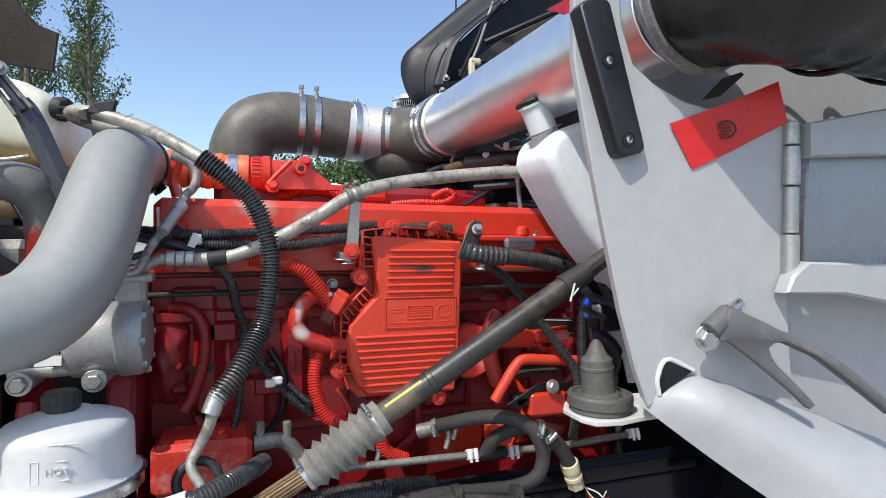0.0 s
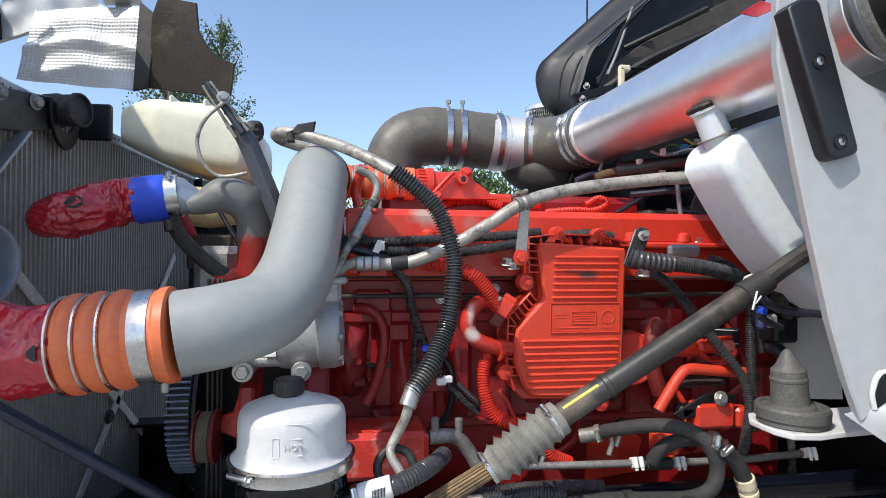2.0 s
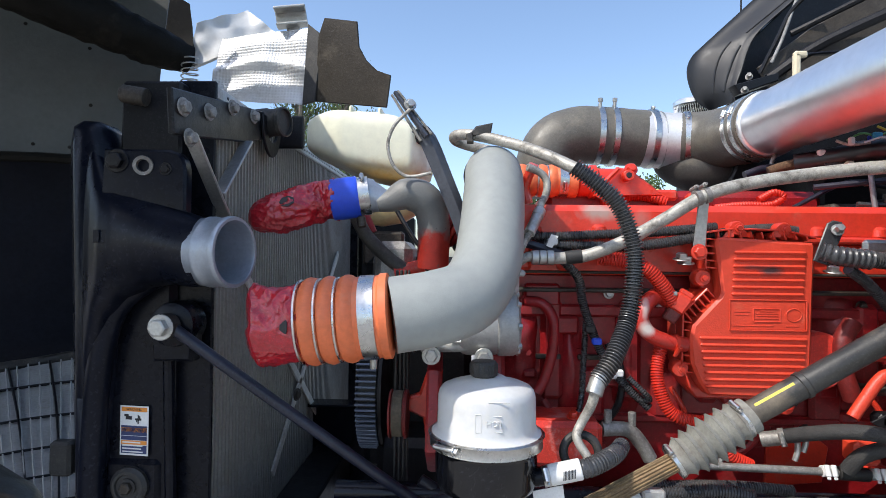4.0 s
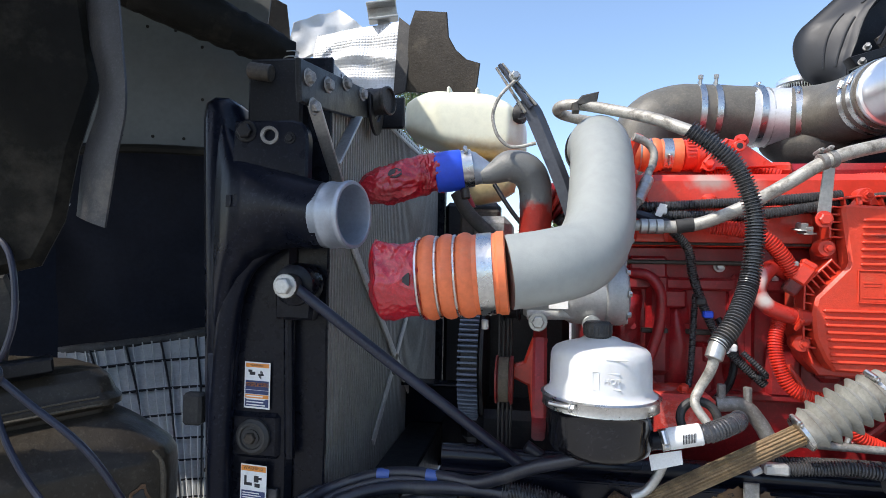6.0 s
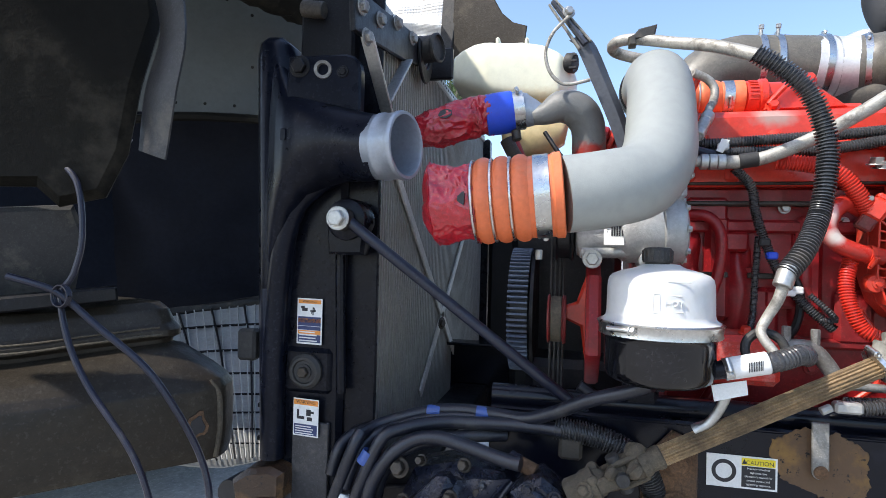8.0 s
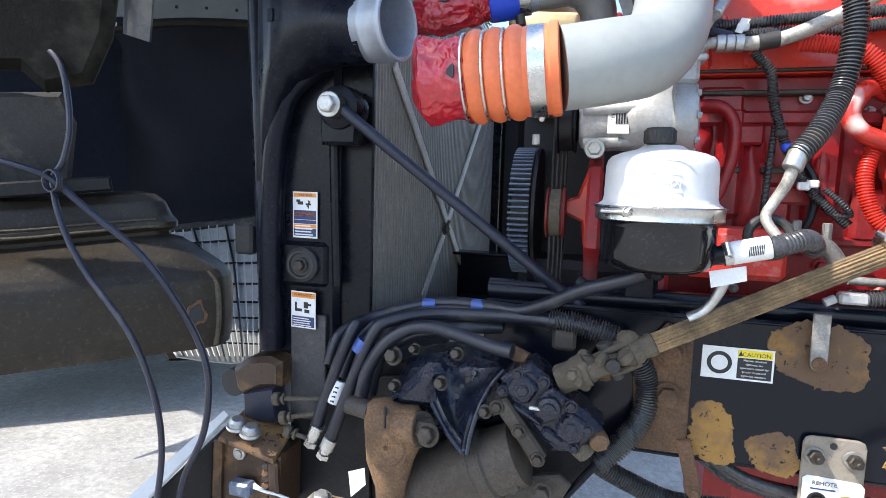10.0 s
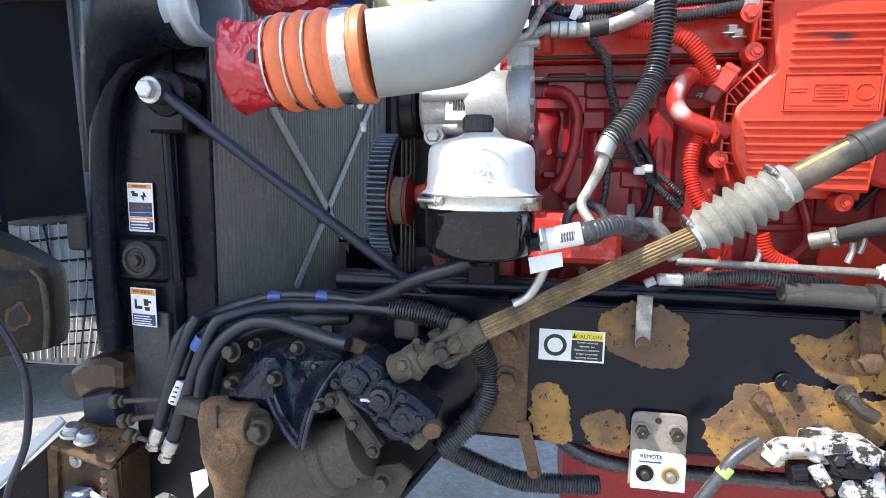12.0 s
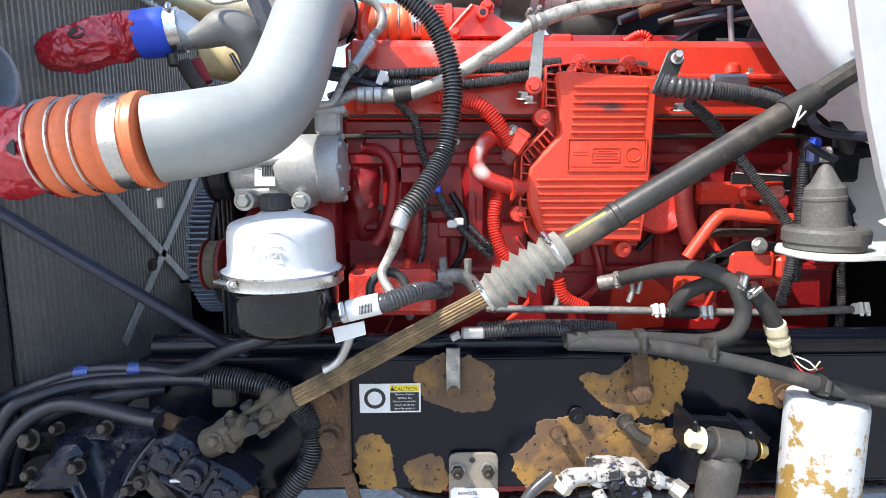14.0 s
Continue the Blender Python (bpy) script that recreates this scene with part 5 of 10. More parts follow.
# Dark sheet added below the mesh to darken its gaps.
g = Geo().sheet(lambda u, v: mesh_at(u * 1.1 - 0.02, v * 0.95 + 0.05) + Vector((0, 0, -0.03)), 10, 12, 0.006)
part("backing", g, "fibre", mesh_t)
for u in (0.06, 0.24, 0.42, 0.6, 0.78, 0.95):
    g = Geo().sweep([mesh_at(u, 0), mesh_at(u + 0.01, 0.4), mesh_at(u, 0.7), mesh_at(u - 0.03, 1)], [(0, 0.0022), (1, 0.006)], 6, 0.1)
    part("bar", g, "black_plate", mesh_t)
for v in (0.06, 0.14, 0.24, 0.36, 0.5, 0.66, 0.84):
    g = Geo().sweep([mesh_at(0, v), mesh_at(0.5, v + 0.02), mesh_at(1, v)], 0.0024 + 0.005 * v, 6, 0.1)
    part("bar", g, "black_plate", mesh_t)

# ---- hanging wires on the hood ----
for path, r in (([(-1.483, 0.850, 1.635), (-1.407, 0.830, 1.554), (-1.337, 0.820, 1.498), (-1.310, 0.810, 1.395), (-1.317, 0.800, 1.322), (-1.334, 0.790, 1.280), (-1.304, 0.780, 1.199), (-1.245, 0.770, 1.120), (-1.145, 0.770, 1.005), (-1.107, 0.780, 0.891), (-1.105, 0.790, 0.779), (-1.128, 0.790, 0.640)], 0.0058),
                ([(-1.401, 0.740, 1.317), (-1.350, 0.760, 1.301), (-1.321, 0.780, 1.282), (-1.260, 0.800, 1.226), (-1.169, 0.820, 1.151), (-1.113, 0.840, 1.067), (-1.075, 0.860, 0.979), (-1.055, 0.860, 0.903), (-1.068, 0.860, 0.798), (-1.116, 0.860, 0.697), (-1.131, 0.850, 0.604)], 0.0066)):
    solid("hanging_wire", Geo().sweep(path, r, 10, 0.012), "wire", "dark sheathed wire hanging from the open hood", "wire", "hanging wires")
g = Geo()
p = Vector((-1.315, 0.775, 1.282))
for k in range(3):
    ring = [p + Vector((0.018 * math.cos(a), -0.006 + k * 0.004, 0.02 * math.sin(a))) for a in [i * math.pi / 6 for i in range(13)]]
    g.sweep(ring, 0.0022, 6, 0.008)
solid("wire_tie", g, "wire", "coil of dark tie wire round the hanging wires", "wire tie")

# ---- engine details ----
for i, x in enumerate((-0.13, 0.02, 0.17, 0.52, 0.66, 0.78)):
    g = Geo().lathe([(0.017, 0), (0.02, 0.004), (0.018, 0.02), (0.012, 0.026), (0.0, 0.026)], Matrix.Translation((x, 1.272, 1.634)), 18)
    part("cover_boss", g, "red", engine)
for x in (-0.15, 0.0, 0.15, 0.54, 0.7, 0.8):
    g = hex_bolt(Geo(), (x, 1.272, 1.636), (0, 0, 1), 0.008, 0.014)
    part("cover_bolt", g, "zinc" if x > 0.5 else "red", engine)
for p in ((0.211, 1.240, 1.572), (0.537, 1.240, 1.556), (0.201, 1.240, 1.580)):
    g = hex_bolt(Geo(), p, (0, -0.2, 1), 0.012, 0.016)
    part("head_bolt", g, "zinc", engine)
for i in range(2):
    x = EX0 + 0.05 + i * 0.09
    part("head_rib", Geo().box((x, 1.285, 1.585), (0.03, 0.03, 0.07), None, 0.008), "red", engine)
rr = random.Random(11)
for i in range(14):
    x, z = EX0 + 0.05 + rr.random() * 1.08, 1.08 + rr.random() * 0.42
    s = 0.02 + 0.035 * rr.random()
    g = Geo()
    if i % 3 == 0:
        g.lathe([(s * 0.7, 0), (s * 0.72, 0.012), (s * 0.6, 0.018), (s * 0.3, 0.018), (s * 0.28, 0.026), (0, 0.026)], aim((x, 1.322, z), (x, 1.0, z)), 18)
        part("core_plug", g, "red_shaded", engine)
    else:
        g.box((x, 1.312, z), (s * 1.6, 0.03, s), pose(0, 0, 0), 0.006)
        part("casting_boss", g, "red_shaded", engine)
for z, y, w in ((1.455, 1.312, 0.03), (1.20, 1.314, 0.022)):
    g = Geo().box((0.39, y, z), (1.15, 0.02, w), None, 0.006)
    part("casting_ledge", g, "red_shaded", engine)
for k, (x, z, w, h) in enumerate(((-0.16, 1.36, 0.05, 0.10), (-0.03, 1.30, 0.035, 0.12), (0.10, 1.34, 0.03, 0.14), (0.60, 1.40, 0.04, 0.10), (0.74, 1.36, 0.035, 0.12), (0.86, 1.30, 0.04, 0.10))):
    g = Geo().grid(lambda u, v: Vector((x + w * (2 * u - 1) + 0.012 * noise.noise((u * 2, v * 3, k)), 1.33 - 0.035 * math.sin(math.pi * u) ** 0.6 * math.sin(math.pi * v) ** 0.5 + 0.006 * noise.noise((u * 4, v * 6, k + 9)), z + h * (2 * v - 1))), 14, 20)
    part("cast_bulge", g, "red_shaded", engine, sharp=80)
for x0, x1, z in ((-0.12, -0.06, 1.345), (-0.02, 0.07, 1.345), (0.1, 0.16, 1.50), (0.55, 0.72, 1.36), (0.6, 0.8, 1.29)):
    g = Geo().box(((x0 + x1) / 2, 1.298, z), (x1 - x0, 0.012, 0.012), None, 0.002)
    part("bare_strip", g, "grime", engine, "dusty bare metal strip")
for i in range(34):
    x, z = EX0 + 0.04 + rr.random() * 1.1, 1.06 + rr.random() * 0.46
    part("block_bolt", hex_bolt(Geo(), (x, 1.318 - 0.006 * rr.random(), z), (0, -1, 0), 0.006 + 0.004 * rr.random(), 0.012), ("red_shaded", "red_shaded", "zinc", "grime")[i % 4], engine)
for i in range(6):
    x, z = EX0 + 0.06 + rr.random() * 1.05, 1.08 + rr.random() * 0.4
    w, h = 0.03 + 0.07 * rr.random(), 0.02 + 0.05 * rr.random()
    g = Geo().prism([(x - w, z - h), (x + w * 0.8, z - h * 0.8), (x + w, z + h * 0.4), (x + w * 0.3, z + h), (x - w * 0.9, z + h * 0.7)], 0.006 + 0.008 * rr.random(), facing_camera_side(0, 1.322, 0), 0.003)
    part("cover_plate", g, ("red_shaded", "red", "red_shaded", "worn_red")[i % 4], engine)
for i in range(7):
    x, z = EX0 + 0.1 + i * 0.15, 1.1 + 0.3 * rr.random()
    g = Geo().sweep([(x, 1.30, z + 0.08), (x + 0.03, 1.285, z + 0.02), (x + 0.05 * rr.random(), 1.28, z - 0.06), (x - 0.02, 1.29, z - 0.12)], 0.005 + 0.004 * rr.random(), 8, 0.012)
    part("fuel_pipe", g, ("red_shaded", "black_plate", "red")[i % 3], engine)
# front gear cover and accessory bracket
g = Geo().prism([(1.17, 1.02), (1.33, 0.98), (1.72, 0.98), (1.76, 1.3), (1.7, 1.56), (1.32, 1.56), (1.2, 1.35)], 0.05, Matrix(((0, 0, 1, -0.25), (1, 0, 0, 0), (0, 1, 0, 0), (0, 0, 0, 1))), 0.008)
part("gear_cover", g, "red_shaded", engine)
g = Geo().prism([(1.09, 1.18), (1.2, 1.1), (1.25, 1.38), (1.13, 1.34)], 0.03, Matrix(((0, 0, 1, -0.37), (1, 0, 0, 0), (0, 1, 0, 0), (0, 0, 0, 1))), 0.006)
part("idler_bracket", g, "red_shaded", engine)
g = Geo().prism([(-0.361, 1.359), (-0.338, 1.329), (-0.345, 1.25), (-0.346, 1.121), (-0.365, 1.119), (-0.380, 1.227), (-0.415, 1.243), (-0.415, 1.270), (-0.389, 1.280), (-0.372, 1.330)], 0.03, facing_camera_side(0, 1.20, 0), 0.006)
part("accessory_bracket", g, "red", engine)
ip = Vector((-0.45, 1.14, 1.245))
# Pulley and belt wear dark colours in place of the shade there.
g = Geo().lathe([(0.02, 0), (0.05, 0.002), (0.052, 0.006), (0.046, 0.008), (0.046, 0.032), (0.052, 0.034), (0.05, 0.04), (0.0, 0.04)], aim(ip, ip + Vector((1, 0, 0))), 32)
part("idler_pulley", g, "red_dk", engine)
g = Geo().lathe([(0.0465, 0.009), (0.048, 0.01), (0.048, 0.03), (0.0465, 0.031)], aim(ip, ip + Vector((1, 0, 0))), 32)
part("drive_belt", g, "yoke", engine, "brown belt, darkened for the shade on it")
g = Geo()
for dy, w in ((-0.012, 0.006), (0.0, 0.006), (0.012, 0.006), (0.022, 0.005)):
    g.box((-0.435 + dy * 0.8, 1.21, 1.29), (w, 0.012, 0.52), pose(0, 0, 0), 0.002)
part("poly_belt", g, "rubber", engine)
fan = Vector((-0.555, 1.45, 1.235))
g = Geo()
g.lathe([(0.03, 0), (0.14, 0.0), (0.152, 0.008), (0.152, 0.05), (0.16, 0.056), (0.16, 0.064), (0.03, 0.066)], aim(fan, fan + Vector((1, 0, 0))), 48)
part("fan_clutch", g, "black_plate", engine)
M["fin_blue"] = mat("blue_black_fins", (0.13, 0.16, 0.22), 0.4, 0.2, 0.2, 20)
for k in range(72):
    a = 2 * math.pi * k / 72
    g = Geo().box((0.156, 0, 0.026), (0.014, 0.005, 0.05), aim(fan, fan + Vector((1, 0, 0))) @ Matrix.Rotation(a, 4, "Z"), 0.001)
    part("clutch_fin", g, "fin_blue", engine)
for c, s, m in (((-0.42, 1.68, 1.28), (0.3, 0.34, 0.6), "black_plate"), ((-0.36, 1.5, 1.02), (0.3, 0.3, 0.2), "black_plate"), ((-0.48, 1.5, 1.55), (0.1, 0.2, 0.14), "dirty_alu"), ((-0.66, 2.60, 1.3), (0.26, 0.12, 0.95), "black_plate")):
    part("front_accessory", Geo().box(c, s, None, 0.02), m, engine)
# oil pump housing
g = Geo()
pa, pb = (-0.172, 1.170, 1.225), (0.012, 1.170, 1.125)
g.box(((pa[0] + pb[0]) / 2, 1.24, (pa[2] + pb[2]) / 2), (pb[0] - pa[0], 0.14, pa[2] - pb[2]), None, 0.012)
part("pump_housing", g, "worn_red", engine)
for x in ((-0.146, 1.190, 1.216), (-0.002, 1.190, 1.206), (-0.048, 1.200, 1.229)):
    g = hex_bolt(Geo(), x, (0, -0.3, 1), 0.009, 0.014)
    part("pump_bolt", g, "red", engine)
for p in ((0.028, 1.200, 1.235), (0.081, 1.200, 1.231)):
    g = Geo().cyl(Vector(p) - Vector((0, 0, 0.02)), Vector(p) + Vector((0, 0, 0.012)), 0.009, 8)
    part("band_screw", g, "dirty_alu", engine)
g = Geo().sweep([(0.016, 1.200, 1.204), (0.071, 1.200, 1.204), (0.102, 1.200, 1.173), (0.121, 1.200, 1.141)], 0.016, 14, 0.01)
part("coolant_stub", g, "dirty_alu", engine, "grey coolant stub")
# fuel filter head beside the module
p = Vector((0.513, 1.240, 1.354))
g = Geo().lathe([(0.03, 0), (0.062, 0.004), (0.066, 0.012), (0.066, 0.05), (0.06, 0.058), (0.0, 0.06)], aim(p + Vector((0, 0.06, 0)), p - Vector((0, 1, 0))), 36)
part("filter_head", g, "worn_red", engine)
g = Geo().box((0.741, 1.260, 1.398), (0.14, 0.006, 0.05), pose(0, 0, 0), 0.002)
part("data_plate", g, "ink", engine, "black engine data plate")
for a, b in (((0.678, 1.256, 1.423), (0.802, 1.256, 1.416)), ((0.681, 1.256, 1.385), (0.805, 1.256, 1.383))):
    g = Geo().cyl(a, b, 0.0012, 5)
    part("plate_line", g, "label_w", engine)
# boxes and brackets low at the rear of the block
for p, s, m in (((0.546, 1.160, 1.183), (0.055, 0.05, 0.05), "red_ecm"), ((0.687, 1.200, 1.229), (0.10, 0.05, 0.06), "red"), ((0.764, 1.200, 1.220), (0.04, 0.04, 0.05), "red"), ((0.622, 1.200, 1.239), (0.045, 0.04, 0.03), "black_plate"), ((0.685, 1.240, 1.291), (0.14, 0.03, 0.018), "grime"), ((0.736, 1.250, 1.379), (0.1, 0.03, 0.03), "worn_red"), ((0.656, 1.270, 1.378), (0.12, 0.03, 0.05), "red")):
    g = Geo().box(p, s, None, 0.008)
    part("bracket_block", g, m, engine)
g = hex_bolt(Geo(), (0.694, 1.170, 1.272), (0, -1, 0.2), 0.011, 0.012)
part("bracket_bolt", g, "zinc", engine)
g = Geo().panel([(0.581, 1.180, 1.237), (0.635, 1.180, 1.267), (0.664, 1.180, 1.282), (0.740, 1.180, 1.277), (0.744, 1.180, 1.259), (0.654, 1.180, 1.260), (0.607, 1.180, 1.220)], 0.006)
part("bracket_plate", g, "black_plate", engine)
g = Geo().sweep([(0.780, 1.200, 1.324), (0.697, 1.200, 1.331), (0.632, 1.200, 1.336), (0.608, 1.200, 1.320), (0.582, 1.200, 1.283), (0.555, 1.200, 1.242)], 0.013, 14, 0.01)
part("oil_tube", g, "red_ecm", engine, "bright red oil tube")
g = Geo().sweep([(0.787, 1.260, 1.398), (0.716, 1.250, 1.392), (0.696, 1.250, 1.366), (0.726, 1.250, 1.345), (0.778, 1.250, 1.350)], 0.007, 10, 0.01)
part("loop_tube", g, "red", engine)
g = Geo().sweep([(-0.147, 1.280, 1.479), (-0.109, 1.270, 1.473), (-0.084, 1.265, 1.437), (-0.084, 1.265, 1.367), (-0.103, 1.265, 1.298), (-0.122, 1.260, 1.266)], 0.0125, 14, 0.01)
part("oil_tube", g, "red_shaded", engine)
# red conduits and the worn tube by the module
for path, r in (([(0.007, 1.210, 1.584), (0.061, 1.200, 1.576), (0.106, 1.190, 1.560), (0.140, 1.190, 1.525), (0.170, 1.200, 1.482)], 0.0155),
                ([(0.149, 1.220, 1.384), (0.138, 1.210, 1.339), (0.141, 1.200, 1.293), (0.163, 1.190, 1.246), (0.209, 1.180, 1.230), (0.261, 1.200, 1.231)], 0.0135),
                ([(0.276, 1.200, 1.195), (0.292, 1.200, 1.156), (0.338, 1.200, 1.132)], 0.013)):
    solid("red_conduit", Geo().sweep(path, r, 14, corr=(0.0056, 0.003)), "red_hose", "red overspray-coated corrugated wiring conduit on the engine", "conduit", "red conduits", sharp=50)
M["tube_worn"] = mat("scraped_red_tube", (0.5, 0.03, 0.02), 0.3, 0, 0.12, 14, (0.3, 0.02, 0.015), 0.3, 10, 0.15, 120, coat=0.3)
blotch(M["tube_worn"], [((0.108, 1.185, 1.428), (0.022, 0.05, 0.022), 1.0), ((0.103, 1.185, 1.47), (0.010, 0.03, 0.03), 0.7)], (0.62, 0.55, 0.5))
g = Geo().sweep([(0.168, 1.222, 1.486), (0.138, 1.212, 1.500), (0.110, 1.200, 1.482), (0.098, 1.197, 1.447), (0.116, 1.197, 1.417), (0.155, 1.202, 1.400), (0.200, 1.212, 1.392)], 0.0172, 20, 0.006)
solid("coolant_tube", g, "tube_worn", "chipped red bent steel tube beside the control module", "tube")
g = hose_clamp(Geo(), Vector((0.174, 1.206, 1.396)), Vector((0.95, 0.2, -0.17)), 0.0178, 0.010, (0.1, -0.8, -0.6))
solid("tube_clamp", g, "red", "red overspray-coated screw clamp on the bent tube", "clamp")
g = Geo().box((0, 0, 0.02), (0.034, 0.034, 0.042), aim((0.172, 1.20, 1.468), (0.196, 1.195, 1.506)), 0.005)
g.box((0, 0, 0.045), (0.026, 0.03, 0.012), aim((0.172, 1.20, 1.468), (0.196, 1.195, 1.506)), 0.003)
part("plug_housing", g, "red", ecm)
g = Geo().box((0, 0, -0.012), (0.028, 0.03, 0.03), aim((0.172, 1.20, 1.468), (0.196, 1.195, 1.506)), 0.004)
part("plug_collar", g, "red_dk", ecm, "dark shaded plug collar")
part("plug_clip", Geo().box((0.166, 1.186, 1.506), (0.012, 0.01, 0.01), pose(0, 0, 0), 0.002), "zinc", ecm)
g = Geo().sweep([(0.588, 1.250, 1.442), (0.558, 1.240, 1.397), (0.564, 1.240, 1.328), (0.583, 1.240, 1.272)], 0.02, 14, 0.01)
part("coolant_elbow", g, "red_dk", engine)

# ---- module ribs, lugs and lettering panel ----
for i in range(7):
    a, b = (0.296, 1.192, 1.600), (0.450, 1.192, 1.594)
    z = 1.598 - i * 0.0152
    g = Geo().box(((a[0] + b[0]) / 2 - i * 0.0009, EY - 0.001, z), (b[0] - a[0], 0.009, 0.0075), None, 0.003)
    part("rib", g, "red_ecm", ecm)
for i in range(8):
    z = 1.41 - i * 0.0150
    x0, x1 = 0.222 + 0.002 * i, 0.452 - 0.0012 * i
    g = Geo().box(((x0 + x1) / 2, EY - 0.001, z), (x1 - x0, 0.009, 0.0075), None, 0.003)
    part("rib", g, "red_ecm", ecm)
g = Geo().box((0.369, EY + 0.0005, 1.461), (0.160, 0.004, 0.062), None, 0.001)
part("name_panel", g, "red_ecm", ecm)
for c, q in (((0.369, 1.4945), (0.165, 0.003)), ((0.369, 1.4285), (0.165, 0.003)), ((0.287, 1.4615), (0.003, 0.066)), ((0.451, 1.4615), (0.003, 0.066)), ((0.366, 1.4755), (0.058, 0.0018)), ((0.366, 1.4475), (0.058, 0.0018)), ((0.3375, 1.4615), (0.0018, 0.028)), ((0.3945, 1.4615), (0.0018, 0.028))):
    g = Geo().box((c[0], EY - 0.0022, c[1]), (q[0], 0.003, q[1]), None, 0.0008)
    part("panel_rim", g, "red_ecm", ecm)
for z, x0, x1 in ((1.4705, 0.350, 0.382), (1.4655, 0.341, 0.391), (1.4605, 0.344, 0.388), (1.4545, 0.341, 0.391), (1.4385, 0.293, 0.38), (1.4385, 0.405, 0.435), (1.469, 0.296, 0.330), (1.4625, 0.298, 0.326)):
    g = Geo().box(((x0 + x1) / 2, EY - 0.0018, z), (x1 - x0, 0.002, 0.0024), None, 0.0005)
    part("raised_mark", g, "red_ecm", ecm)
disc = [Vector((0.424 + 0.016 * math.cos(a), EY - 0.002, 1.4625 + 0.014 * math.sin(a))) for a in [i * math.pi / 10 for i in range(21)]]
part("raised_ring", Geo().sweep(disc, 0.0013, 6, 0.004), "red_ecm", ecm)


def upright(a, b):
    """From a to b along z, with y kept as the depth."""
    z = (b - a).normalized()
    y = Vector((0, 1, 0))
    m = Matrix((y.cross(z), y, z)).transposed().to_4x4()
    m.translation = a
    return m


def module_fin(a, b, deep=0.034):
    """A thin fin between the cover and the rail of the flange."""
    a, b = Vector((a[0], EY + 0.032, a[1])), Vector((b[0], EY + 0.032, b[1]))
    g = Geo().box((0, 0, (b - a).length / 2), (0.0036, deep, (b - a).length), upright(a, b), 0.001)
    part("side_fin", g, "red", ecm)


rail_y = EY + 0.034
for a, b in (((0.241, 1.642), (0.243, 1.562)), ((0.246, 1.516), (0.194, 1.463)), ((0.194, 1.463), (0.192, 1.352)), ((0.192, 1.352), (0.210, 1.298)), ((0.243, 1.642), (0.300, 1.650)), ((0.336, 1.650), (0.398, 1.648)), ((0.432, 1.644), (0.480, 1.632))):
    a, b = Vector((a[0], rail_y, a[1])), Vector((b[0], rail_y, b[1]))
    g = Geo().box((0, 0, (b - a).length / 2), (0.0045, 0.038, (b - a).length + 0.004), upright(a, b), 0.0012)
    part("flange_rail", g, "red", ecm)
for i in range(5):
    z = 1.628 - i * 0.0158
    module_fin((0.241, z), (0.266, z - 0.002))
for i in range(6):
    f = i / 5
    module_fin((0.247 - 0.050 * f, 1.514 - 0.050 * f), (0.263 - 0.050 * f, 1.497 - 0.052 * f))
for i in range(7):
    z = 1.444 - i * 0.0185
    module_fin((0.192 + (0.004 if i > 4 else 0), z), (0.213 + (0.004 if i > 4 else 0), z - 0.003))
for i in range(9):
    x = 0.268 + 0.024 * i
    module_fin((x, 1.648 - 0.001 * i), (x + 0.005, 1.626))
for i in range(4):
    z = 1.60 - i * 0.07
    module_fin((0.482 - 0.003 * i, z), (0.466 - 0.003 * i, z + 0.004), 0.02)
for x, z in ((0.237, 1.540), (0.190, 1.338), (0.312, 1.652), (0.414, 1.650), (0.420, 1.259)):
    p = Vector((x, EY + 0.014, z))
    w = 0.0185 if z < 1.6 else 0.016
    g = Geo().lathe([(w - 0.001, 0), (w, 0.003), (w, 0.028), (w - 0.002, 0.031), (0.0, 0.031)], aim(p + Vector((0, 0.035, 0)), p - Vector((0, 1, 0))), 22)
    lug = part("lug", g, "red", ecm)
    g = hex_bolt(Geo(), p + Vector((0.003, 0.003, 0)), (0, -1, 0), 0.0065, 0.007)
    part("lug_bolt", g, "red", lug)
    for sgn in (-1, 1):
        if z > 1.6:
            g = Geo().panel([(x + sgn * 0.010, EY + 0.022, z + 0.012), (x + sgn * 0.030, EY + 0.026, 1.632), (x + sgn * 0.006, EY + 0.022, 1.632)], 0.004, 0.001)
            part("gusset", g, "red", lug)

# ---- compressor ----
cA, cB = Vector((-0.395, 1.178, 1.432)), Vector((-0.165, 1.178, 1.438))
comp = thing("compressor", (-0.28, 1.155, 1.35), "bare aluminium air-conditioning compressor with bolted end cover", "compressor")
m = aim(cA, cB)
g = Geo().lathe([(0.02, 0.0), (0.05, 0.002), (0.055, 0.01), (0.055, 0.085), (0.059, 0.09), (0.066, 0.1), (0.068, 0.11), (0.068, 0.17), (0.066, 0.176)], m, 40)
part("body", g, "alu", comp)
for k in range(5):
    a = 2 * math.pi * k / 5 + 0.3
    g = Geo().cyl(m @ Vector((0.055 * math.cos(a), 0.055 * math.sin(a), 0.01)), m @ Vector((0.055 * math.cos(a), 0.055 * math.sin(a), 0.165)), 0.013, 12)
    part("body_rib", g, "alu", comp)
g = Geo().lathe([(0.068, 0.174), (0.071, 0.177), (0.071, 0.208), (0.066, 0.218), (0.05, 0.224), (0.0, 0.228)], m, 40)
part("end_cover", g, "alu", comp)
for k in range(8):
    a = 2 * math.pi * k / 8
    p = m @ Vector((0.062 * math.cos(a), 0.062 * math.sin(a), 0.216))
    g = hex_bolt(Geo(), p, (1, 0, 0), 0.006, 0.009)
    part("cover_bolt", g, "zinc", comp)
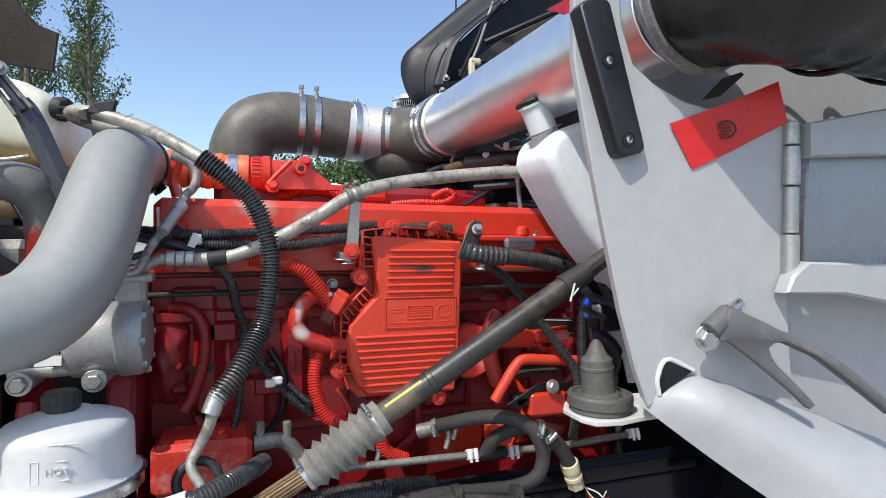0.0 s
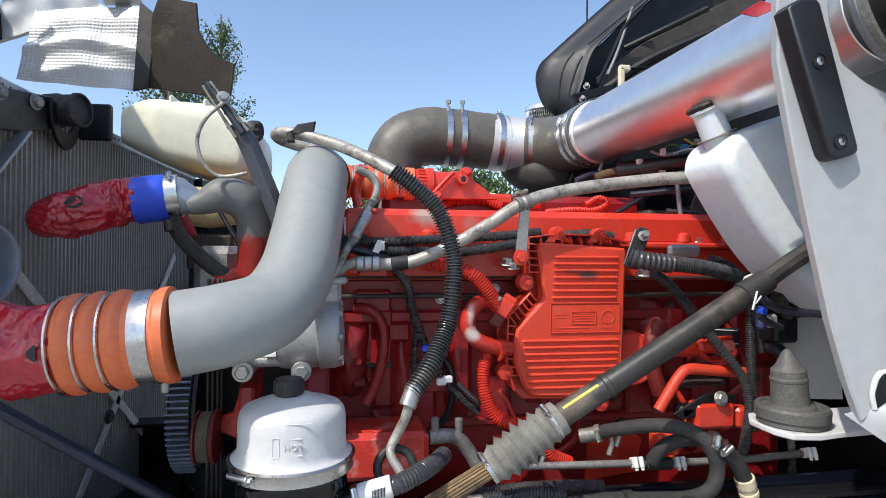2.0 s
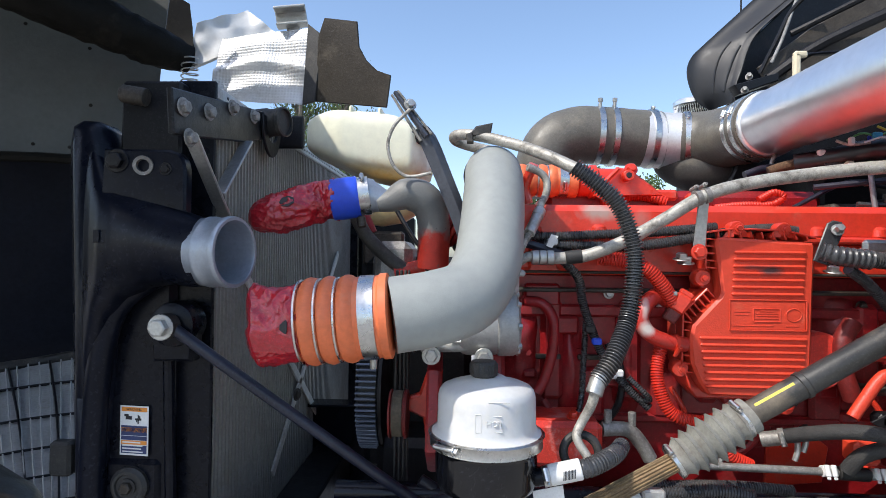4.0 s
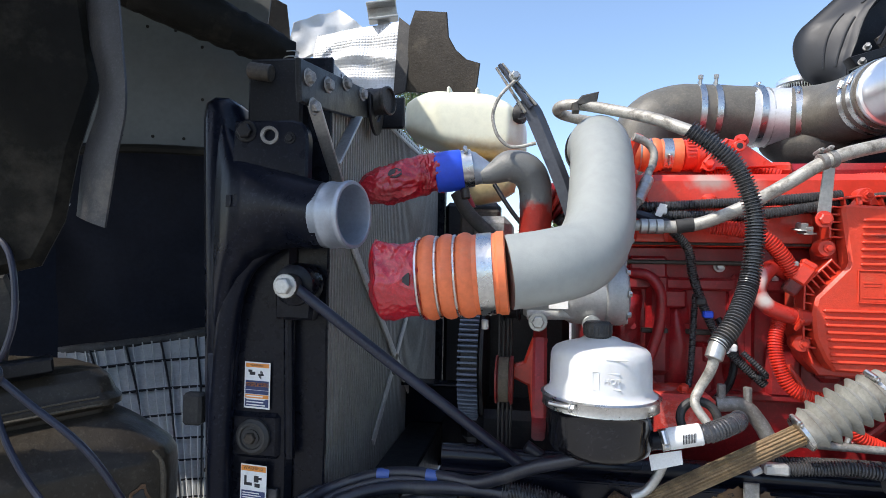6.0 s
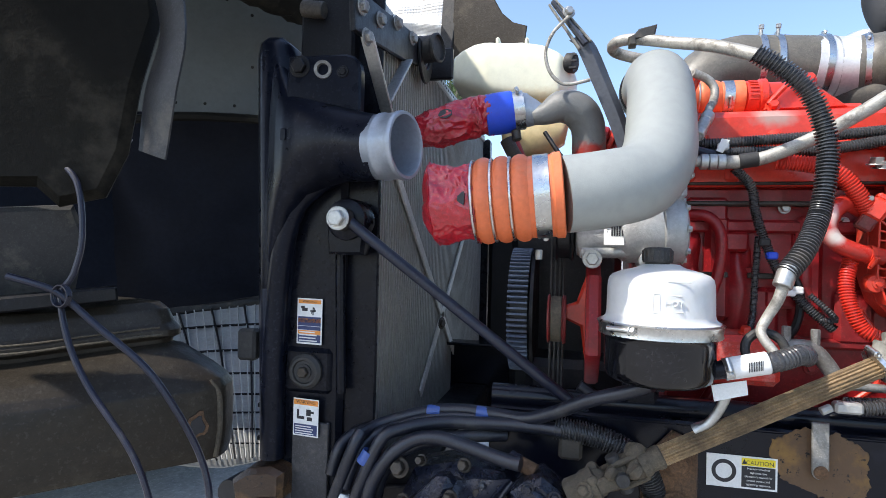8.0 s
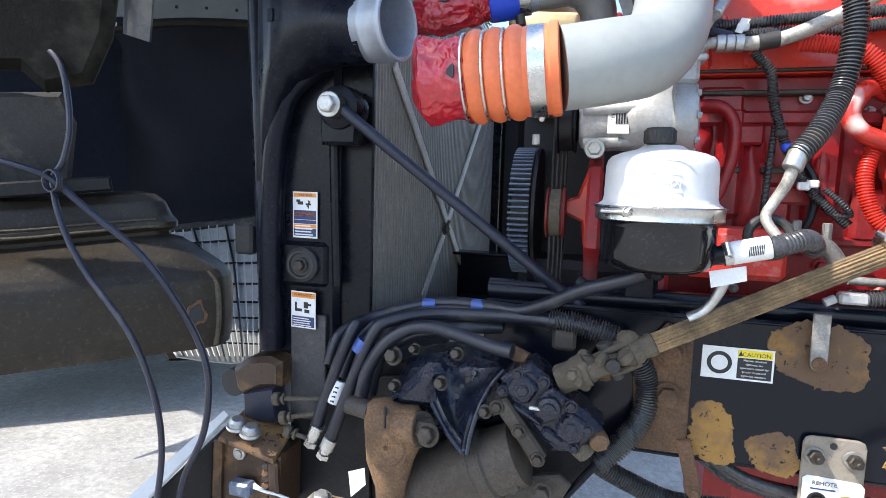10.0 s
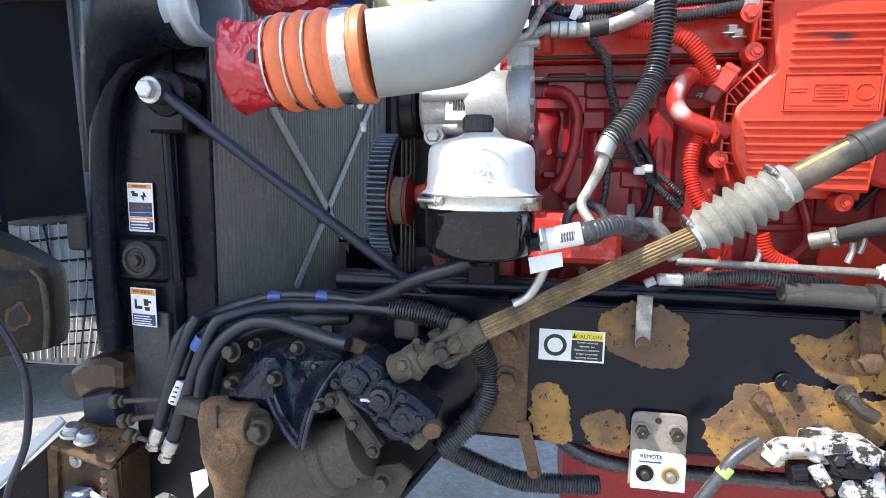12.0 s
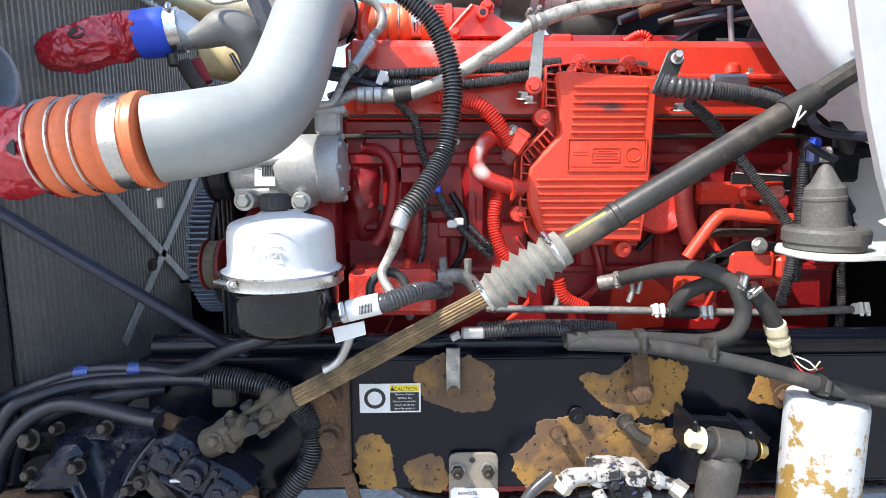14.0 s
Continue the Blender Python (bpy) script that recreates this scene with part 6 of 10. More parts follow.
g = Geo().lathe([(0.02, -0.045), (0.062, -0.045), (0.064, -0.04), (0.058, -0.036), (0.058, -0.012), (0.064, -0.008), (0.062, -0.004), (0.02, 0.0)], m, 36)
part("pulley", g, "black_plate", comp)
g = Geo().box((-0.20, 1.165, 1.525), (0.05, 0.05, 0.05), pose(0, 0, 0), 0.008)
part("port_block", g, "alu", comp)
g = Geo().box((-0.197, 1.16, 1.548), (0.068, 0.05, 0.014), None, 0.004)
part("port_flange", g, "alu", comp)
g = Geo().box((0, 0, 0), (0.04, 0.0015, 0.06), Matrix.Translation((-0.318, 1.119, 1.432)) @ pose(0, 0, 0, -12, 0, 0), 0.0005)
part("data_label", g, "label_w", comp, "white data label")
writing("R134a", 0.011, Matrix.Translation((-0.332, 1.1175, 1.430)) @ pose(0, 0, 0, 78, 90, 0), "ink", comp)
for k in range(5):
    g = Geo().box((0, 0, 0), (0.003, 0.0006, 0.03), Matrix.Translation((-0.322 + k * 0.005, 1.1175, 1.436)) @ pose(0, 0, 0, -12, 0, 0), 0.0001)
    part("label_line", g, "ink", comp)
for p in ((-0.36, 1.115, 1.374), (-0.25, 1.115, 1.372)):
    g = hex_bolt(Geo(), p, (0, -1, 0), 0.0125, 0.014)
    part("mount_bolt", g, "zinc", comp)
    g = Geo().cyl(p, Vector(p) + Vector((0, 0.1, 0)), 0.018, 16)
    part("mount_ear", g, "alu", comp)

# ---- refrigerant and fluid lines ----
big = thing("tank_hose_line", (0.1, 1.1, 1.55), "long worn metal line clipped over the engine", "metal line")
g = Geo().sweep([(-0.197, 1.16, 1.556), (-0.18, 1.168, 1.566), (-0.152, 1.185, 1.583), (-0.102, 1.19, 1.581), (-0.047, 1.185, 1.583), (0.0, 1.175, 1.596), (0.069, 1.165, 1.628), (0.139, 1.158, 1.67), (0.207, 1.15, 1.713), (0.277, 1.15, 1.737), (0.394, 1.15, 1.758), (0.581, 1.14, 1.778), (0.76, 1.13, 1.775)], [(0, 0.0095), (0.05, 0.0105), (0.08, 0.0135), (1, 0.0145)], 18, 0.01)
part("line", g, "tube_steel", big)
g = Geo()
for u in (652, 668, 684):
    a = Vector((-0.145, 1.187, 1.582)).lerp(Vector((-0.095, 1.19, 1.581)), (u - 652) / 48)
    g.cyl(a, a + Vector((0.016, 0, 0)), 0.0165, 18)
part("crimp", g, "zinc", big)
for a, b in (((-0.07, 1.187, 1.5815), (-0.035, 1.183, 1.586)),):
    g = Geo().cyl(a, b, 0.0155, 14)
    part("dark_band", g, "rubber", big, "dark worn band")
g = Geo()
cp = Vector((0.211, 1.15, 1.715))
dd = Vector((0.9, 0.1, 0.25)).normalized()
for o in (-0.012, 0.008):
    hose_clamp(g, cp + dd * o, dd, 0.0155, 0.012, (0, 0.2, 1))
part("clip", g, "dirty_alu", big)
g = Geo().panel([(0.202, 1.15, 1.70), (0.225, 1.15, 1.705), (0.223, 1.165, 1.592), (0.196, 1.165, 1.593)], 0.004)
part("hanger", g, "zinc", big, "flat steel hanger")
g = hex_bolt(Geo(), (0.208, 1.160, 1.597), (0, -1, 0), 0.011, 0.011)
part("hanger_bolt", g, "red", big)

g = Geo().sweep([(-0.215, 1.13, 1.556), (-0.187, 1.140, 1.563), (-0.167, 1.160, 1.608), (-0.139, 1.200, 1.654), (-0.117, 1.240, 1.707), (-0.103, 1.270, 1.730), (-0.099, 1.280, 1.761), (-0.115, 1.280, 1.783), (-0.146, 1.270, 1.795)], [(0, 0.0075), (0.3, 0.008), (1, 0.0095)], 14, 0.008)
solid("refrigerant_line", g, "tube_steel", "thin bent metal refrigerant line rising from the compressor", "metal line")
g = Geo()
c0, c1 = Vector((-0.151, 1.180, 1.634)), Vector((-0.121, 1.230, 1.690))
g.cyl(c0, c1, 0.0125, 16)
g.cyl(c0.lerp(c1, 0.7), c1, 0.0138, 16)
solid("line_crimp", g, "zinc", "crimped metal sleeve with a small label on a refrigerant line", "crimp")
g = Geo().panel([(-0.173, 1.268, 1.686), (-0.119, 1.268, 1.689), (-0.117, 1.268, 1.644), (-0.171, 1.268, 1.642)], 0.0015, 0.0003)
solid("paper_label", g, "label_w", "white rectangular data label on the red valve cover", "label")

hose = thing("corrugated_hose", (0, 1.05, 1.3), "black corrugated conduit hose curving down in front of the engine", "hose")
g = Geo().sweep([(-0.203, 1.290, 1.832), (-0.264, 1.300, 1.845), (-0.314, 1.290, 1.859), (-0.317, 1.250, 1.864), (-0.279, 1.220, 1.860), (-0.197, 1.190, 1.836), (-0.132, 1.120, 1.799), (-0.069, 1.070, 1.759)], 0.0125, 16, 0.008)
part("sleeve", g, "tube_steel", hose, "worn grey sleeve")
bh = [(-0.076, 1.067, 1.763), (-0.035, 1.062, 1.732), (0.012, 1.062, 1.685), (0.040, 1.06, 1.605), (0.040, 1.055, 1.54), (0.026, 1.045, 1.465), (-0.012, 1.0, 1.40), (-0.048, 0.976, 1.357)]
g = Geo().sweep(bh, 0.0158, 20, corr=(0.0064, 0.0055))
part("conduit", g, "conduit", hose, "black ribbed conduit", sharp=50)
g = Geo().sweep([bh[-1], (-0.058, 0.978, 1.315), (-0.075, 0.985, 1.278), (-0.085, 0.975, 1.255), (-0.068, 0.96, 1.225)], [(0, 0.0145), (0.12, 0.013), (0.16, 0.0095), (0.5, 0.0085), (1, 0.008)], 16, 0.006)
part("end_tube", g, "tube_steel", hose, "bare bent metal end tube")
g = Geo().cyl(Vector(bh[-1]) + Vector((0.006, 0.004, 0.012)), Vector(bh[-1]) - Vector((0.008, 0.005, 0.022)), 0.0155, 16)
part("end_collar", g, "zinc", hose)
g = Geo().panel([(-0.288, 1.200, 1.853), (-0.270, 1.200, 1.876), (-0.232, 1.200, 1.884), (-0.237, 1.200, 1.856)], 0.02, 0.004)
g.panel([(-0.292, 1.190, 1.856), (-0.279, 1.190, 1.861), (-0.275, 1.190, 1.838), (-0.290, 1.190, 1.838)], 0.03, 0.003)
part("clip", g, "rubber", hose)

# ---- wiring along the engine ----
def conduit(path, r, label="black corrugated wiring conduit clipped along the engine", material="conduit", pitch=0.0052):
    return solid("wiring_conduit", Geo().sweep(path, r, 12, corr=(pitch, r * 0.27)), material, label, "conduit", "wiring conduits", sharp=50)


conduit([(-0.204, 1.250, 1.637), (-0.111, 1.240, 1.630), (-0.015, 1.235, 1.634), (0.098, 1.235, 1.640), (0.206, 1.235, 1.648), (0.277, 1.240, 1.655)], 0.0105)
conduit([(-0.111, 1.240, 1.610), (-0.015, 1.230, 1.610), (0.074, 1.225, 1.608), (0.144, 1.225, 1.616), (0.218, 1.230, 1.629), (0.322, 1.240, 1.646), (0.407, 1.250, 1.654), (0.463, 1.250, 1.648)], 0.0105)
conduit([(-0.067, 1.230, 1.574), (-0.031, 1.240, 1.535), (-0.019, 1.250, 1.481), (0.005, 1.260, 1.415), (0.037, 1.265, 1.346), (0.082, 1.265, 1.289), (0.137, 1.260, 1.238)], 0.0095)
conduit([(-0.007, 1.270, 1.433), (-0.011, 1.275, 1.332), (-0.016, 1.270, 1.256), (-0.033, 1.250, 1.195)], 0.007)
conduit([(0.087, 1.250, 1.309), (0.117, 1.240, 1.279), (0.135, 1.250, 1.258), (0.107, 1.260, 1.257)], 0.006)
for p, m in (((0.014, 1.250, 1.390), "blue"), ((0.049, 1.250, 1.313), "label_w"), ((0.064, 1.250, 1.318), "label_w"), ((-0.094, 1.215, 1.618), "label_w"), ((-0.001, 1.250, 1.418), "rubber")):
    solid("connector", Geo().box(p, (0.022, 0.016, 0.016), None, 0.003), m, "small plastic wiring connector on the engine harness", "connector", "connectors")
for path, r in (([(-0.217, 1.240, 1.629), (-0.170, 1.220, 1.618), (-0.110, 1.220, 1.601), (-0.058, 1.230, 1.584)], 0.010), ([(-0.212, 1.240, 1.585), (-0.171, 1.230, 1.601), (-0.132, 1.240, 1.641)], 0.007), ([(-0.145, 1.260, 1.647), (-0.112, 1.250, 1.624), (-0.048, 1.250, 1.601)], 0.012)):
    solid("cable", Geo().sweep(path, r, 10, 0.01), "wire", "dark cable bundle behind the metal line", "cable", "cables")
g = Geo().panel([(-0.099, 1.205, 1.634), (-0.083, 1.205, 1.630), (-0.097, 1.205, 1.603), (-0.110, 1.205, 1.608)], 0.001, 0.0003)
solid("cable_tag", g, "label_w", "small white paper tag round a cable", "tag")

# black bracket and thick loom at the rear of the module
g = Geo().panel([(0.466, 1.145, 1.660), (0.479, 1.145, 1.667), (0.497, 1.145, 1.663), (0.500, 1.145, 1.643), (0.483, 1.145, 1.602), (0.471, 1.145, 1.571), (0.438, 1.145, 1.582)], 0.005)
solid("loom_bracket", g, "post", "dusty dark steel bracket holding a loom on the engine", "bracket")
for p in ((0.483, 1.140, 1.646),):
    solid("bracket_bolt", hex_bolt(Geo(), p, (-0.2, -1, 0.3), 0.008, 0.02), "zinc", "zinc-plated bolt on the loom bracket", "bolt", "bracket bolts")
g = Geo().sweep([(0.454, 1.150, 1.602), (0.485, 1.140, 1.592), (0.546, 1.135, 1.585)], 0.020, 16, corr=(0.011, 0.0025))
solid("taped_loom", g, "conduit", "black taped wiring loom at the rear of the engine", "loom")
conduit([(0.522, 1.135, 1.588), (0.606, 1.140, 1.580), (0.677, 1.160, 1.570), (0.742, 1.180, 1.555), (0.791, 1.200, 1.537)], 0.0155, pitch=0.0056)
conduit([(0.700, 1.220, 1.597), (0.744, 1.220, 1.582), (0.778, 1.220, 1.556)], 0.010)
conduit([(0.519, 1.160, 1.565), (0.579, 1.180, 1.528), (0.644, 1.190, 1.459), (0.699, 1.180, 1.388), (0.741, 1.160, 1.324), (0.752, 1.150, 1.271), (0.748, 1.150, 1.211), (0.744, 1.160, 1.147)], 0.0105)
conduit([(0.809, 1.220, 1.497), (0.794, 1.200, 1.400), (0.782, 1.180, 1.291), (0.778, 1.170, 1.194)], 0.011)
g = Geo().box((0.633, 1.225, 1.615), (0.085, 0.02, 0.03), pose(0, 0, 0), 0.008)
part("vent_plate", g, "zinc", engine)

# ---- top of the engine ----
oA, oB = Vector((-0.23, 1.47, 1.792)), Vector((0.008, 1.47, 1.788))
m = aim(oA, oB)
ol = (oB - oA).length
top = thing("intake_hose", oA, "orange ribbed silicone hose with steel band clamps on the intake", "hose")
prof = [(0.039, 0)]
for k in range(5):
    z0 = 0.05 + 0.027 * k
    prof += [(0.040, z0), (0.0435, z0 + 0.005), (0.045, z0 + 0.012), (0.0435, z0 + 0.019), (0.040, z0 + 0.0255)]
prof += [(0.0415, 0.188), (0.0415, 0.212), (0.0435, 0.216), (0.0435, ol - 0.002), (0.039, ol)]
g = Geo().lathe(prof, m, 36)
part("hose_body", g, "silicone", top)
for k in range(1, 5):
    ring = [m @ Vector((0.0415 * math.cos(a), 0.0415 * math.sin(a), 0.05 + 0.027 * k)) for a in [i * math.pi / 8 for i in range(17)]]
    part("wire_ring", Geo().sweep(ring, 0.0026, 6, 0.012), "steel", top)
g = hose_clamp(Geo(), oA.lerp(oB, 0.2 / ol), oB - oA, 0.0418, 0.024, (0, -1, -0.4))
part("band_clamp", g, "steel", top)
g = Geo().lathe([(0.036, 0), (0.040, 0.004), (0.040, 0.03), (0.045, 0.034), (0.045, 0.048), (0.036, 0.052), (0.034, 0.15)], aim(oB, oB + Vector((1, 0, 0))), 30)
part("manifold_neck", g, "red", engine)
for k in range(9):
    a = -1.9 + 0.24 * k
    p = oB + Vector((0.018, 0.0405 * math.sin(a), 0.0405 * math.cos(a)))
    part("clamp_tooth", Geo().box(p, (0.02, 0.005, 0.003), pose(0, 0, 0), 0.001), "red", engine)
g = Geo().panel([(0.045, 1.425, 1.745), (0.052, 1.425, 1.762), (0.105, 1.425, 1.822), (0.140, 1.425, 1.815), (0.200, 1.425, 1.770), (0.225, 1.425, 1.748)], 0.022, 0.005)
part("manifold_flange", g, "red", engine)
g = Geo().sweep([(0.050, 1.415, 1.757), (0.075, 1.414, 1.785), (0.104, 1.414, 1.815)], 0.006, 8, 0.01)
part("flange_rib", g, "red", engine)
g = Geo().cyl((0.127, 1.43, 1.796), (0.127, 1.395, 1.796), 0.014, 20)
part("flange_eye", g, "red", engine)
g = Geo().cyl((0.127, 1.40, 1.796), (0.127, 1.394, 1.796), 0.008, 16)
part("eye_bore", g, "ink", engine)
for p in ((0.140, 1.425, 1.815), (0.062, 1.42, 1.752)):
    g = hex_bolt(Geo(), p, (0, -1, 0.4), 0.011, 0.014)
    part("flange_bolt", g, "red", engine)
g = Geo().box((0.30, 1.60, 1.735), (0.75, 0.22, 0.07), None, 0.02)
part("intake_manifold", g, "red_shaded", engine)
g = Geo().sweep([(0.076, 1.480, 1.733), (0.146, 1.480, 1.750), (0.203, 1.480, 1.749), (0.248, 1.470, 1.734)], 0.013, 12, corr=(0.008, 0.003))
part("red_loom", g, "red_hose", engine, sharp=50)
g = Geo().sweep([(0.362, 1.450, 1.718), (0.440, 1.450, 1.726), (0.512, 1.450, 1.728), (0.544, 1.450, 1.748), (0.520, 1.450, 1.760), (0.480, 1.450, 1.740)], 0.009, 10, corr=(0.007, 0.002))
part("red_loom", g, "red_hose", engine, sharp=50)
for p, s in (((0.323, 1.450, 1.742), (0.06, 0.04, 0.03)), ((0.250, 1.500, 1.755), (0.07, 0.04, 0.03)), ((0.564, 1.400, 1.705), (0.06, 0.05, 0.02))):
    g = Geo().box(p, s, None, 0.008)
    part("injector_plug", g, "red", engine)
g = Geo().sweep([(0.152, 1.550, 1.814), (0.195, 1.530, 1.780), (0.250, 1.500, 1.767)], 0.004, 8, 0.01)
part("yellow_wire", g, "brass", engine)
g = Geo().sweep([(-0.128, 1.300, 1.807), (-0.146, 1.320, 1.755), (-0.138, 1.320, 1.713)], 0.012, 10, 0.01)
part("vent_tube", g, "red", engine)

# ---- engine air intake: elbow, joint, coupler, polished pipe ----
intake = thing("air_intake_pipe", (0.4, 1.7, 1.85), "polished aluminium air intake pipe with black rubber elbow and clamps", "intake pipe")
I0 = [(-0.02, 1.97, 1.80), (-0.015, 1.97, 1.90), (0.02, 1.97, 1.985), (0.10, 1.97, 2.02), (0.20, 1.97, 2.02), (0.345, 1.97, 2.01)]
g = Geo().sweep(I0, [(0, 0.085), (0.2, 0.1), (0.6, 0.102), (1, 0.1)], 36, 0.014, wobble=0.02)
part("rubber_elbow", g, "elbow_rub", intake, "dusty black rubber elbow")
for x in (0.176, 0.226, 0.362):
    g = hose_clamp(Geo(), (x, 1.968, 2.018 - 0.05 * (x - 0.18)), (1, 0, -0.04), 0.1035, 0.02, (0, -0.25, 1))
    part("band_clamp", g, "steel", intake)
for x in (0.176, 0.226):
    g = Geo().cyl((x, 1.92, 2.105), (x, 1.915, 2.14), 0.006, 8)
    g.cyl((x, 1.917, 2.128), (x, 1.915, 2.142), 0.0085, 6)
    part("clamp_bolt", g, "zinc", intake)
for o, t0, t1 in ((0.0, 2.3, 3.6), (0.03, 2.6, 3.9)):
    ring = [Vector((0.03 + o - 0.095 * math.cos(a) * 0.35, 1.97 + 0.101 * math.sin(a), 1.955 + o - 0.085 * math.cos(a))) for a in [t0 + (t1 - t0) * i / 10 for i in range(11)]]
    part("elbow_crease", Geo().sweep(ring, [(0, 0.002), (0.5, 0.006), (1, 0.002)], 6, 0.01), "elbow_rub", intake)
g = Geo().sweep([(0.335, 1.966, 2.008), (0.40, 1.962, 2.002), (0.49, 1.945, 1.995)], 0.0985, 40, 0.02)
part("joint", g, "weld_alu", intake, "bare aluminium joint with a weld seam")
ring = [Vector((0.392, 1.966 + 0.1 * math.cos(a), 2.003 + 0.1 * math.sin(a))) for a in [i * math.pi / 10 for i in range(21)]]
g = Geo().sweep(ring, 0.003, 6, 0.02, wobble=0.5)
part("weld_seam", g, "zinc", intake)
g = Geo().sweep([(0.468, 1.95, 1.996), (0.515, 1.93, 1.994), (0.558, 1.885, 1.991), (0.583, 1.82, 1.988), (0.592, 1.74, 1.986), (0.597, 1.635, 1.985)], 0.1005, 40, 0.012)
part("coupler", g, "elbow_rub", intake, "grey-black rubber coupler")
g = Geo().sweep([(0.44, 1.99, 1.95), (0.47, 1.97, 1.92), (0.54, 1.93, 1.895), (0.64, 1.92, 1.89)], [(0, 0.07), (0.4, 0.085), (1, 0.08)], 30, 0.012)
part("lower_bend", g, "rubber_dusty", intake, "dark lower rubber bend")
for p, d in (((0.483, 1.947, 1.996), (0.9, -0.25, 0)), ((0.595, 1.70, 1.986), (0.06, -1, 0)), ((0.597, 1.655, 1.985), (0.04, -1, 0))):
    g = hose_clamp(Geo(), p, d, 0.1025, 0.02, (-1, -0.2, 0.45))
    part("band_clamp", g, "steel", intake)
C0, C1 = Vector((0.598, 1.645, 1.983)), Vector((0.634, 0.695, 1.985))
g = Geo().cyl(C0, C1, 0.0935, 64)
part("polished_tube", g, "chrome", intake)
g = Geo().lathe([(0.0935, 0), (0.099, 0.004), (0.099, 0.014), (0.0935, 0.018)], aim(C0 + (C1 - C0) * 0.02, C1), 48)
part("bead", g, "chrome", intake)
g = Geo().panel([(0.460, 0.800, 1.996), (0.499, 0.800, 2.020), (0.538, 0.800, 2.013), (0.492, 0.800, 1.992)], 0.002, 0.0005)
part("red_tape", g, "tape", intake)
DUCT = [(0.635, 0.680, 1.985), (0.643, 0.625, 1.988), (0.685, 0.568, 1.99), (0.79, 0.54, 1.992), (1.3, 0.53, 1.99)]
g = Geo().sweep(DUCT, [(0, 0.106), (0.08, 0.114), (0.2, 0.130), (1, 0.134)], 56, 0.010, wobble=0.035)
part("rubber_duct", g, "duct", intake, "glossy black crinkled rubber duct", sharp=70)
for x, y, tilt in ((0.80, 0.553, 0.25), (0.93, 0.547, -0.2), (1.05, 0.54, 0.1)):
    ring = [Vector((x + tilt * 0.06 * math.sin(a), y + 0.132 * math.cos(a), 1.992 + 0.132 * math.sin(a))) for a in [i * math.pi / 12 for i in range(25)]]
    part("crease", Geo().sweep(ring, 0.0045, 6, 0.02), "duct", intake)
g = Geo().lathe([(0.096, -0.012), (0.108, -0.006), (0.114, 0.0), (0.116, 0.008), (0.112, 0.014)], aim(DUCT[0], DUCT[1]), 56)
part("end_bead", g, "alu_dk", intake, "rolled dull metal bead")
g = hose_clamp(Geo(), Vector(DUCT[0]).lerp(Vector(DUCT[1]), 0.3), Vector(DUCT[1]) - Vector(DUCT[0]), 0.1165, 0.010, (0, 0.5, 1))
part("band_clamp", g, "dirty_alu", intake)

# ---- breather, far cowl, firewall ----
bp = Vector((0.72, 2.46, 2.2))
g = Geo().cyl((0.72, 2.46, 0.0), (0.72, 2.46, 2.1), 0.075, 28)
solid("breather_stack", g, "black_plate", "black stack pipe under the chrome breather cap", "stack")
br = thing("air_breather", bp, "chrome mesh-sided air breather cap", "breather")
g = Geo().lathe([(0.085, 0.055), (0.092, 0.058), (0.092, 0.075), (0.085, 0.082), (0.0, 0.086)], Matrix.Translation(bp), 40)
part("lid", g, "chrome", br)
g = Geo().lathe([(0.083, -0.1), (0.083, 0.056)], Matrix.Translation(bp), 40)
part("core", g, "black_plate", br)
g = Geo()
for k in range(60):
    a = 2 * math.pi * k / 60
    g.cyl(bp + Vector((0.087 * math.cos(a), 0.087 * math.sin(a), -0.1)), bp + Vector((0.087 * math.cos(a + 0.3), 0.087 * math.sin(a + 0.3), 0.058)), 0.0016, 4)
    g.cyl(bp + Vector((0.088 * math.cos(a), 0.088 * math.sin(a), -0.1)), bp + Vector((0.088 * math.cos(a - 0.3), 0.088 * math.sin(a - 0.3), 0.058)), 0.0016, 4)
part("screen", g, "steel", br, kind="stuff")
cowl = thing("cowl_cover", (1.0, 2.2, 2.2), "black moulded cowl cover above the rear of the engine", "cowl")
M["cowl_black"] = mat("satin_black_moulding", (0.012, 0.013, 0.016), 0.5, 0, 0.1, 6, (0.06, 0.05, 0.04), 0.12, 6, 0.15, 60)
NOSE = smooth_path([(0.715, 2.2, 2.199), (0.662, 2.2, 2.239), (0.631, 2.2, 2.307), (0.623, 2.2, 2.372), (0.642, 2.2, 2.424), (0.685, 2.2, 2.468), (0.782, 2.2, 2.559), (0.904, 2.2, 2.672), (1.052, 2.2, 2.799), (1.40, 2.2, 3.06)], 6)
INNER = smooth_path([(0.764, 2.2, 2.205), (0.773, 2.2, 2.271), (0.797, 2.2, 2.332), (0.817, 2.2, 2.397), (0.841, 2.2, 2.452), (0.880, 2.2, 2.501), (0.978, 2.2, 2.590), (1.102, 2.2, 2.702), (1.254, 2.2, 2.835), (1.60, 2.2, 3.09)], 6)


def cowl_at(u, v):
    """The rounded shell of the cowl: v along its rim, u from the nose inwards."""
    k = v * (len(NOSE) - 1)
    i = min(int(k), len(NOSE) - 2)
    a, b = NOSE[i].lerp(NOSE[i + 1], k - i), INNER[i].lerp(INNER[i + 1], k - i)
    deep = 0.10 * math.cos(math.pi * u * 0.5) ** 2 - 0.02 * math.exp(-((u - 0.93) / 0.06) ** 2)
    return a.lerp(b, u) + Vector((0, deep, 0))


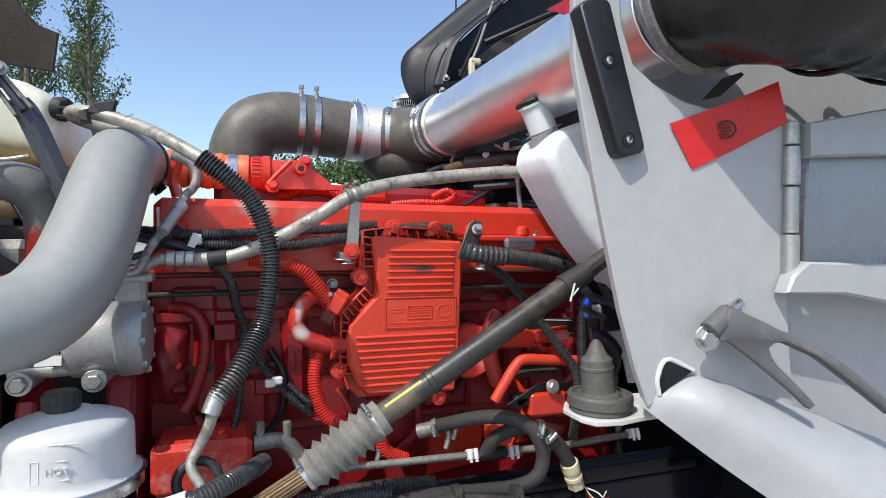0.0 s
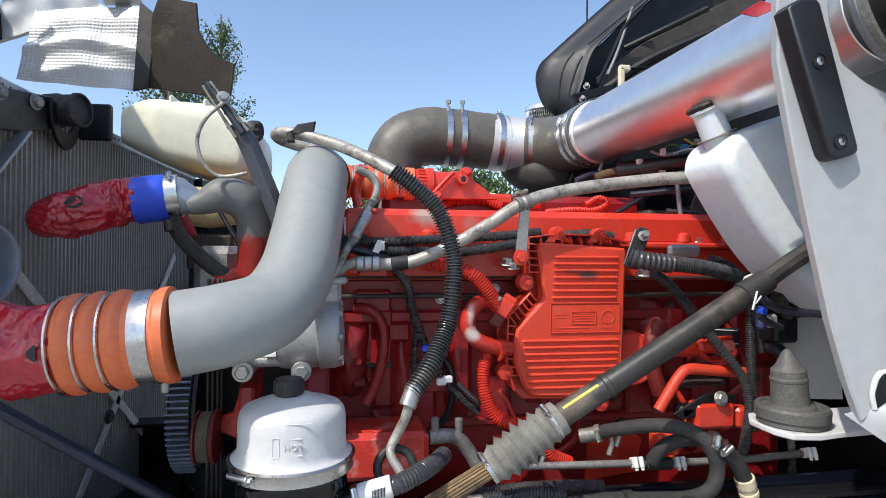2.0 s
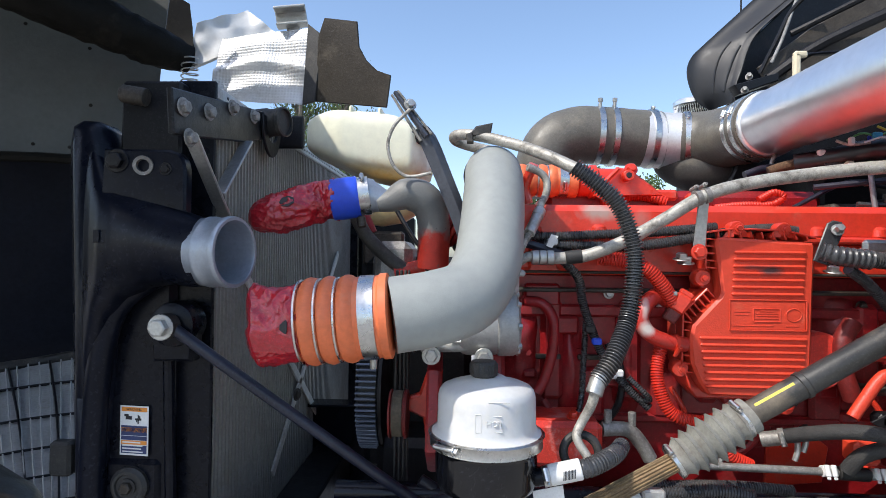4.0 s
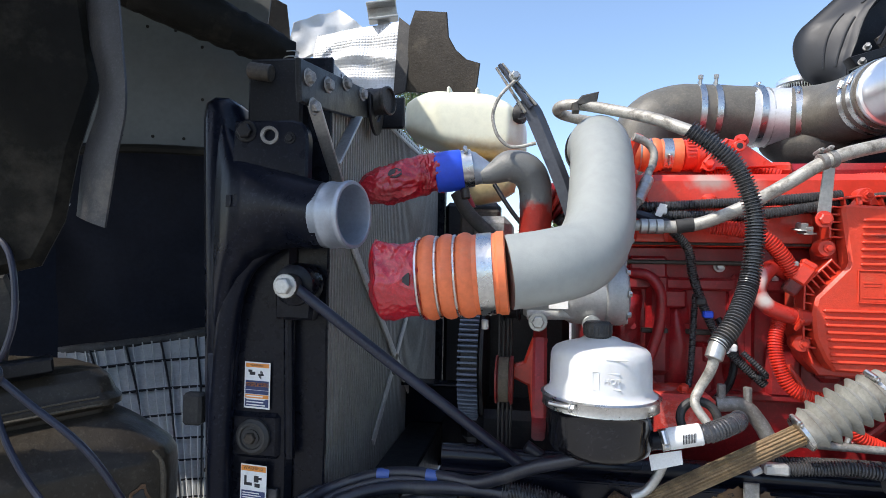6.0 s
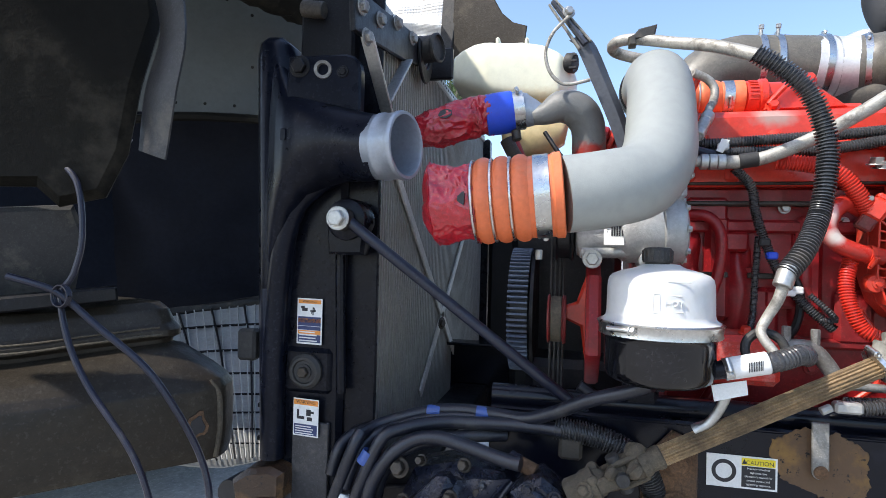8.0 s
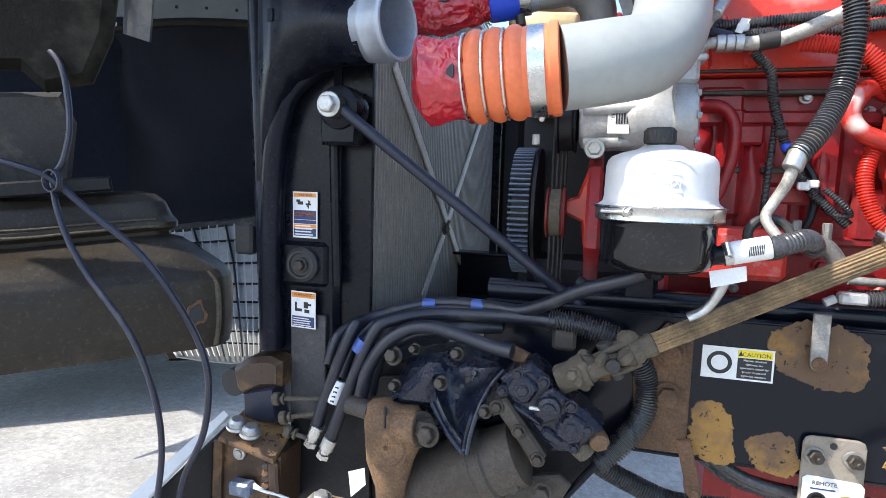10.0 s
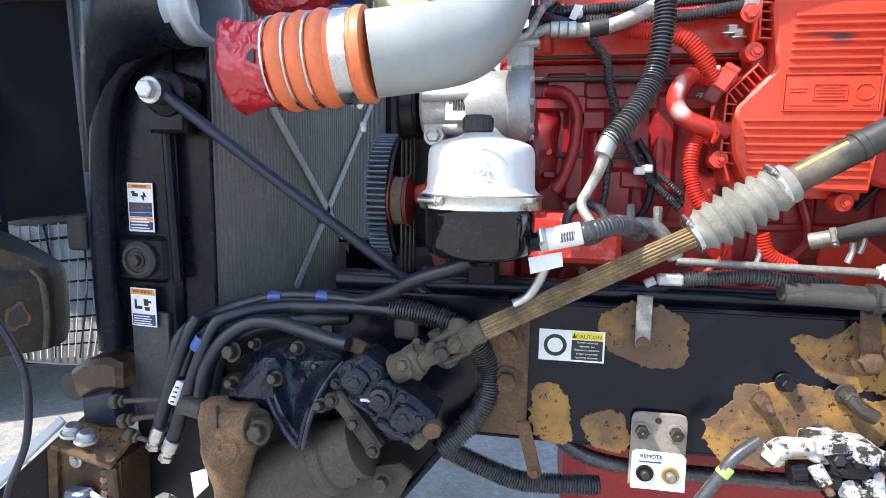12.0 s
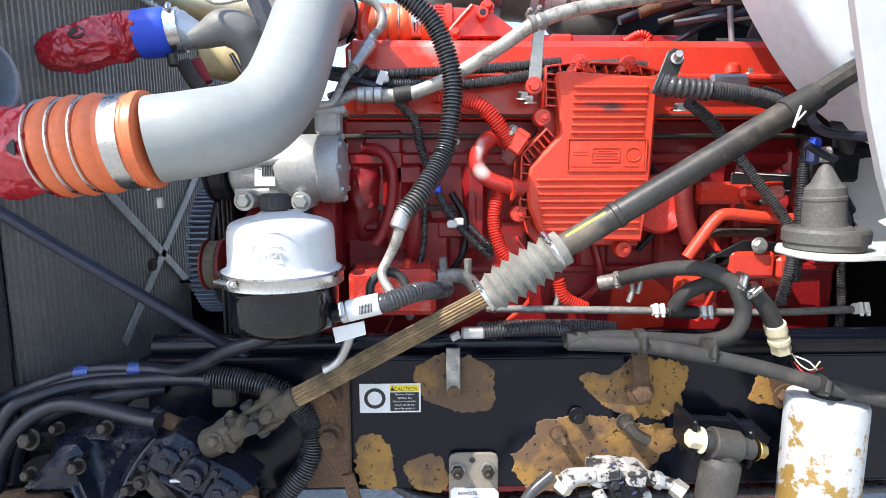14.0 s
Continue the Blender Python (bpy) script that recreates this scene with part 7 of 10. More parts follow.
part("shell", Geo().sheet(cowl_at, 20, 54, 0.008), "cowl_black", cowl, "satin black rounded shell", sharp=60)
for u0, v0, v1 in ((0.45, 0.12, 0.5), (0.68, 0.1, 0.42), (0.72, 0.55, 0.8)):
    g = Geo().sweep([cowl_at(u0 + 0.03 * i, v0 + (v1 - v0) * i / 4) + Vector((0, -0.001, 0)) for i in range(5)], 0.004, 8, 0.02)
    part("shell_rib", g, "cowl_black", cowl)
g = Geo().panel([(0.76, 2.26, 2.20), (1.30, 2.26, 2.30), (1.70, 2.26, 2.55), (1.66, 2.26, 3.10), (1.254, 2.26, 2.835), (0.978, 2.26, 2.59), (0.835, 2.26, 2.45)], 0.02, 0.004)
part("back_wall", g, "black_plate", cowl)
g = Geo().sweep([(0.831, 2.05, 2.309), (0.872, 2.05, 2.403), (0.911, 2.05, 2.516), (0.934, 2.05, 2.583)], 0.006, 8, 0.02)
part("lever_rod", g, "dirty_alu", cowl, "thin bare lever rod")
g = Geo().panel([(0.805, 2.100, 2.309), (0.983, 2.050, 2.448), (1.464, 2.000, 2.698), (1.462, 2.000, 2.394), (1.104, 2.050, 2.229), (0.867, 2.100, 2.202)], 0.02, 0.004)
part("inner_panel", g, "grime", cowl, "brown dusty inner panel")
for path, r in (([(0.805, 2.080, 2.281), (0.866, 2.060, 2.422), (0.901, 2.050, 2.501), (0.952, 2.000, 2.561)], 0.008), ([(0.825, 2.060, 2.253), (0.985, 2.020, 2.364), (1.230, 1.950, 2.475)], 0.02), ([(0.901, 2.050, 2.417), (1.032, 2.000, 2.478), (1.192, 1.950, 2.554)], 0.012), ([(0.67, 1.57, 2.168), (0.74, 1.58, 2.178), (0.86, 1.60, 2.19)], 0.004)):
    g = Geo().sweep(path, r, 8, 0.03)
    part("cowl_tube", g, "black_plate", cowl)
for p, s in (((0.646, 1.57, 2.125), (0.018, 0.018, 0.09)), ((0.656, 1.57, 2.168), (0.036, 0.018, 0.018))):
    g = Geo().box(p, s, None, 0.004)
    part("valve_fitting", g, "cream", cowl)
g = Geo().panel([(0.674, 2.000, 2.214), (0.833, 2.000, 2.259), (0.833, 2.000, 2.230), (0.694, 2.000, 2.181)], 0.05, 0.004)
part("hinge_arm", g, "black_plate", cowl)
for p in ((0.686, 1.950, 2.178), (0.701, 1.950, 2.226)):
    g = hex_bolt(Geo(), p, (-0.4, -1, 0.2), 0.008, 0.02)
    part("hinge_bolt", g, "dirty_alu", cowl)
fire = thing("firewall", (1.12, 1.6, 0.9), "black dusty firewall behind the engine", "firewall")
g = Geo().box((1.16, 1.65, 1.55), (0.06, 1.5, 1.3), None, 0.01)
part("panel", g, "black_plate", fire)
rr = random.Random(5)
for i in range(14):
    p = (1.1 - 0.1 * rr.random(), 1.15 + 0.7 * rr.random(), 1.45 + 0.5 * rr.random())
    s = (0.06 + 0.1 * rr.random(), 0.05 + 0.12 * rr.random(), 0.04 + 0.12 * rr.random())
    g = Geo().box(p, s, None, 0.01)
    part("firewall_box", g, ("black_plate", "grime", "rubber", "alu")[i % 4 if i % 5 else 0], fire)
for i in range(16):
    a = Vector((0.85 + 0.2 * rr.random(), 1.2 + 0.5 * rr.random(), 1.75 + 0.08 * rr.random()))
    b = Vector((1.1, 1.1 + 0.8 * rr.random(), 1.5 + 0.4 * rr.random()))
    c = a.lerp(b, 0.5) + Vector((0, 0, -0.1 * rr.random()))
    solid("rear_cable", Geo().sweep([a, c, b], 0.006 + 0.008 * rr.random(), 8, 0.02), ("wire", "conduit", "rubber")[i % 3], "black cable at the rear of the engine bay", "cable", "rear cables")
for path, r, m in (([(0.602, 1.500, 1.844), (0.673, 1.450, 1.854), (0.730, 1.400, 1.862), (0.766, 1.350, 1.859), (0.853, 1.300, 1.864)], 0.026, "black_pl"),
                   ([(0.542, 1.520, 1.825), (0.577, 1.510, 1.838), (0.610, 1.500, 1.846)], 0.014, "rust"),
                   ([(0.752, 1.500, 1.893), (0.795, 1.450, 1.893), (0.936, 1.400, 1.917)], 0.012, "conduit"),
                   ([(0.517, 1.600, 1.826), (0.559, 1.600, 1.843), (0.600, 1.600, 1.850)], 0.012, "wire"),
                   ([(0.587, 1.600, 1.840), (0.600, 1.600, 1.882), (0.628, 1.620, 1.911)], 0.006, "dirty_alu"),
                   ([(0.663, 1.300, 1.786), (0.669, 1.300, 1.736), (0.677, 1.300, 1.681)], 0.006, "alu_dk")):
    solid("rear_hose", Geo().sweep(path, r, 12, 0.012), m, "dark hose under the polished intake pipe", "hose", "rear hoses")
for p, m in (((0.736, 1.400, 1.894), "blue"), ((0.692, 1.450, 1.872), "cream"), ((0.641, 1.450, 1.865), "label_w"), ((0.680, 1.400, 1.827), "cream")):
    solid("rear_connector", Geo().box(p, (0.018, 0.016, 0.016), None, 0.003), m, "small plastic connector behind the engine", "connector", "rear connectors")
M["cyan"] = mat("cyan_plastic", (0.05, 0.35, 0.55), 0.4, 0, 0.1, 20)
M["green_wire"] = mat("green_wire_sheath", (0.12, 0.35, 0.1), 0.45, 0, 0.1, 20)
for path, r, m in (([(0.66, 1.38, 1.883), (0.69, 1.37, 1.900), (0.73, 1.37, 1.893), (0.77, 1.36, 1.915)], 0.003, "green_wire"), ([(0.69, 1.36, 1.875), (0.73, 1.35, 1.887), (0.78, 1.35, 1.883)], 0.0025, "label_w"), ([(0.72, 1.36, 1.915), (0.75, 1.35, 1.900), (0.79, 1.35, 1.920)], 0.003, "yellow_lab"), ([(0.64, 1.39, 1.885), (0.67, 1.38, 1.873), (0.71, 1.37, 1.877)], 0.004, "tube_steel")):
    solid("thin_wire", Geo().sweep(path, r, 7, 0.01), m, "thin coloured wire under the polished intake pipe", "wire", "thin wires")
for p, q, m in (((0.720, 1.36, 1.892), (0.022, 0.014, 0.016), "cyan"), ((0.665, 1.37, 1.880), (0.014, 0.012, 0.020), "label_w"), ((0.750, 1.35, 1.907), (0.016, 0.012, 0.012), "alu"), ((0.778, 1.35, 1.895), (0.02, 0.014, 0.022), "black_plate")):
    solid("small_plug", Geo().box(p, q, pose(0, 0, 0), 0.003), m, "small plastic plug under the intake pipe", "connector", "small plugs")
g = Geo().panel([(0.732, 1.350, 1.681), (0.735, 1.350, 1.734), (0.752, 1.350, 1.780), (0.794, 1.350, 1.794), (0.894, 1.350, 1.778), (0.893, 1.350, 1.679)], 0.008, 0.002)
solid("peeling_panel", g, "cone", "grey peeling sound-insulation panel behind the engine", "panel")
# Added dark panel that keeps sky from showing under the pipe.
g = Geo().panel([(0.556, 1.780, 1.829), (0.599, 1.780, 1.926), (0.664, 1.780, 1.978), (0.758, 1.780, 2.039), (0.888, 1.780, 2.085), (1.193, 1.780, 2.207), (1.365, 1.780, 2.246), (1.363, 1.780, 1.782), (0.575, 1.780, 1.774)], 0.03, 0.006)
solid("dark_backing", g, "black_plate", "dark backing panel added under the polished intake pipe", "shield")
# Added dark box that fills a bright gap beyond the engine.
g = Geo().box((0.885, 2.2, 1.2), (0.58, 0.3, 1.54), None, 0.04)
solid("rear_dark_box", g, "black_plate", "dark filler box added beyond the engine", "cover")

for c, s, m in (((0.88, 1.72, 1.68), (0.4, 0.35, 0.36), "black_plate"), ((0.69, 1.86, 1.62), (0.42, 0.2, 0.36), "black_plate"), ((0.78, 1.5, 1.60), (0.3, 0.2, 0.26), "grime"), ((0.95, 1.32, 1.62), (0.2, 0.3, 0.35), "black_plate")):
    solid("bay_box", Geo().box(c, s, None, 0.03), m, "dark dusty housing at the rear of the engine bay", "housing", "bay boxes")
for i in range(22):
    a = Vector((0.55 + 0.45 * rr.random(), 1.32 + 0.2 * rr.random(), 1.70 + 0.14 * rr.random()))
    b = a + Vector((0.15 + 0.2 * rr.random(), 0.3 * rr.random() - 0.1, -0.12 + 0.2 * rr.random()))
    solid("bay_cable", Geo().sweep([a, a.lerp(b, 0.5) + Vector((0, -0.05 * rr.random(), 0.06 * rr.random())), b], 0.004 + 0.008 * rr.random(), 8, 0.012), ("wire", "conduit", "rubber_dusty", "tube_steel")[i % 4], "cable or pipe among the clutter behind the engine", "cable", "bay cables")

# ---- white fluid tank ----
tank = thing("overflow_tank", (0.600, 0.940, 1.514), "white translucent plastic overflow tank with dark cap", "tank")
out = [(0.568, 1.080, 1.785), (0.575, 1.080, 1.819), (0.604, 1.080, 1.848), (0.691, 1.080, 1.882), (0.796, 1.080, 1.916), (0.984, 1.080, 1.930), (0.982, 1.080, 1.475), (0.834, 1.080, 1.498), (0.781, 1.080, 1.525), (0.723, 1.080, 1.573), (0.671, 1.080, 1.632), (0.620, 1.080, 1.703)]
ring = [(p.x, p.z) for p in smooth_path([*out, out[0]], 3)[:-1]]
g = Geo().pillow(ring, 0.14, facing_camera_side(0, 1.12, 0), 0.024, 6)
part("shell", g, "tank_white", tank, sharp=60)
a, b = Vector((0.598, 1.050, 1.852)), Vector((0.570, 1.050, 1.914))
g = Geo().cyl(a - (b - a) * 0.4, b, 0.03, 28)
part("neck", g, "tank_white", tank)
g = Geo().lathe([(0.033, -0.004), (0.036, 0.0), (0.0365, 0.004), (0.034, 0.008), (0.012, 0.010), (0.0, 0.010)], aim(b, b + (b - a)), 22, 0.16, 4)
part("cap", g, "grime", tank, "dark grimy crumpled cap")
g = Geo().lathe([(0.031, 0), (0.034, 0.002), (0.034, 0.007), (0.031, 0.009)], aim(b - (b - a) * 0.16, b), 28)
part("neck_bead", g, "tank_white", tank)
g = Geo().lathe([(0.031, 0), (0.040, 0.001), (0.040, 0.003), (0.031, 0.004)], aim(a, b), 28)
part("neck_flange", g, "dirty_alu", tank, "grimy neck flange")

# ---- cab side ----
cab = thing("cab_side", (0.8, 0.68, 1.3), "light grey painted cab side with hinged door edge", "cab")
g = Geo().panel([(0.585, 0.730, 1.365), (0.563, 0.730, 1.425), (0.537, 0.725, 1.510), (0.504, 0.720, 1.648), (0.483, 0.720, 1.744), (0.454, 0.715, 1.887), (0.452, 0.715, 2.015), (0.520, 0.710, 2.024), (0.530, 0.710, 1.941), (0.548, 0.710, 1.885), (0.583, 0.705, 1.856), (0.632, 0.700, 1.832), (0.730, 0.685, 1.811), (0.810, 0.660, 1.812), (0.810, 0.660, 1.529), (0.826, 0.665, 1.347), (0.725, 0.680, 1.353), (0.649, 0.700, 1.412)], -0.02, 0.003)
part("side_panel", g, "grey_paint", cab)
g = Geo().panel([(0.603, 0.800, 2.120), (1.529, 0.760, 2.266), (1.489, 0.740, 1.769), (0.627, 0.800, 1.795)], -0.02, 0.003)
part("cowl_panel", g, "grey_paint", cab)
g = Geo().panel([(0.782, 0.700, 1.545), (1.408, 0.700, 1.533), (1.448, 0.720, 1.006), (0.804, 0.720, 1.258)], -0.02, 0.003)
part("step_panel", g, "grey_paint", cab)
fb = smooth_path([(0.570, 0.715, 1.370), (0.599, 0.675, 1.339), (0.661, 0.630, 1.286), (0.733, 0.590, 1.231), (0.870, 0.500, 1.127)], 8)
ft = smooth_path([(0.619, 0.700, 1.402), (0.658, 0.690, 1.416), (0.743, 0.665, 1.385), (0.849, 0.635, 1.346), (1.083, 0.560, 1.253)], 8)


def fairing(u, v):
    """The rolled lower edge of the cab: v from its lower to its upper rim."""
    k = round(u * (len(fb) - 1))
    p = fb[k].lerp(ft[k], v)
    b = math.sin(math.pi * v)
    return p + Vector((0.0, -0.045, 0.012)) * b * (0.35 + 0.65 * min(1, u * 3))


g = Geo().sheet(fairing, len(fb) - 1, 16, 0.004)
part("lower_fairing", g, "grey_paint", cab, "rolled grey lower edge", sharp=60)
# Dark plate in place of the shade inside the open mouth.
mo = [(0.600, 0.697, 1.386), (0.602, 0.697, 1.424), (0.610, 0.697, 1.433), (0.654, 0.692, 1.417), (0.631, 0.694, 1.399), (0.617, 0.697, 1.384)]
g = Geo().prism([(p[0], p[2]) for p in mo], 0.004, facing_camera_side(0, 0.702, 0), 0.001)
part("fairing_mouth", g, "ink", cab, "dark plate for the shaded open mouth of the rolled edge")
g = Geo().sweep([(0.596, 0.695, 1.373), (0.595, 0.695, 1.412), (0.599, 0.694, 1.431), (0.609, 0.692, 1.438), (0.656, 0.688, 1.418)], 0.0042, 8, 0.006)
part("mouth_lip", g, "hood_white", cab)
g = Geo().box((1.95, 1.55, 1.2), (1.4, 1.55, 1.0), None, 0.06)
part("cab_shell", g, "grey_paint", cab)
# black strip with its two screws
pad = [(0.440, 1.948), (0.447, 1.957), (0.462, 1.965), (0.484, 1.967), (0.492, 1.960), (0.553, 1.762), (0.553, 1.754), (0.546, 1.748), (0.520, 1.741), (0.511, 1.743), (0.506, 1.750)]
g = Geo().pillow(pad, 0.028, facing_camera_side(0, 0.701, 0), 0.006, 4)
part("rub_strip", g, "black_pl", cab, "black plastic strip with two screws", sharp=50)
for p in ((0.488, 0.6722, 1.877), (0.523, 0.6722, 1.766)):
    p = Vector(p)
    g = Geo().lathe([(0.0095, -0.004), (0.0105, 0.0008), (0.0115, 0.0008), (0.0115, -0.001)], aim(p, p + Vector((0.05, -1, 0))), 22, closed=False)
    part("screw_recess", g, "black_pl", cab)
    g = Geo().lathe([(0.0095, 0.0), (0.0, 0.0002)], aim(p, p + Vector((0.05, -1, 0))), 20)
    part("recess_floor", g, "ink", cab)
    g = Geo().lathe([(0.0058, 0.0004), (0.0058, 0.0016), (0.004, 0.0028), (0.0, 0.0032)], aim(p, p + Vector((0.05, -1, 0))), 16)
    part("screw", g, "steel", cab)
    for k in (0, 90):
        g = Geo().box((0, 0, 0.0032), (0.006, 0.0011, 0.0008), aim(p, p + Vector((0.05, -1, 0))) @ Matrix.Rotation(radians(k + 20), 4, "Z"), 0.0002)
        part("screw_slot", g, "ink", cab)
# red tape on the panel
g = Geo().panel([(0.600, 0.675, 1.796), (0.640, 0.675, 1.728), (0.703, 0.660, 1.758), (0.795, 0.640, 1.806), (0.775, 0.640, 1.867), (0.692, 0.660, 1.831)], 0.0012, 0.0003)
red_tape = solid("red_tape", g, "tape_flat", "strip of glossy red tape stuck on the grey panel", "tape")
mk = aim((0.686, 0.654, 1.789), (0.608, 0.580, 1.767))
g = Geo().lathe([(0.0105, 0), (0.0105, 0.0006), (0.0145, 0.0006), (0.0145, 0.0)], mk, 28, 0.06, 4, closed=False)
part("printed_ring", g, "print_red", red_tape, "smudged dark round print")
for k in range(4):
    g = Geo().box((0.0008 * (k % 2), -0.0075 + k * 0.005, 0.0004), (0.017 - 0.005 * abs(k - 1.5), 0.0033, 0.0006), mk, 0.0001)
    part("printed_bar", g, "print_red", red_tape)
g = Geo().panel([(0.678, 0.690, 1.842), (0.708, 0.680, 1.876), (0.740, 0.675, 1.888), (0.745, 0.675, 1.884), (0.707, 0.685, 1.849)], 0.006, 0.001)
part("rubber_wedge", g, "rubber", cab)
# hinge and door edge
hp = [(0.818, 0.648, 1.803), (0.811, 0.648, 1.707), (0.805, 0.648, 1.640), (0.800, 0.648, 1.574), (0.794, 0.648, 1.541)]
hinge = thing("door_hinge", hp[-1], "grey steel piano-type door hinge with pin knuckles", "hinge")
hl = [Vector((0.803, 0.640, z)) for z in (1.80, 1.705, 1.63, 1.56)]
for a, b, r in ((hl[0] + Vector((0, 0, 0.005)), hl[0] - Vector((0, 0, 0.03)), 0.013), (hl[0] - Vector((0, 0, 0.032)), hl[1] + Vector((0, 0, 0.002)), 0.0135), (hl[1], hl[2] + Vector((0, 0, 0.002)), 0.012), (hl[2], hl[3], 0.0135)):
    g = Geo().cyl(a, b, r, 20)
    part("knuckle", g, "zinc", hinge)
door = thing("cab_door", (1.0, 0.62, 1.3), "light grey cab door with recessed panel and tape remains", "door")
g = Geo().panel([(0.821, 0.645, 1.803), (1.207, 0.600, 1.883), (1.207, 0.600, 1.774), (0.823, 0.645, 1.750)], -0.03, 0.004)
part("upper_band", g, "grey_paint", door)
g = Geo().panel([(0.849, 0.665, 1.754), (1.267, 0.630, 1.783), (1.267, 0.630, 1.570), (0.841, 0.665, 1.587)], -0.02, 0.003)
M["door_glass"] = mat("dull_door_recess", (0.3, 0.32, 0.35), 0.22, 0.3, 0.05, 4, (0.35, 0.33, 0.3), 0.1, 5, 0.05, 200)
part("recess_panel", g, "door_glass", door)
g = Geo().sweep([(0.901, 0.655, 1.756), (0.896, 0.655, 1.675), (0.891, 0.655, 1.587)], 0.006, 8, 0.02)
part("trim_line", g, "grey_paint", door)
g = Geo().panel([(0.816, 0.645, 1.588), (1.207, 0.600, 1.577), (1.207, 0.600, 1.494), (0.976, 0.625, 1.520), (0.887, 0.635, 1.536), (0.776, 0.648, 1.540), (0.787, 0.648, 1.566)], -0.03, 0.004)
part("lower_band", g, "grey_paint", door)
g = Geo().panel([(x, 0.640 - 0.1166 * (x - 0.821), z) for x, z in ((0.820, 1.799), (0.926, 1.816), (0.950, 1.783), (0.905, 1.763), (0.861, 1.767), (0.826, 1.757))], 0.001, 0.0003)
part("tape_remains", g, "worn_red", door, "torn faded red tape")
# bracket with a slot
brp = Vector((0.654, 0.652, 1.480))
brk2 = thing("slotted_bracket", brp, "grey cast slotted bracket bolted to the cab side", "bracket")


def on_arm(x, z):
    return Vector((x, 0.645 - 0.34 * (x - 0.654), z))


plate = [on_arm(x, z) for x, z in ((0.655, 1.473), (0.659, 1.494), (0.671, 1.522), (0.695, 1.510), (0.726, 1.495), (0.747, 1.484), (0.771, 1.474), (0.805, 1.455), (0.847, 1.427), (0.921, 1.362), (0.900, 1.365), (0.847, 1.409), (0.817, 1.433), (0.793, 1.451), (0.768, 1.463), (0.751, 1.471), (0.736, 1.471), (0.726, 1.462), (0.730, 1.449), (0.742, 1.431), (0.758, 1.415), (0.792, 1.378), (0.784, 1.372), (0.758, 1.398), (0.727, 1.425), (0.697, 1.451), (0.668, 1.473))]
part("arm_plate", Geo().panel(plate, -0.016, 0.0015), "slot", brk2, sharp=50)
part("arm_rim", Geo().sweep([p + Vector((0, -0.002, 0)) for p in plate[10:22]], 0.004, 10, 0.006), "slot", brk2, "rolled rim of the slot")
part("arm_rim", Geo().sweep([p + Vector((0, -0.001, 0)) for p in plate[2:10]], 0.0035, 10, 0.008), "slot", brk2, "rolled outer rim")
g = Geo().cyl((0.642, 0.640, 1.486), (0.680, 0.640, 1.512), 0.0155, 20)
part("barrel", g, "slot", brk2)
g = hex_bolt(Geo(), (0.644, 0.645, 1.475), (-0.3, -1, 0), 0.0125, 0.012)
part("bolt", g, "steel", brk2)
g = Geo().cyl((0.696, 0.655, 1.511), (0.720, 0.655, 1.526), 0.008, 10)
part("stud", g, "steel", brk2)

# notch in the cab's lower corner, its shade a dark plate, with its pale rim
nh = [(0.604, 0.687, 1.437), (0.644, 0.679, 1.420), (0.618, 0.684, 1.404), (0.594, 0.690, 1.386), (0.590, 0.690, 1.410)]
nc = sum((Vector(p) for p in nh), Vector()) / 5
part("notch", Geo().panel([Vector(p) + Vector((0, -0.004, 0)) for p in nh], -0.003, 0.0005), "black_plate", cab, "dark plate for the shaded inside of a notch")
part("notch_rim", Geo().sweep([nc + (Vector(p) - nc) * 1.06 + Vector((0, -0.004, 0)) for p in (nh[3], nh[4], nh[0], nh[1])], 0.004, 8, 0.006), "hood_white", cab)
# pale cab bracket and hanging looms behind the rubber mount
cb = [(0.868, 1.190, 1.414), (0.892, 1.190, 1.448), (1.012, 1.190, 1.490), (1.041, 1.190, 1.252), (0.932, 1.190, 1.257), (0.917, 1.190, 1.315), (0.880, 1.190, 1.349)]
solid("support_bracket", Geo().prism([(p[0], p[2]) for p in cb], 0.012, facing_camera_side(0, 1.202, 0), 0.003), "hood_white", "pale painted support bracket behind the rubber mount", "bracket")
for a, b, c, r, m in (((0.798, 1.190, 1.490), (0.814, 1.200, 1.432), (0.835, 1.220, 1.372), 0.012, "conduit"), ((0.806, 1.150, 1.397), (0.845, 1.160, 1.375), (0.883, 1.180, 1.344), 0.016, "wire"), ((0.858, 1.160, 1.368), (0.890, 1.180, 1.318), (0.891, 1.200, 1.280), 0.008, "wire"), ((0.695, 1.050, 1.478), (0.721, 1.050, 1.463), (0.758, 1.060, 1.450), 0.007, "wire"), ((0.783, 1.100, 1.523), (0.819, 1.120, 1.481), (0.854, 1.150, 1.436), 0.012, "rubber")):
    solid("hanging_loom", Geo().sweep([a, b, c], r, 12, 0.008, wobble=0.1), m, "black taped loom hanging behind the rubber mount", "loom", "hanging looms")
for a, b, r in (((0.599, 0.945, 1.501), (0.609, 0.945, 1.537), 0.0022), ((0.605, 0.945, 1.513), (0.618, 0.945, 1.528), 0.0018)):
    part("white_tie", Geo().cyl(a, b, r, 8), "label_w", shaft, "white cable tie")

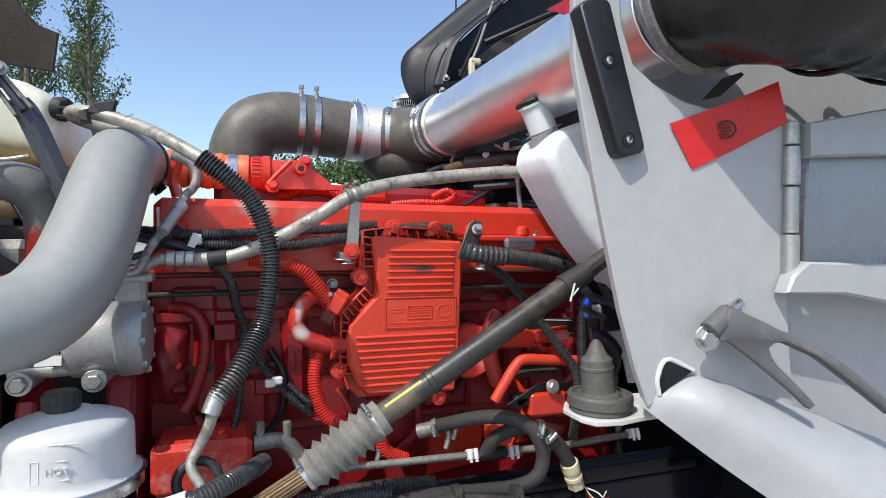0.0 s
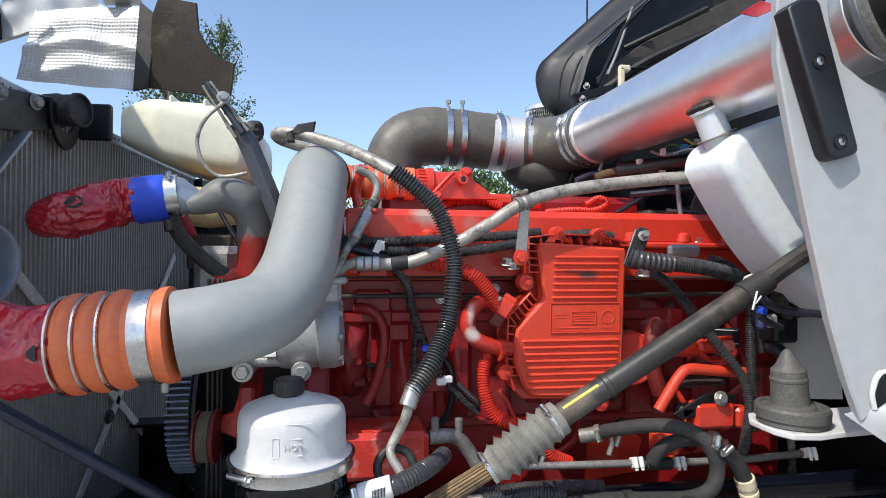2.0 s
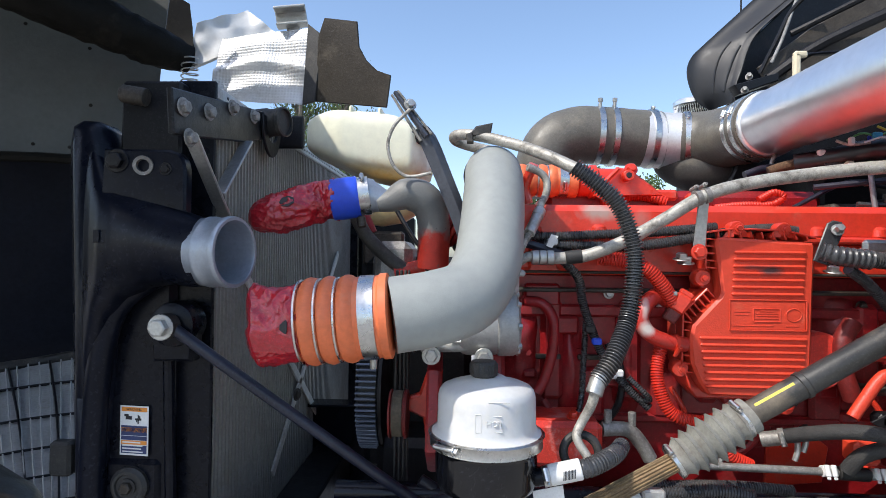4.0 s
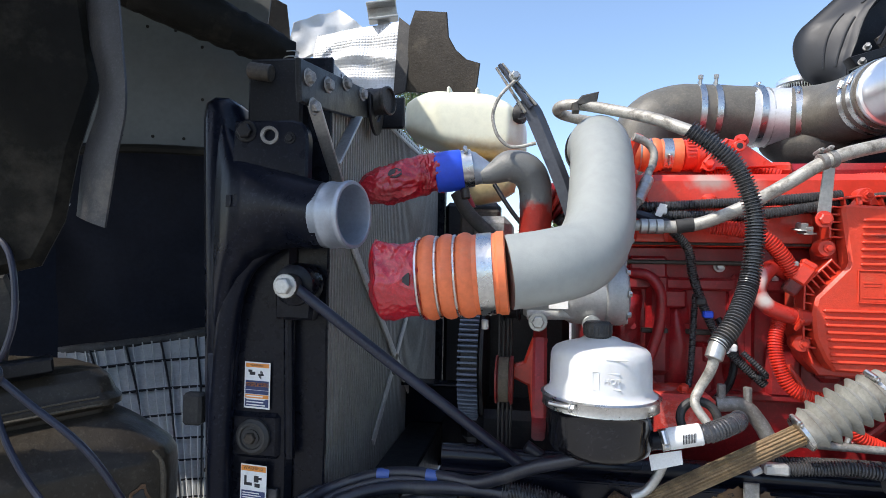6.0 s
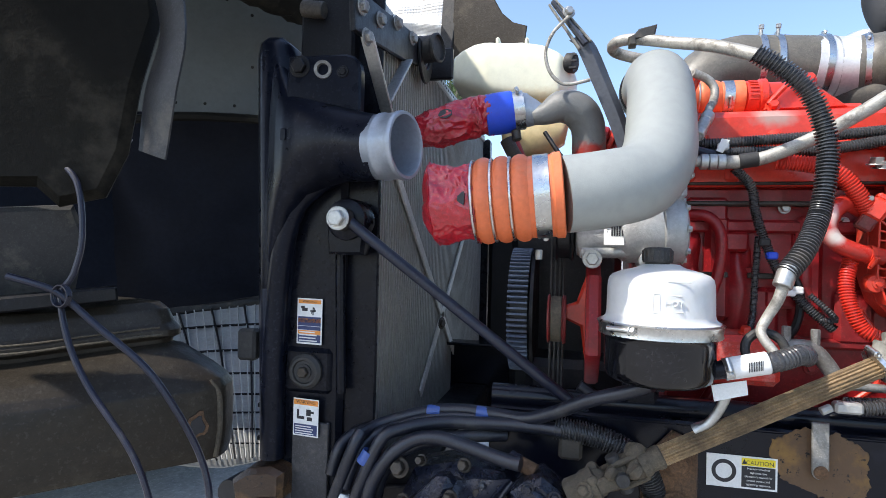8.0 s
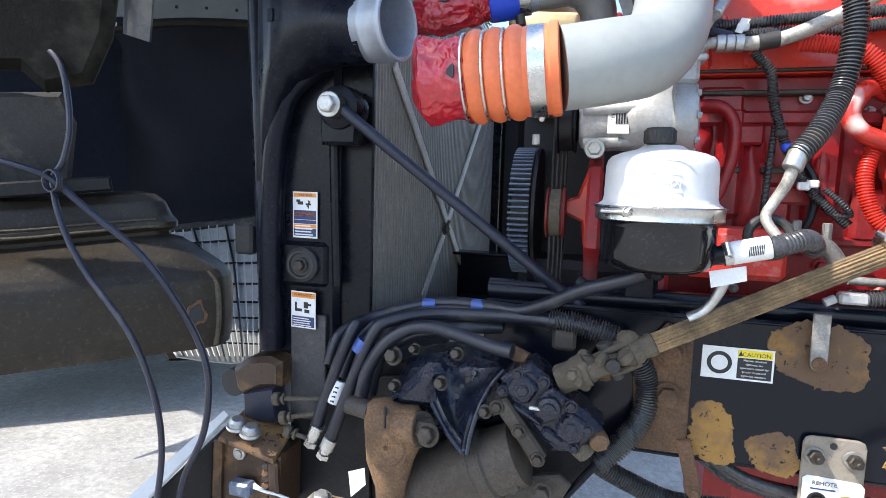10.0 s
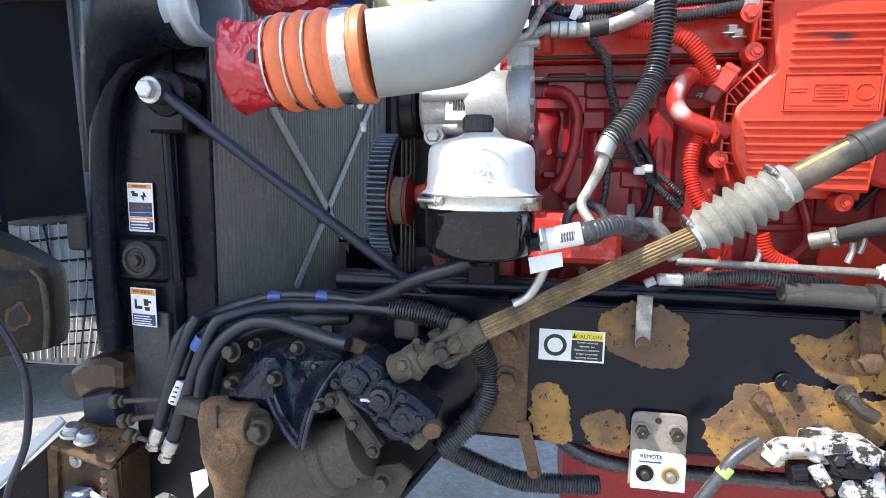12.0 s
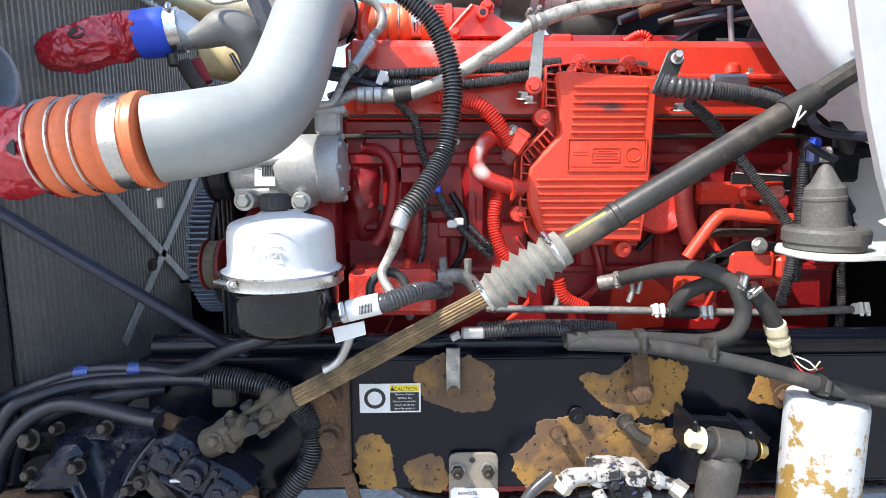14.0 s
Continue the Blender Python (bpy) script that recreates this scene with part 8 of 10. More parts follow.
# ---- rubber mount on its white plate ----
mp = Vector((0.605, 0.855, 1.303))
mount = thing("rubber_mount", mp, "weathered black rubber cone mount on a white steel plate", "mount")
g = Geo().lathe([(0.05, 0.010), (0.0545, 0.012), (0.0545, 0.02), (0.058, 0.022), (0.0585, 0.038), (0.056, 0.043), (0.05, 0.044), (0.047, 0.039), (0.0, 0.039)], Matrix.Translation(mp), 40, 0.015, 5)
part("base_ring", g, "cone", mount, sharp=28)
g = Geo().lathe([(0.041, 0.037), (0.037, 0.043), (0.0315, 0.046), (0.030, 0.052), (0.029, 0.084), (0.030, 0.086), (0.030, 0.09), (0.0285, 0.092), (0.0275, 0.104), (0.0195, 0.112), (0.009, 0.134), (0.004, 0.139), (0.0, 0.140)], Matrix.Translation(mp) @ pose(0, 0, 0, 0, -4, 0), 36, 0.03, 2)
part("cone", g, "cone", mount, sharp=22)
g = Geo().prism([(-0.058, -0.03), (-0.045, -0.055), (0.0, -0.064), (0.05, -0.055), (0.17, -0.045), (0.2, 0.0), (0.2, 0.08), (-0.03, 0.07), (-0.058, 0.03)], 0.010, Matrix.Translation(mp), 0.002)
part("plate", g, "hood_white", mount, "white painted steel plate")
for path, r in (([(0.895, 1.200, 1.351), (0.898, 1.200, 1.226), (0.908, 1.200, 1.110), (0.854, 1.150, 1.048), (0.784, 1.100, 1.017)], 0.008),):
    conduit(path, r, "thin black conduit hanging beside the rubber mount")
for path, r in (([(0.721, 1.120, 1.546), (0.726, 1.100, 1.550), (0.727, 1.080, 1.563), (0.694, 1.050, 1.549)], 0.007), ([(0.697, 1.050, 1.562), (0.679, 1.030, 1.532), (0.701, 1.020, 1.501), (0.740, 1.000, 1.491), (0.786, 0.980, 1.487)], 0.0085), ([(0.717, 1.100, 1.528), (0.686, 1.080, 1.553), (0.689, 1.060, 1.563)], 0.004)):
    solid("loom_wire", Geo().sweep(path, r, 10, 0.008), "wire" if r > 0.005 else "label_w", "wire at the shaft's upper joint", "wire", "loom wires")
for p, s, m in (((0.744, 1.100, 1.482), (0.022, 0.02, 0.022), "blue"), ((0.763, 1.100, 1.460), (0.03, 0.022, 0.03), "alu"), ((0.743, 1.100, 1.458), (0.022, 0.02, 0.034), "ink_blue"), ((0.826, 1.150, 1.436), (0.06, 0.06, 0.06), "black_plate")):
    solid("loom_plug", Geo().box(p, s, pose(0, 0, 0), 0.006), m, "plastic loom plug beside the rubber mount", "connector", "loom plugs")
g = Geo().cyl(S0 - SD * 0.012, S0 + SD * 0.05, 0.0262, 24, 0.022)
g.sweep([S0 + SD * 0.04, S0 + SD * 0.1 + Vector((0.01, 0, 0.01)), S0 + SD * 0.2], 0.018, 10, 0.02)
part("upper_joint", g, "rubber", shaft)
lq = Vector((0.12, -0.55, 0.8))
lq = (lq - SD * lq.dot(SD)).normalized()
lw = SD.cross(lq).normalized()
lm = Matrix((SD, lw, lq)).transposed().to_4x4()
lm.translation = S2 + SD * 0.072 + lq * 0.0222
g = Geo().box((0, 0, 0), (0.08, 0.0055, 0.0012), lm, 0.0003)
part("yellow_label", g, "yellow_lab", shaft)
for f, r in ((0.0, 0.0345), (1.0, 0.03)):
    part("boot_clamp", hose_clamp(Geo(), S2.lerp(S3, f), S2 - S3, r, 0.008, (0, -0.4, 1)), "steel", shaft)

# ---- header tank above the radiator, strap and wire hook ----
M["amber_tank"] = flecked("aged_tank_plastic", (0.9, 0.88, 0.68), (0.74, 0.55, 0.26), (0.4, 0.3, 0.14), 7.0, 0.5, 60.0, 0.76, 0.35, 0.1, (1.845, 5.0), 0.16)
M["coolant"] = mat("amber_stained_plastic", (0.6, 0.48, 0.24), 0.4, 0, 0.15, 6, (0.62, 0.5, 0.28), 0.3, 6, 0.2, 50, subsurf=0.2)
M["strap_grey"] = mat("blue_grey_strap_paint", (0.075, 0.082, 0.10), 0.42, 0.2, 0.15, 14, (0.08, 0.08, 0.09), 0.2, 12, 0.2, 120)
surge = thing("header_tank", (-0.6, 1.6, 1.78), "yellowed translucent plastic header tank above the radiator", "tank")
TANK_X = (-0.785, -0.772, -0.745, -0.70, -0.64, -0.56, -0.50, -0.46, -0.425, -0.408, -0.400)
TANK_HI = (1.975, 1.998, 2.010, 2.018, 2.017, 2.014, 2.003, 1.983, 1.958, 1.935, 1.915)
TANK_LO = (1.915, 1.897, 1.885, 1.864, 1.838, 1.815, 1.806, 1.806, 1.812, 1.826, 1.845)


def tank_at(u, v):
    """A blown tank with soft edges: v along it, u round its section."""
    k = max(0.0, min(0.9999, (v - 0.02) / 0.96)) * (len(TANK_X) - 1)
    i = int(k)
    w = k - i
    x, hi, low = (q[i] + (q[i + 1] - q[i]) * w for q in (TANK_X, TANK_HI, TANK_LO))
    mid, half = (hi + low) / 2, (hi - low) / 2
    deep = 0.17 * min(1.0, half / 0.085)
    if v < 0.02 or v > 0.98:
        half, deep = half * 0.02, deep * 0.02
    a = 2 * math.pi * u
    c, q = math.cos(a), math.sin(a)
    sy, sz = math.copysign(abs(c) ** 0.42, c), math.copysign(abs(q) ** 0.42, q)
    swell = 0.004 * noise.noise((x * 9, sy * 1.4, sz * 1.4))
    return Vector((x, 1.72 + (deep + swell) * sy, mid + (half + swell) * sz))


part("shell", Geo().grid(tank_at, 64, 50), "amber_tank", surge, sharp=60)
lo = [(-0.620, 1.560, 1.784), (-0.420, 1.560, 1.768), (-0.432, 1.560, 1.709), (-0.475, 1.560, 1.681), (-0.540, 1.560, 1.669), (-0.591, 1.560, 1.676), (-0.612, 1.560, 1.716)]
g = Geo().prism([(p[0], p[2]) for p in lo], 0.09, facing_camera_side(0, 1.65, 0), 0.018)
part("lower_lobe", g, "coolant", surge, "amber coolant-filled lower lobe", sharp=60)
for x, z in ((-0.631, 2.017), (-0.545, 2.011)):
    g = Geo().box((x, 1.64, z - 0.012), (0.012, 0.14, 0.036), None, 0.005)
    part("notch_rib", g, "amber_tank", surge)
g = Geo().lathe([(0.02, 0), (0.028, 0.002), (0.029, 0.022), (0.026, 0.027), (0.0, 0.027)], aim((-0.43, 1.58, 1.936), (-0.40, 1.568, 1.932)), 26)
cap = part("cap", g, "rubber", surge, "black screw cap")
for k in range(3):
    part("cap_grip", Geo().box((-0.412, 1.549 + 0.004 * abs(k - 1), 1.914 + 0.018 * k), (0.022, 0.006, 0.008), None, 0.002), "rubber", cap)

strap = thing("strap_bar", (-0.29, 1.22, 1.63), "grey pressed steel strap bar with bolted pale top piece", "strap")
BAR_L = smooth_path([(-0.418, 1.225, 1.868), (-0.400, 1.222, 1.846), (-0.360, 1.22, 1.754), (-0.327, 1.222, 1.675), (-0.300, 1.228, 1.600)], 8)
BAR_R = smooth_path([(-0.380, 1.232, 1.882), (-0.357, 1.227, 1.850), (-0.322, 1.225, 1.766), (-0.291, 1.227, 1.688), (-0.262, 1.233, 1.600)], 8)


def strap_face(u, v):
    """A pressed strap with a folded ridge along it: v along, u across."""
    k = v * (len(BAR_L) - 1)
    i = min(int(k), len(BAR_L) - 2)
    a, b = BAR_L[i].lerp(BAR_L[i + 1], k - i), BAR_R[i].lerp(BAR_R[i + 1], k - i)
    ridge = max(0.0, 1 - abs(u - 0.62) / 0.38) if u > 0.62 else max(0.0, 1 - (0.62 - u) / 0.62)
    return a.lerp(b, u) + Vector((0, -0.012, 0)) * ridge


part("bar", Geo().sheet(strap_face, 10, 28, -0.003), "strap_grey", strap, "blue-grey pressed face")
up_a, up_b = Vector((-0.457, 1.224, 1.957)), Vector((-0.383, 1.216, 1.852))
side_x = Vector((0.82, 0, 0.57))
for sgn, wide, tone in ((-1, 0.009, "tube_steel"), (0.15, 0.017, "strap_grey"), (1, 0.008, "tube_steel")):
    o = side_x * (0.0085 * sgn)
    ends = [up_a + o, up_b + o + side_x * (0.006 * sgn)]
    g = Geo().sweep(ends, [(0, wide * 0.62), (1, wide * 0.8)], 8, 0.02, flat=0.55)
    part("top_channel" if tone == "strap_grey" else "channel_lip", g, tone, strap, "" if tone == "strap_grey" else "worn pale channel lip")
for f in (0.12, 0.56, 0.86):
    p = up_a.lerp(up_b, f) + Vector((0, -0.008, 0))
    part("slot", Geo().box(p, (0.007, 0.003, 0.014), pose(0, 0, 0), 0.001), "ink", strap, "dark slot")
g = hex_bolt(Geo(), (-0.420, 1.21, 1.926), (0.3, -1, 0.2), 0.009, 0.012)
part("bolt", g, "zinc", strap)
g = Geo().sweep([(-0.420, 1.205, 1.914), (-0.451, 1.2, 1.881), (-0.466, 1.2, 1.849), (-0.468, 1.2, 1.823), (-0.458, 1.2, 1.790), (-0.436, 1.2, 1.766), (-0.411, 1.2, 1.761), (-0.370, 1.2, 1.769)], 0.0040, 10, 0.006)
part("wire_hook", g, "tube_steel", strap, "bent wire hook")

# ---- upper coolant outlet with blue hose and red tape ----
upper = thing("coolant_outlet", (-0.5, 1.24, 1.6), "cast coolant outlet with blue hose end sealed in red tape", "coolant hose")
bl0, bl1 = Vector((-0.61, 1.262, 1.712)), Vector((-0.545, 1.27, 1.722))
bd = (bl1 - bl0).normalized()
g = Geo().lathe([(0.046, 0), (0.049, 0.003), (0.050, 0.03), (0.049, 0.062), (0.047, 0.066)], aim(bl0, bl1), 30)
part("blue_hose", g, "blue", upper)
g = hose_clamp(Geo(), bl1 + bd * 0.012, bd, 0.0445, 0.026, (0.1, -0.6, 1))
part("band_clamp", g, "steel", upper)
g = Geo().cyl(bl1 + Vector((0.008, -0.02, -0.05)), bl1 + Vector((0.012, -0.022, -0.074)), 0.011, 12)
part("clamp_bolt", g, "oily_bolt", upper)
g = Geo().lathe([(0.043, -0.01), (0.043, 0.012), (0.039, 0.018), (0.030, 0.04), (0.022, 0.058), (0.018, 0.066)], aim(bl1 + bd * 0.012, (-0.46, 1.262, 1.708)), 30)
part("neck_cone", g, "bright_alu", upper, "bare aluminium neck")
M["cast_grimy"] = flecked("grimy_casting", (0.2, 0.2, 0.19), (0.36, 0.022, 0.012), (0.06, 0.055, 0.05), 16.0, 0.5, 60.0, 0.66, 0.5, 0.5, (1.635, 8.0), 0.12)
g = Geo().sweep([(-0.498, 1.255, 1.703), (-0.468, 1.257, 1.711), (-0.432, 1.262, 1.727), (-0.395, 1.275, 1.720), (-0.372, 1.29, 1.685), (-0.368, 1.30, 1.630), (-0.37, 1.31, 1.555)], [(0, 0.019), (0.12, 0.027), (0.24, 0.038), (0.4, 0.042), (0.6, 0.039), (1, 0.039)], 30, 0.006, wobble=0.05)
part("cast_elbow", g, "cast_grimy", upper, "grey casting with red overspray below")
mm = aim((-0.365, 1.36, 1.672), (-0.272, 1.385, 1.625))
for k in range(5):
    g = Geo().lathe([(0.036, 0), (0.043, 0.003), (0.045, 0.009), (0.043, 0.014), (0.036, 0.0165)], mm @ Matrix.Translation((0, 0, 0.017 * k)), 26)
    part("neck_ring", g, "red_shaded" if k % 2 else "worn_red", upper, "red ribbed thermostat neck ring")
g = Geo().cyl((-0.30, 1.33, 1.62), (-0.27, 1.345, 1.585), 0.03, 18)
part("neck_hose", g, "rubber", upper, "black hose end")
wrap_line = smooth_path([bl0 + bd * 0.014, bl0 - bd * 0.03, (-0.685, 1.236, 1.692), (-0.735, 1.224, 1.675), (-0.775, 1.216, 1.66), (-0.79, 1.214, 1.655)], 8)


def wrap_at(u, v):
    """Film wound round the hose end and pinched shut: v from the blue hose to the tip."""
    k = v * (len(wrap_line) - 1)
    i = min(int(k), len(wrap_line) - 2)
    p = wrap_line[i].lerp(wrap_line[i + 1], k - i)
    tan = (wrap_line[i + 1] - wrap_line[i]).normalized()
    side = tan.cross(Vector((0, 0, 1))).normalized()
    up_ = side.cross(tan)
    a = 2 * math.pi * u
    r = 0.0495 - 0.004 * v if v < 0.55 else 0.0473 * max(0.05, 1 - ((v - 0.55) / 0.46) ** 1.7)
    q = Vector((1.2 * math.cos(a), 1.2 * math.sin(a), v * 5))
    r *= 0.92 + 0.26 * (ridged(q * 0.9) - 0.55) + 0.12 * noise.noise(q * 1.1)
    return p + side * (r * math.cos(a)) + up_ * (r * 1.05 * math.sin(a))


g = Geo().grid(wrap_at, 110, 110)
part("tape_wrap", g, "tape", upper, "crumpled red tape wrap", sharp=50)
ring = [Vector(wrap_at(0.44 + 0.05 * math.cos(a), 0.46 + 0.055 * math.sin(a))) for a in [i * math.pi / 7 for i in range(14)]]
part("torn_hole", Geo().panel([p_ + Vector((0, -0.002, 0)) for p_ in ring[::2]], 0.002, 0.0004), "ink", upper, "torn hole in the film, its shade a dark patch")
for path, r, m in (([(-0.577, 1.400, 1.682), (-0.547, 1.400, 1.630), (-0.487, 1.400, 1.572), (-0.442, 1.400, 1.543)], 0.018, "rubber_dusty"), ([(-0.480, 1.450, 1.709), (-0.430, 1.420, 1.632), (-0.369, 1.400, 1.558)], 0.006, "black_plate"), ([(-0.572, 1.450, 1.693), (-0.548, 1.450, 1.640)], 0.02, "red_shaded"), ([(-0.472, 1.400, 1.535), (-0.398, 1.400, 1.555)], 0.02, "red_hose")):
    solid("front_hose", Geo().sweep(path, r, 12, 0.01), m, "short hose between radiator and engine front", "hose", "front hoses")
solid("front_bracket", Geo().box((-0.531, 1.600, 1.604), (0.12, 0.05, 0.1), None, 0.008), "grime", "grimy metal bracket at the engine front", "bracket")
g = Geo().cyl((-0.460, 0.985, 1.389), (-0.460, 0.985, 1.370), 0.007, 10)
solid("drain_fitting", g, "zinc", "small zinc fitting under the hump hose", "fitting")

# ---- antenna ----
ax = (0.976, 2.600, 2.691)
g = Geo().cyl((ax[0], 2.6, 0.0), (ax[0] + 0.01, 2.6, 3.3), 0.004, 6)
solid("antenna", g, "black_plate", "thin dark antenna rod beyond the cab", "antenna")

# ---- on the chassis rail ----
s, base, w, h = sticker("caution_label", -0.143, -0.021, 0.951, 1.012, 1.0835, "white, black and yellow caution label on the black rail",
                        [(0.50, 0.97, 0.72, 0.95, "label_y"), (0.50, 0.97, 0.06, 0.70, "ink")])
writing("CAUTION", 0.0105, base @ Matrix.Translation((w * 0.755, h * 0.76, 0.0018)), "ink", s)
g = Geo().prism([(0.505 * w, 0.76 * h), (0.57 * w, 0.76 * h), (0.537 * w, 0.92 * h)], 0.0004, base @ Matrix.Translation((0, 0, 0.0017)), 0.0001)
part("triangle", g, "ink", s)
for i, line in enumerate(("Maintain wheelnut", "tightness. See", "Operator's manual for", "proper torque and", "tightening sequence.")):
    writing(line, 0.0052, base @ Matrix.Translation((w * 0.735, h * (0.605 - i * 0.12), 0.0018)), "label_w", s)
g = Geo().lathe([(0.0145, 0), (0.0145, 0.0006), (0.0215, 0.0006), (0.0215, 0.0)], base @ Matrix.Translation((w * 0.25, h * 0.5, 0.0012)), 36, closed=False)
part("wheel_ring", g, "ink", s)


def rail_bolt(p, r=0.013, material="rust", length=0.02, label="rusty hexagon bolt through the chassis rail"):
    p = Vector(p)
    g = hex_bolt(Geo(), p, (0, -1, 0), r, length)
    solid("rail_bolt", g, material, label, "bolt", "rail bolts")


def rail_strap(a, b, width, label, material="rust", y=0.0):
    a, b = Vector(a), Vector(b)
    d = (b - a).normalized()
    e = Vector((d.z, 0, -d.x)).normalized() * (width / 2)
    arc = [b + d * (width * 0.5 * math.sin(q)) + e * math.cos(q) for q in [i * math.pi / 8 for i in range(9)]]
    yy = min(a.y, b.y)
    g = Geo().prism([(p.x, p.z) for p in (a - e, a + e, *arc)], 0.006, facing_camera_side(0, yy + 0.003, 0), 0.002)
    st = thing("rail_strap", b, label, "strap", "rail straps")
    part("strap", g, material, st)
    g = hex_bolt(Geo(), b + Vector((0, -0.003, 0)), (0, -1, 0), width * 0.33, 0.008)
    part("strap_bolt", g, "oily_bolt" if material != "rust" else "rust", st)
    g = Geo().lathe([(width * 0.2, 0), (width * 0.44, 0.001), (width * 0.42, 0.004), (width * 0.2, 0.005)], facing_camera_side(b.x, yy - 0.003, b.z), 20, 0.08)
    part("washer", g, "rust", st)


rail_strap((0.043, 1.070, 1.089), (0.044, 1.075, 1.000), 0.028, "pale rusty steel strap bolted to the rail", "dirty_alu")
rail_strap((0.406, 1.060, 1.094), (0.416, 1.072, 0.994), 0.032, "rusty steel strap bolted on a rust patch", "rust")
rail_strap((-0.168, 1.070, 0.833), (-0.142, 1.060, 0.733), 0.026, "rusty steel strap under the steering gear", "rust")
rail_strap((0.690, 1.070, 1.035), (0.709, 1.070, 0.981), 0.04, "rusty steel tab on the rail", "rust")
rail_bolt((0.416, 1.066, 0.995), 0.017)
rail_bolt((0.704, 1.060, 0.985), 0.016)
rail_bolt((0.294, 1.080, 0.941), 0.011, "black_plate", 0.02, "black bolt head on the chassis rail")
rail_bolt((0.254, 1.078, 0.906), 0.011, "rust", 0.03)
rail_bolt((0.391, 1.075, 0.929), 0.012, "grime", 0.03)
g = Geo().sweep([(0.253, 1.060, 0.915), (0.263, 1.045, 0.899), (0.262, 1.040, 0.895)], 0.006, 10, 0.008)
solid("air_stub", g, "rust", "short rusty stud on the rail", "stud", "air stubs")
g = Geo().sweep([(0.385, 1.060, 0.937), (0.400, 1.050, 0.917), (0.427, 1.045, 0.901)], 0.013, 10, 0.008)
solid("air_stub", g, "grime", "short black tube stub on the rail", "tube", "air stubs")
# remote plate with two bolts
rp = thing("remote_plate", (0.085, 1.07, 0.77), "dusty steel plate with two bolts and a white label", "plate")
pl = [(0.035, 1.072, 0.849), (0.135, 1.072, 0.849), (0.141, 1.072, 0.795), (0.136, 1.072, 0.729), (0.029, 1.072, 0.717), (0.022, 1.072, 0.830)]
x0, x1 = pl[0][0], pl[1][0]
M["plate_tan"] = flecked("dust_caked_plate", (0.29, 0.25, 0.20), (0.16, 0.10, 0.055), (0.04, 0.03, 0.025), 16.0, 0.56, 60.0, 0.64, 0.8, 0.6, soft=0.1)
g = Geo().prism([(x0, 0.72), (x1, 0.72), (x1, 0.852), (x1 - 0.004, 0.862), (x1 - 0.014, 0.866), (x0 + 0.014, 0.866), (x0 + 0.004, 0.862), (x0, 0.852)], 0.008, facing_camera_side(0, 1.08, 0), 0.002)
part("plate", g, "plate_tan", rp)
for p in ((0.052, 1.071, 0.832), (0.113, 1.071, 0.832)):
    g = Geo().lathe([(0.006, 0), (0.0165, 0.001), (0.0155, 0.004), (0.006, 0.005)], facing_camera_side(*p), 22)
    part("washer", g, "dirty_alu", rp)
    g = hex_bolt(Geo(), Vector(p) + Vector((0, -0.004, 0)), (0, -1, 0.1), 0.0115, 0.016, False)
    g.cyl(Vector(p), Vector(p) + Vector((0, -0.032, 0.002)), 0.0062, 12)
    part("bolt", g, "oily_bolt", rp)
part("hole", Geo().cyl((0.082, 1.073, 0.852), (0.082, 1.0705, 0.852), 0.006, 14), "ink", rp)
g = Geo().prism([(x0 + 0.004, 0.715), (x1 + 0.002, 0.715), (x1 + 0.001, 0.782), (x1 - 0.006, 0.790), (x0 + 0.010, 0.794), (x0 + 0.003, 0.788)], 0.0015, facing_camera_side(0, 1.071, 0), 0.0004)
part("white_label", g, "label_w", rp, "white label")
writing("REMOTE", 0.0105, facing_camera_side((x0 + x1) / 2 - 0.012, 1.0685, 0.778), "ink", rp)
part("small_print", Geo().box(((x0 + x1) / 2 - 0.014, 1.0687, 0.7705), (0.04, 0.001, 0.0025), None, 0.0003), "ink_blue", rp)
for dx, tone in ((-0.022, "black_plate"), (0.024, "brass")):
    pc = ((x0 + x1) / 2 + dx, 1.0695, 0.748)
    g = Geo().lathe([(0.013, 0), (0.0165, 0.0015), (0.0155, 0.005), (0.012, 0.005), (0.0115, 0.002), (0.004, 0.002)], facing_camera_side(*pc), 24, closed=False)
    port = part("port", g, tone, rp)
    part("port_stud", Geo().lathe([(0.009, 0), (0.0085, 0.012), (0.006, 0.014), (0, 0.014)], facing_camera_side(*pc), 16), "oily_bolt" if tone == "black_plate" else "dirty_alu", port)
# air valve
av = thing("air_valve", (0.36, 1.0, 0.82), "dusty grey and black air valve with fittings", "valve")
def at13(cx, cy):
    return Vector((0.352 + (cx - 985) * 0.00072, 0.99, 0.845 - (cy - 520) * 0.00072))


M["dusty_white"] = flecked("dust_caked_casting", (0.44, 0.43, 0.41), (0.03, 0.028, 0.026), (0.012, 0.012, 0.012), 34.0, 0.52, 120.0, 0.6, 0.7, 0.9)


def block13(name, cx, cy, w, h, y0, depth, m, turn=0.0):
    c = at13(cx, cy)
    k = 0.00072
    g = Geo().prism([(-w * k / 2, -h * k * 0.36), (-w * k * 0.36, -h * k / 2), (w * k * 0.36, -h * k / 2), (w * k / 2, -h * k * 0.36), (w * k / 2, h * k * 0.36), (w * k * 0.36, h * k / 2), (-w * k * 0.36, h * k / 2), (-w * k / 2, h * k * 0.36)], depth, facing_camera_side(c.x, y0, c.z) @ Matrix.Rotation(radians(turn), 4, "Z"), 0.004)
    part(name, g, m, av)


